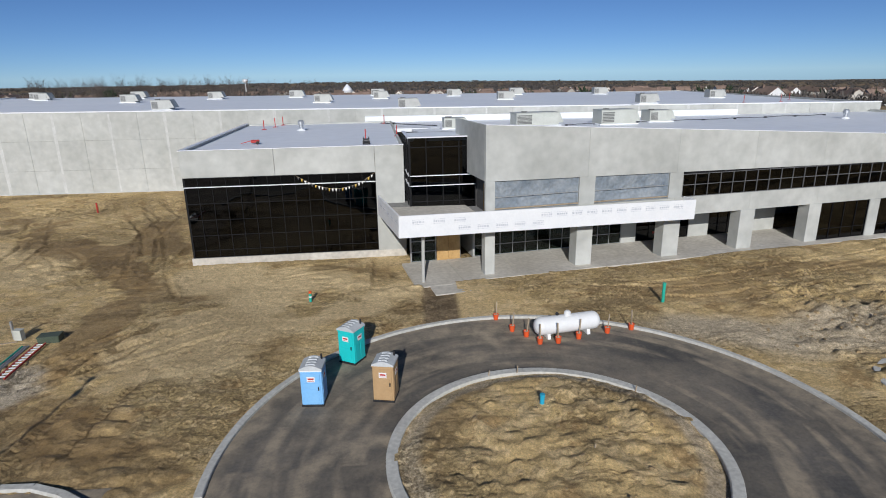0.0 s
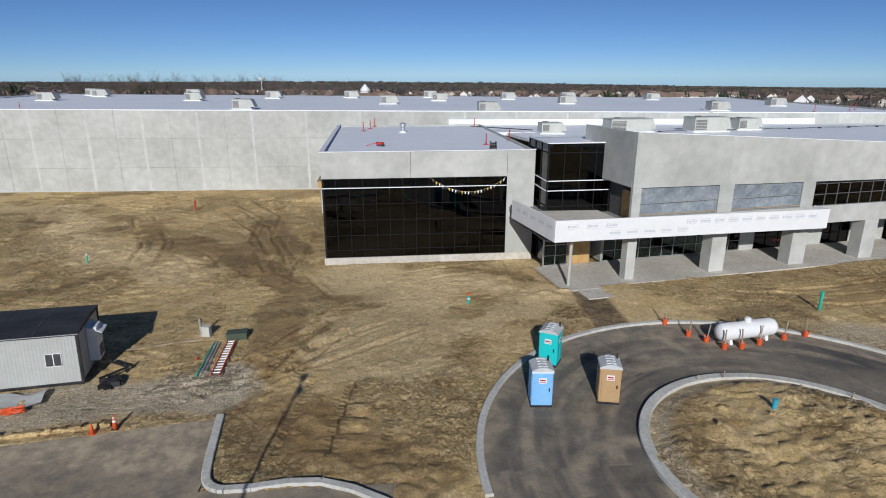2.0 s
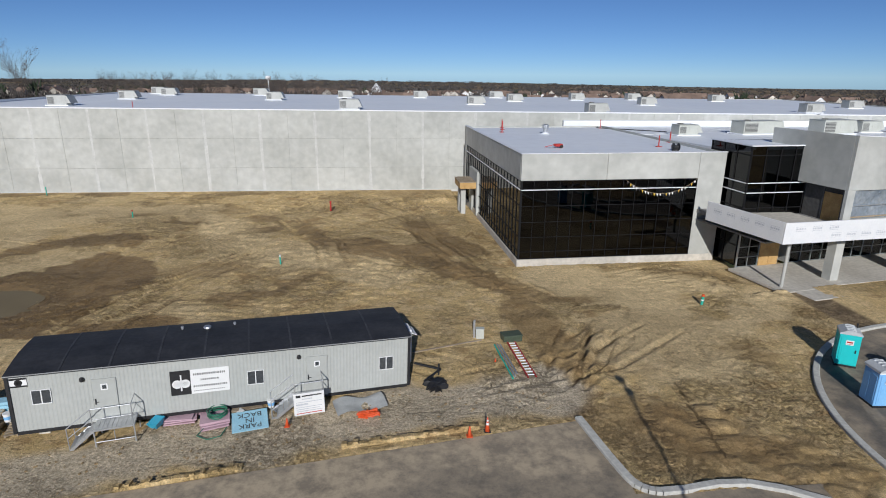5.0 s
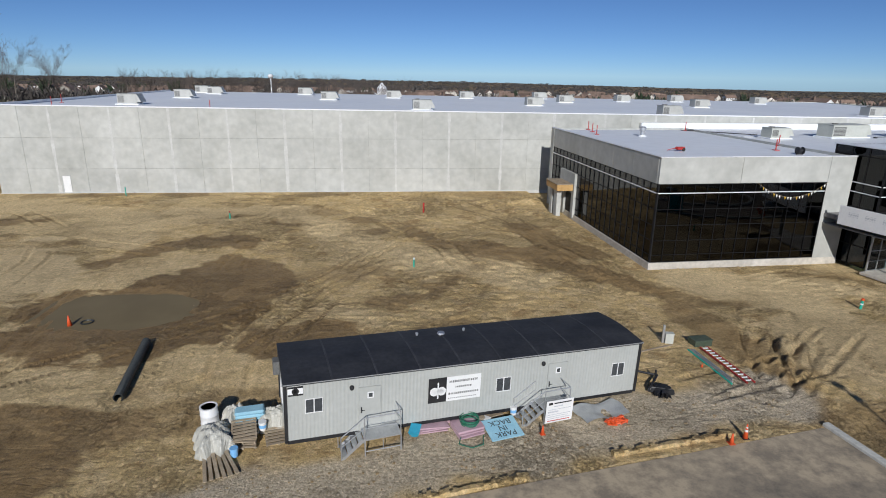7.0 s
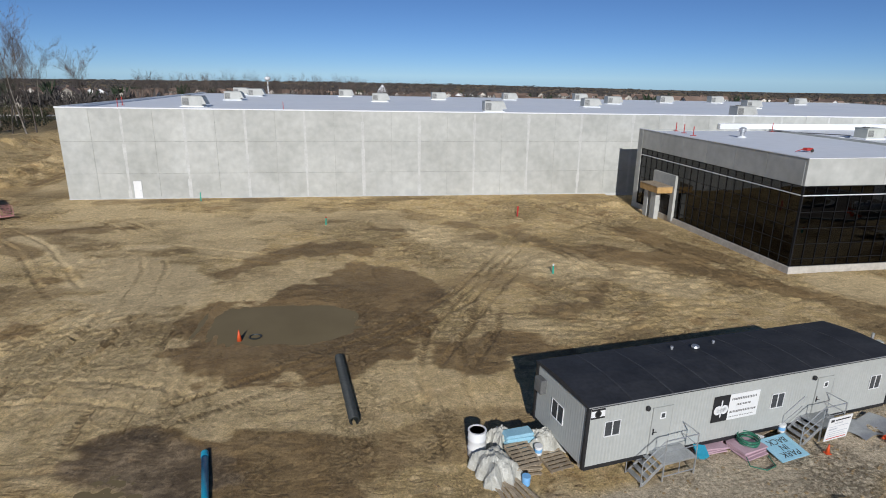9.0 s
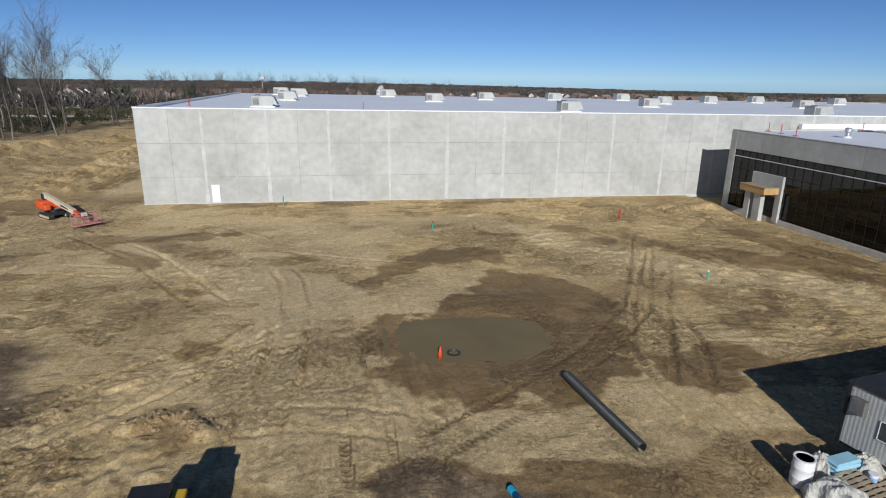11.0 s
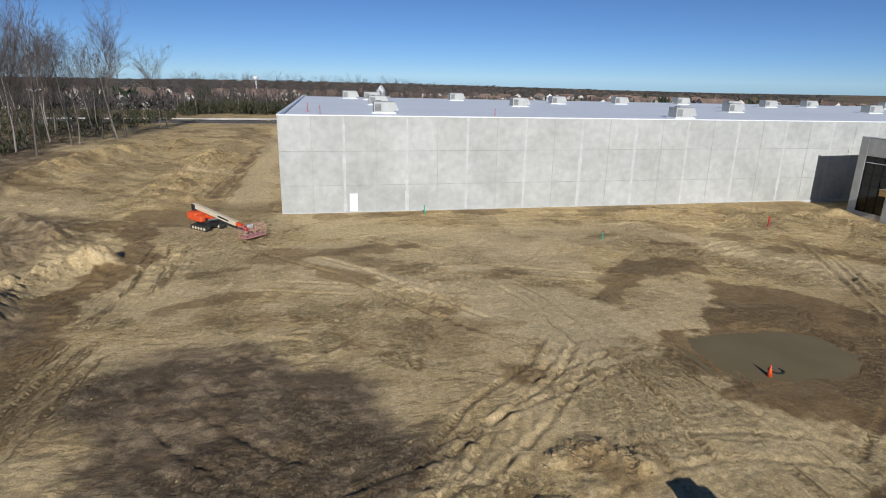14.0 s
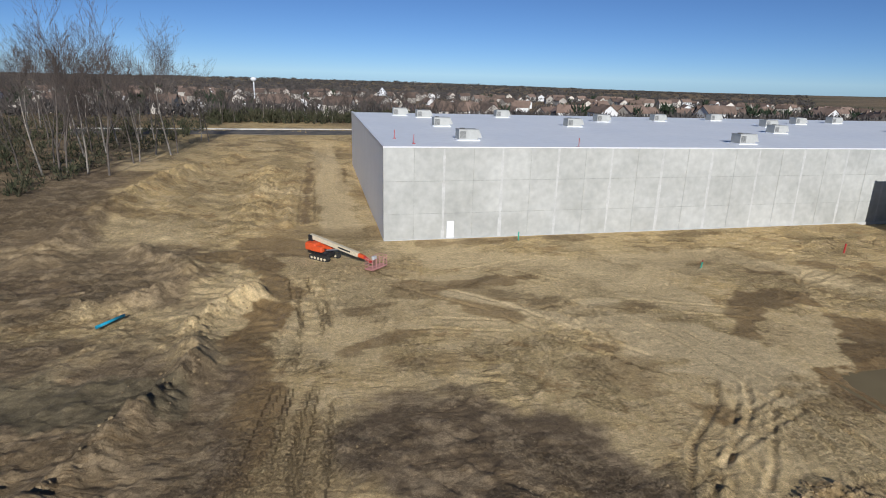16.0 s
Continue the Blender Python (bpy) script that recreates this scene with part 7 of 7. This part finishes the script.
part("weld_seam", Geo().lathe([(0.534, 2.55), (0.534, 2.6)], 28, "x", (0, 0, 0.72)), COPING, tank)
for i, (x, y) in enumerate(((4.7, 27.0), (5.35, 25.3), (6.0, 24.5), (6.55, 23.55), (7.55, 23.55), (8.8, 23.95), (10.6, 24.5), (12.1, 24.8))):
    rnd = random.Random(i)
    b = thing("marker_bucket", pose(x, y, 0.02, 0, 0, rnd.uniform(0, 90)), "orange bucket holding a timber stake by the tank", "bucket", "marker buckets")
    part("bucket", Geo().lathe([(0.13, 0), (0.17, 0.36), (0.15, 0.36), (0.12, 0.05)], 14), ORANGE, b)
    part("fill", Geo().lathe([(0.145, 0.26), (0.15, 0.30)], 14), SLAB, b)
    part("stake", Geo().box(-0.03, 0.03, -0.03, 0.03, 0.2, 1.15), TIMBER, b, m=pose(0, 0, 0, rnd.uniform(-5, 5), rnd.uniform(-6, 6), 0))

# ---------- boom lift ----------
lift = thing("boom_lift", pose(-91.05, 67.0, 0.0, 0, 0, -43.5) @ Matrix.Scale(0.94, 4), "orange crawler boom lift with its boom lowered", "boom lift")
for y in (-0.85, 0.85):
    g = Geo()
    ring = [(-1.2, 0.05), (-1.35, 0.3), (-1.2, 0.55), (1.2, 0.55), (1.35, 0.3), (1.2, 0.05)]
    vs = [(x, yy, z) for yy in (y - 0.22, y + 0.22) for x, z in ring]
    g.add(vs, [(i, (i + 1) % 6, 6 + (i + 1) % 6, 6 + i) for i in range(6)] + [tuple(range(6)), tuple(range(11, 5, -1))])
    tr = part("track", g, TYRE, lift, "muddy rubber crawler track", m=pose(0, 0, 0, 0, 0, 0))
    for k in range(5):
        part("roller", Geo().rod((-0.9 + k * 0.45, y - 0.25, 0.28), (-0.9 + k * 0.45, y + 0.25, 0.28), 0.15, seg=10), CREAM, tr)
part("chassis", Geo().box(-0.9, 0.9, -0.65, 0.65, 0.35, 0.75, 0.04), BLACK, lift)
part("turntable", Geo().lathe([(0.55, 0.75), (0.55, 0.9)], 18), BLACK, lift)
part("counterweight", Geo().box(-2.0, -0.5, -0.95, 0.95, 0.9, 1.75, 0.15), ORANGE, lift)
part("engine_hood", Geo().box(-1.4, 0.6, 0.35, 1.0, 0.9, 1.6, 0.1), ORANGE, lift)
part("control_hood", Geo().box(-1.2, 0.4, -1.0, -0.4, 0.9, 1.5, 0.1), ORANGE, lift)
part("boom_pivot", Geo().box(-2.1, -1.5, -0.25, 0.25, 1.6, 2.4, 0.06), BLACK, lift)


def beam(p, q, w, h):
    p, q = Vector(p), Vector(q)
    d = (q - p).normalized()
    s = Vector((-d.y, d.x, 0)).normalized() * w / 2
    u = d.cross(s.normalized()) * -h / 2
    ring = [-s - u, s - u, s + u, -s + u]
    return Geo().hexa([p + r for r in ring], [q + r for r in ring])


part("main_boom", beam((-1.9, 0, 2.25), (4.6, 0, 1.25), 0.38, 0.48), CREAM, lift, "cream main boom")
part("lettering_bar", beam((2.0, -0.197, 1.65), (3.6, -0.197, 1.405), 0.008, 0.16), BLACK, lift)
part("inner_boom", beam((4.55, 0, 1.25), (5.3, 0, 1.12), 0.28, 0.34), ORANGE, lift)
part("jib", beam((5.3, 0, 1.15), (6.2, 0, 0.75), 0.22, 0.26), RED, lift)
part("lift_cylinder", Geo().rod((0.2, 0, 0.95), (2.2, 0, 1.45), 0.09), STEEL, lift)
FADED = mat("faded_red_paint", (0.50, 0.22, 0.19), (0.58, 0.30, 0.26), 3, 0.6, fine_amount=0.15)
bk = part("basket", Geo().box(6.3, 7.3, -1.2, 1.2, 0.32, 0.40), FADED, lift, "faded red railed work basket")
for x in (6.32, 7.28):
    for k in range(5):
        y = -1.18 + k * 0.59
        part("rail_post", Geo().rod((x, y, 0.4), (x, y, 1.42), 0.025), FADED, bk)
for z in (0.75, 1.1, 1.42):
    part("rail", Geo().tube([(6.32, -1.18, z), (7.28, -1.18, z), (7.28, 1.18, z), (6.32, 1.18, z), (6.32, -1.18, z)], 0.025, 6), FADED, bk)
part("control_box", Geo().box(6.4, 6.7, -0.25, 0.25, 1.1, 1.45, 0.03), GREYPL, bk)

# ---------- loader at the edge of the yard ----------
loader = thing("skid_loader", pose(-67.75, 19.2, 0.0, 0, 0, 3), "dark loader with a yellow hatch on bare soil", "loader")
part("body", Geo().box(-1.0, 1.0, -1.6, 0.9, 0.45, 2.3, 0.08), BLACK, loader)
cab = part("cab", Geo().box(-0.42, 0.62, -0.6, 0.85, 2.3, 2.6, 0.03), BLACK, loader)
part("cab_roof", Geo().box(-0.45, 0.65, -0.7, 0.80, 2.6, 2.74, 0.03), BLACK, loader)
part("hatch", Geo().box(0.55, 1.0, 0.2, 0.86, 2.3, 2.42, 0.03), YELLOW, loader, "yellow engine hatch")
for x in (-0.95, 0.95):
    part("lift_arm", beam((x * 0.98, -1.5, 1.7), (x * 0.98, 1.9, 0.5), 0.16, 0.28), YELLOW, loader)
    for y in (-0.9, 0.6):
        w = part("wheel", Geo().rod((x * 0.8, y, 0.42), (x * 1.15, y, 0.42), 0.42, seg=18), TYRE, loader)
        part("rim", Geo().rod((x * 1.155, y, 0.42), (x * 1.17, y, 0.42), 0.22, seg=12), YELLOW, w)
part("bucket", Geo().hexa([(-1.05, 1.6, 0.06), (1.05, 1.6, 0.06), (1.05, 2.3, 0.06), (-1.05, 2.3, 0.06)], [(-1.05, 1.55, 0.7), (1.05, 1.55, 0.7), (1.05, 1.75, 0.7), (-1.05, 1.75, 0.7)]), BLACK, loader)

# ---------- lamp post whose shade falls on the soil island ----------
lamp = thing("parking_lamp", pose(-18.55, -2.2, 0.0), "dark parking lot lamp post with two heads", "street lamp")
part("footing", Geo().lathe([(0.3, -0.1), (0.3, 0.6)], 16), SLAB, lamp)
part("pole", Geo().box(-0.06, 0.06, -0.06, 0.06, 0.6, 11.4), BLACK, lamp)
for s in (-1, 1):
    part("lamp_head", Geo().box(-0.18, 0.18, min(s * 0.35, s * 0.95), max(s * 0.35, s * 0.95), 11.35, 11.48, 0.03), BLACK, lamp)
part("arm", Geo().box(-0.04, 0.04, -0.4, 0.4, 11.37, 11.45), BLACK, lamp)

# ---------- clods and stones on the soil ----------
def clods():
    rnd = random.Random(5)
    xs, ys, ss = [], [], []

    def scatter(n, fx, fy, lo, hi):
        for _ in range(n):
            xs.append(fx())
            ys.append(fy())
            ss.append(lo + (hi - lo) * rnd.random() ** 3)

    def round_island():
        a, r = rnd.uniform(0, math.tau), 6.0 * math.sqrt(rnd.random())
        return RING[0] + r * math.cos(a), RING[1] + r * math.sin(a)

    for _ in range(160):
        x, y = round_island()
        xs.append(x), ys.append(y), ss.append(0.03 + 0.13 * rnd.random() ** 4)
    scatter(2200, lambda: rnd.uniform(-104, 22), lambda: rnd.uniform(19, 70), 0.03, 0.11)
    scatter(700, lambda: rnd.uniform(19, 34), lambda: rnd.uniform(20, 34), 0.04, 0.16)
    scatter(1300, lambda: rnd.uniform(-50, -20), lambda: rnd.uniform(14.5, 21.5), 0.03, 0.10)
    for pts, h, w in RIDGES:
        for _ in range(140):
            k = rnd.randrange(len(pts) - 1)
            t = rnd.random()
            xs.append(pts[k][0] + (pts[k + 1][0] - pts[k][0]) * t + rnd.gauss(0, w * 0.7))
            ys.append(pts[k][1] + (pts[k + 1][1] - pts[k][1]) * t + rnd.gauss(0, w * 0.7))
            ss.append(0.04 + 0.16 * rnd.random() ** 4)
    X, Y = np.array(xs), np.array(ys)
    Z = ground_height(X, Y)
    paved = in_asphalt(X, Y) | ((X > -18.5) & (Y > 40)) | ((X > -3) & (Y > 33 + X * 0.185))
    vs, fs = [], []
    for x, y, z, s, p in zip(X, Y, Z, ss, paved):
        if p:
            continue
        k = len(vs)
        ring = [(math.cos(a + rnd.uniform(-0.4, 0.4)) * s * rnd.uniform(0.6, 1.1), math.sin(a) * s * rnd.uniform(0.6, 1.1)) for a in (0, 1.25, 2.5, 3.77, 5.0)]
        vs += [(x + a, y + b, z - 0.05) for a, b in ring]
        vs += [(x + a * 0.7, y + b * 0.7, z + s * rnd.uniform(0.2, 0.55)) for a, b in ring]
        fs += [(k + i, k + (i + 1) % 5, k + 5 + (i + 1) % 5, k + 5 + i) for i in range(5)] + [tuple(k + 5 + i for i in range(5))]
    me = bpy.data.meshes.new("soil_clods")
    me.from_pydata(vs, [], fs)
    me.materials.append(mat("clod_soil", (0.27, 0.19, 0.095), (0.37, 0.27, 0.145), 0.4, 0.95, 0.02, fine_amount=0.25))
    tagged(new("soil_clods", me), "loose clods and stones scattered over the soil", "soil", kind="stuff")


clods()


# ---------- bare trees ----------
def bare_tree_meshes(seed, height, spread):
    rnd = random.Random(seed)
    trunk, crown = Geo(), Geo()

    def grow(p, d, length, r, level):
        q = p
        n = 3 if level < 2 else 2
        for k in range(n):
            dd = (d + Vector((rnd.gauss(0, 0.09), rnd.gauss(0, 0.09), 0.05 + rnd.gauss(0, 0.05)))).normalized()
            e = q + dd * length / n
            r2 = max(r * (1 - 0.22 * (k + 1)), 0.012)
            (trunk if level == 0 else crown).rod(q, e, max(r * (1 - 0.22 * k), 0.016), r2, seg=6 if level == 0 else (4 if level == 1 else 3), caps=False)
            q, d = e, dd
            if level < 4:
                kids = (3, 3, 3, 3)[level] if k or level else 1
                for _ in range(kids):
                    a = rnd.uniform(0, math.tau)
                    tilt = rnd.uniform(0.45, 1.05) * spread
                    side = d.orthogonal().normalized()
                    side.rotate(Matrix.Rotation(a, 3, d))
                    nd = (d * math.cos(tilt) + side * math.sin(tilt) + Vector((0, 0, 0.25))).normalized()
                    if level == 3 and rnd.random() < 0.70:
                        continue
                    grow(q, nd, length * rnd.uniform(0.38, 0.56), r2 * 0.55, level + 1)
        return q

    grow(Vector((0, 0, -0.3)), Vector((rnd.gauss(0, 0.05), rnd.gauss(0, 0.05), 1)), height * 0.66, height * 0.0095, 0)
    bark = (BARK, PALE_BARK)[seed % 2]
    return trunk.mesh("trunk", bark, True), crown.mesh("crown", TWIG)


KINDS = [bare_tree_meshes(s, 24, sp) for s, sp in ((1, 0.8), (2, 0.6), (3, 0.9), (4, 0.7), (6, 0.75))]


def plant(x, y, size, kind, label, group):
    z = float(ground_height(np.array([x]), np.array([y]))[0])
    t = thing("bare_tree", Matrix.LocRotScale((x, y, z), Euler((0, 0, (x * 7.3 + y) % 6.28)), (size, size, size)), label, "tree", group)
    part("trunk", KINDS[kind][0], None, t)
    part("crown", KINDS[kind][1], None, t)


rnd = random.Random(12)
edge = [(-124.6, 107.0, 0.86), (-134.4, 124.5, 0.85), (-130.4, 124.4, 0.92), (-121.3, 105.6, 0.95), (-121.1, 118.2, 0.82), (-120.5, 119.8, 0.78), (-119.9, 128.8, 0.80), (-117.2, 128.7, 0.98), (-116.5, 131.0, 0.90), (-113.6, 150.5, 0.76), (-115.3, 151.5, 0.68), (-137.0, 134.0, 0.9), (-126.8, 124.3, 0.88), (-126.9, 103.0, 0.95), (-128.2, 109.2, 0.9), (-131.8, 139.4, 0.85)]
for i, (x, y, s) in enumerate(edge):
    plant(x, y, s * 0.87, i % 5, "tall bare leafless tree at the edge of the wood", "edge trees")
for i in range(66):
    y = rnd.uniform(70, 215)
    x = -128 + (y - 100) * 0.10 - 2 - 62 * rnd.random() ** 1.3
    if y > 165 and x > -150:
        continue
    plant(x, y, rnd.uniform(0.5, 0.8), rnd.randrange(5), "bare leafless tree in the wood", "wood trees")
for i in range(84):
    plant(-124 + i * 1.15 + rnd.uniform(-1.2, 1.2), 206 + rnd.uniform(-6, 10), rnd.uniform(0.34, 0.47), rnd.randrange(5), "slender bare tree in the far hedgerow", "hedgerow trees")


def blades(name, centres, sizes, heights, count, material, label, seed, width=0.08, lift=0.0):
    """Brush, twigs and far crowns: many thin slivers gathered round each centre."""
    g = np.random.default_rng(seed)
    n = len(centres)
    C = np.repeat(np.asarray(centres, float), count, 0)
    S = np.repeat(np.asarray(sizes, float), count)
    H = np.repeat(np.asarray(heights, float), count)
    m = len(C)
    a = g.uniform(0, math.tau, m)
    r = S * np.sqrt(g.random(m)) * 0.8
    u = g.random(m)
    base = C + np.stack([r * np.cos(a) * (0.25 + u), r * np.sin(a) * (0.25 + u), H * (lift + (1 - lift) * u * 0.75)], -1)
    lean = np.stack([np.cos(a) * 0.45 + g.normal(0, 0.25, m), np.sin(a) * 0.45 + g.normal(0, 0.25, m), np.full(m, 1.0)], -1)
    lean /= np.linalg.norm(lean, axis=1)[:, None]
    tip = base + lean * (H * g.uniform(0.18, 0.42, m))[:, None]
    b = g.uniform(0, math.tau, m)
    side = np.stack([np.cos(b), np.sin(b), g.normal(0, 0.2, m)], -1) * (S * width * g.uniform(0.6, 1.4, m))[:, None]
    V = np.stack([base - side, base + side, tip], 1).reshape(-1, 3)
    F = np.arange(len(V)).reshape(-1, 3)
    me = bpy.data.meshes.new(name)
    me.vertices.add(len(V))
    me.vertices.foreach_set("co", V.ravel())
    me.loops.add(F.size)
    me.loops.foreach_set("vertex_index", F.ravel())
    me.polygons.add(len(F))
    me.polygons.foreach_set("loop_start", np.arange(0, F.size, 3))
    me.update(calc_edges=True)
    me.materials.append(material)
    return tagged(new(name, me), label, "woods", kind="stuff")


g = np.random.default_rng(3)
n = 900
y = g.uniform(62, 215, n)
x = -126 + (y - 100) * 0.10 - 60 * g.random(n) ** 1.3
blades("undergrowth", np.stack([x, y, ground_height(x, y)], -1), g.uniform(0.8, 1.8, n), g.uniform(0.8, 2.6, n), 26, UNDER, "green and brown brush under the bare trees", 4, 0.10)
n = 420
x, y = g.uniform(-122, -35, n), g.uniform(200, 212, n)
blades("hedgerow_brush", np.stack([x, y, ground_height(x, y)], -1), g.uniform(0.9, 1.8, n), g.uniform(2.0, 5.0, n), 30, UNDER, "dense green and brown brush along the far hedgerow", 5, 0.12)
n = 3800
y = 225 + 1500 * g.random(n) ** 1.7
x = -260 + g.uniform(-0.75, 1.0, n) * (y * 0.95 + 120) + y * 0.12 + 200
blades("far_woods", np.stack([x, y, ground_height(x, y)], -1), g.uniform(3.0, 6.0, n), g.uniform(3.5, 7.5, n), 34, FAR_WOOD, "brown-grey bare woods spreading to the horizon", 6, 0.09)
n = 4200
y = g.uniform(900, 4100, n)
x = g.uniform(-1, 1, n) * y * 0.95
blades("far_ridge_woods", np.stack([x, y, ground_height(x, y)], -1), g.uniform(14, 26, n), g.uniform(8, 14, n), 30, FAR_WOOD, "dark line of woods along the horizon", 7, 0.16)
n = 130
y = 260 + 900 * g.random(n) ** 1.5
x = g.uniform(-0.8, 1.0, n) * y
blades("far_evergreens", np.stack([x, y, ground_height(x, y)], -1), g.uniform(2.2, 4.0, n), g.uniform(7, 13, n), 60, EVERGREEN, "scattered dark evergreens among the far houses", 8, 0.22)

# far road with a pale kerb, across the end of the site
single("far_road", Geo().box(-150, -60, 166, 178, 1.6, 2.36), bpy.data.materials["dusty_asphalt"], pose(0, 0, 0, 0, 0, 0), "dark asphalt road beyond the site", "road", kind="structure")
single("far_kerb", Geo().box(-150, -60, 179.2, 179.9, 1.6, 2.62), CURB, pose(0, 0, 0), "pale kerb of the road beyond the site", "kerb", kind="structure")

# ---------- far houses ----------


def house(m, wall_mat, label, w=13.0, d=9.0, h=5.2, roof_h=3.4):
    t = thing("house", m, label, "house", "far houses")
    body = part("wall", Geo().hexa([(-w / 2, -d / 2, -2), (w / 2, -d / 2, -2), (w / 2, d / 2, -2), (-w / 2, d / 2, -2)], [(-w / 2, -d / 2, h), (w / 2, -d / 2, h), (w / 2, d / 2, h), (-w / 2, d / 2, h)]).add([(-w / 2, -d / 2, h), (-w / 2, d / 2, h), (-w / 2, 0, h + roof_h), (w / 2, -d / 2, h), (w / 2, d / 2, h), (w / 2, 0, h + roof_h)], [(0, 1, 2), (3, 5, 4)]), wall_mat, t)
    o = 0.5
    g = Geo()
    for s in (-1, 1):
        g.hexa([(-w / 2 - o, s * (d / 2 + o), h - 0.3), (w / 2 + o, s * (d / 2 + o), h - 0.3), (w / 2 + o, 0, h + roof_h), (-w / 2 - o, 0, h + roof_h)], [(-w / 2 - o, s * (d / 2 + o), h), (w / 2 + o, s * (d / 2 + o), h), (w / 2 + o, 0, h + roof_h + 0.3), (-w / 2 - o, 0, h + roof_h + 0.3)])
    part("roof", g, HOUSE_ROOF, t)
    for x in (-4.2, -1.4, 1.6, 4.4):
        for z in (0.8, 3.3):
            part("window", Geo().box(x - 0.5, x + 0.5, -d / 2 - 0.05, -d / 2 + 0.02, z, z + 1.3), WINDOW_FAR, t)
    part("chimney", Geo().box(w * 0.2, w * 0.2 + 0.9, 0.6, 1.5, h + roof_h * 0.5, h + roof_h + 1.0), HOUSE_ROOF, t)
    return t


base_a = house(pose(-104, 330, -6.0, 0, 0, 70), WHITE, "white gabled house behind the hedgerow")
base_b = house(pose(-60, 262, -3.5, 0, 0, 20), HOUSE_WALL, "tan sided house with a brown shingle roof")
rnd = random.Random(8)
for x, y, r in ((-140, 335, 60), (-82, 340, 80), (-122, 352, 75), (-168, 345, 50), (-70, 372, 70), (-98, 380, 65)):
    copy_thing(base_a, pose(x, y, float(ground_height(np.array([x]), np.array([y]))[0]), 0, 0, r))
for i in range(330):
    y = 270 + 900 * rnd.random() ** 1.2
    x = -20 + rnd.uniform(-0.8, 1.0) * (y * 0.9 + 40)
    m = pose(x, y, float(ground_height(np.array([x]), np.array([y]))[0]) + 0.5, 0, 0, rnd.choice((0, 20, 75, 90, 110, 160)) + rnd.uniform(-8, 8))
    copy_thing(base_a if i % 4 == 0 else base_b, m)
water_tower = thing("water_tower", pose(-131.9, 529.6, -13.0), "pale blue water tower on the horizon", "water tower")
part("bulb", Geo().lathe([(0.6, 21.6), (2.0, 22.4), (2.6, 23.6), (2.1, 24.8), (0.6, 25.3)], 18), COPING, water_tower, smooth=True)
part("stem", Geo().lathe([(1.0, 0), (0.5, 4), (0.5, 22.0)], 12), COPING, water_tower)
dome = thing("domed_hall", pose(-37.6, 440.0, -9.0), "white hall with a peaked dome among the far woods", "hall")
part("drum", Geo().lathe([(3.6, 0), (3.6, 11.5)], 16), WHITE, dome)
part("dome_roof", Geo().lathe([(3.9, 11.5), (3.2, 13.6), (1.6, 15.4), (0.3, 17.0)], 16), COPING, dome, smooth=True)
part("porch", Geo().box(-6.5, 6.5, -3, 3, 0, 9.5), WHITE, dome)
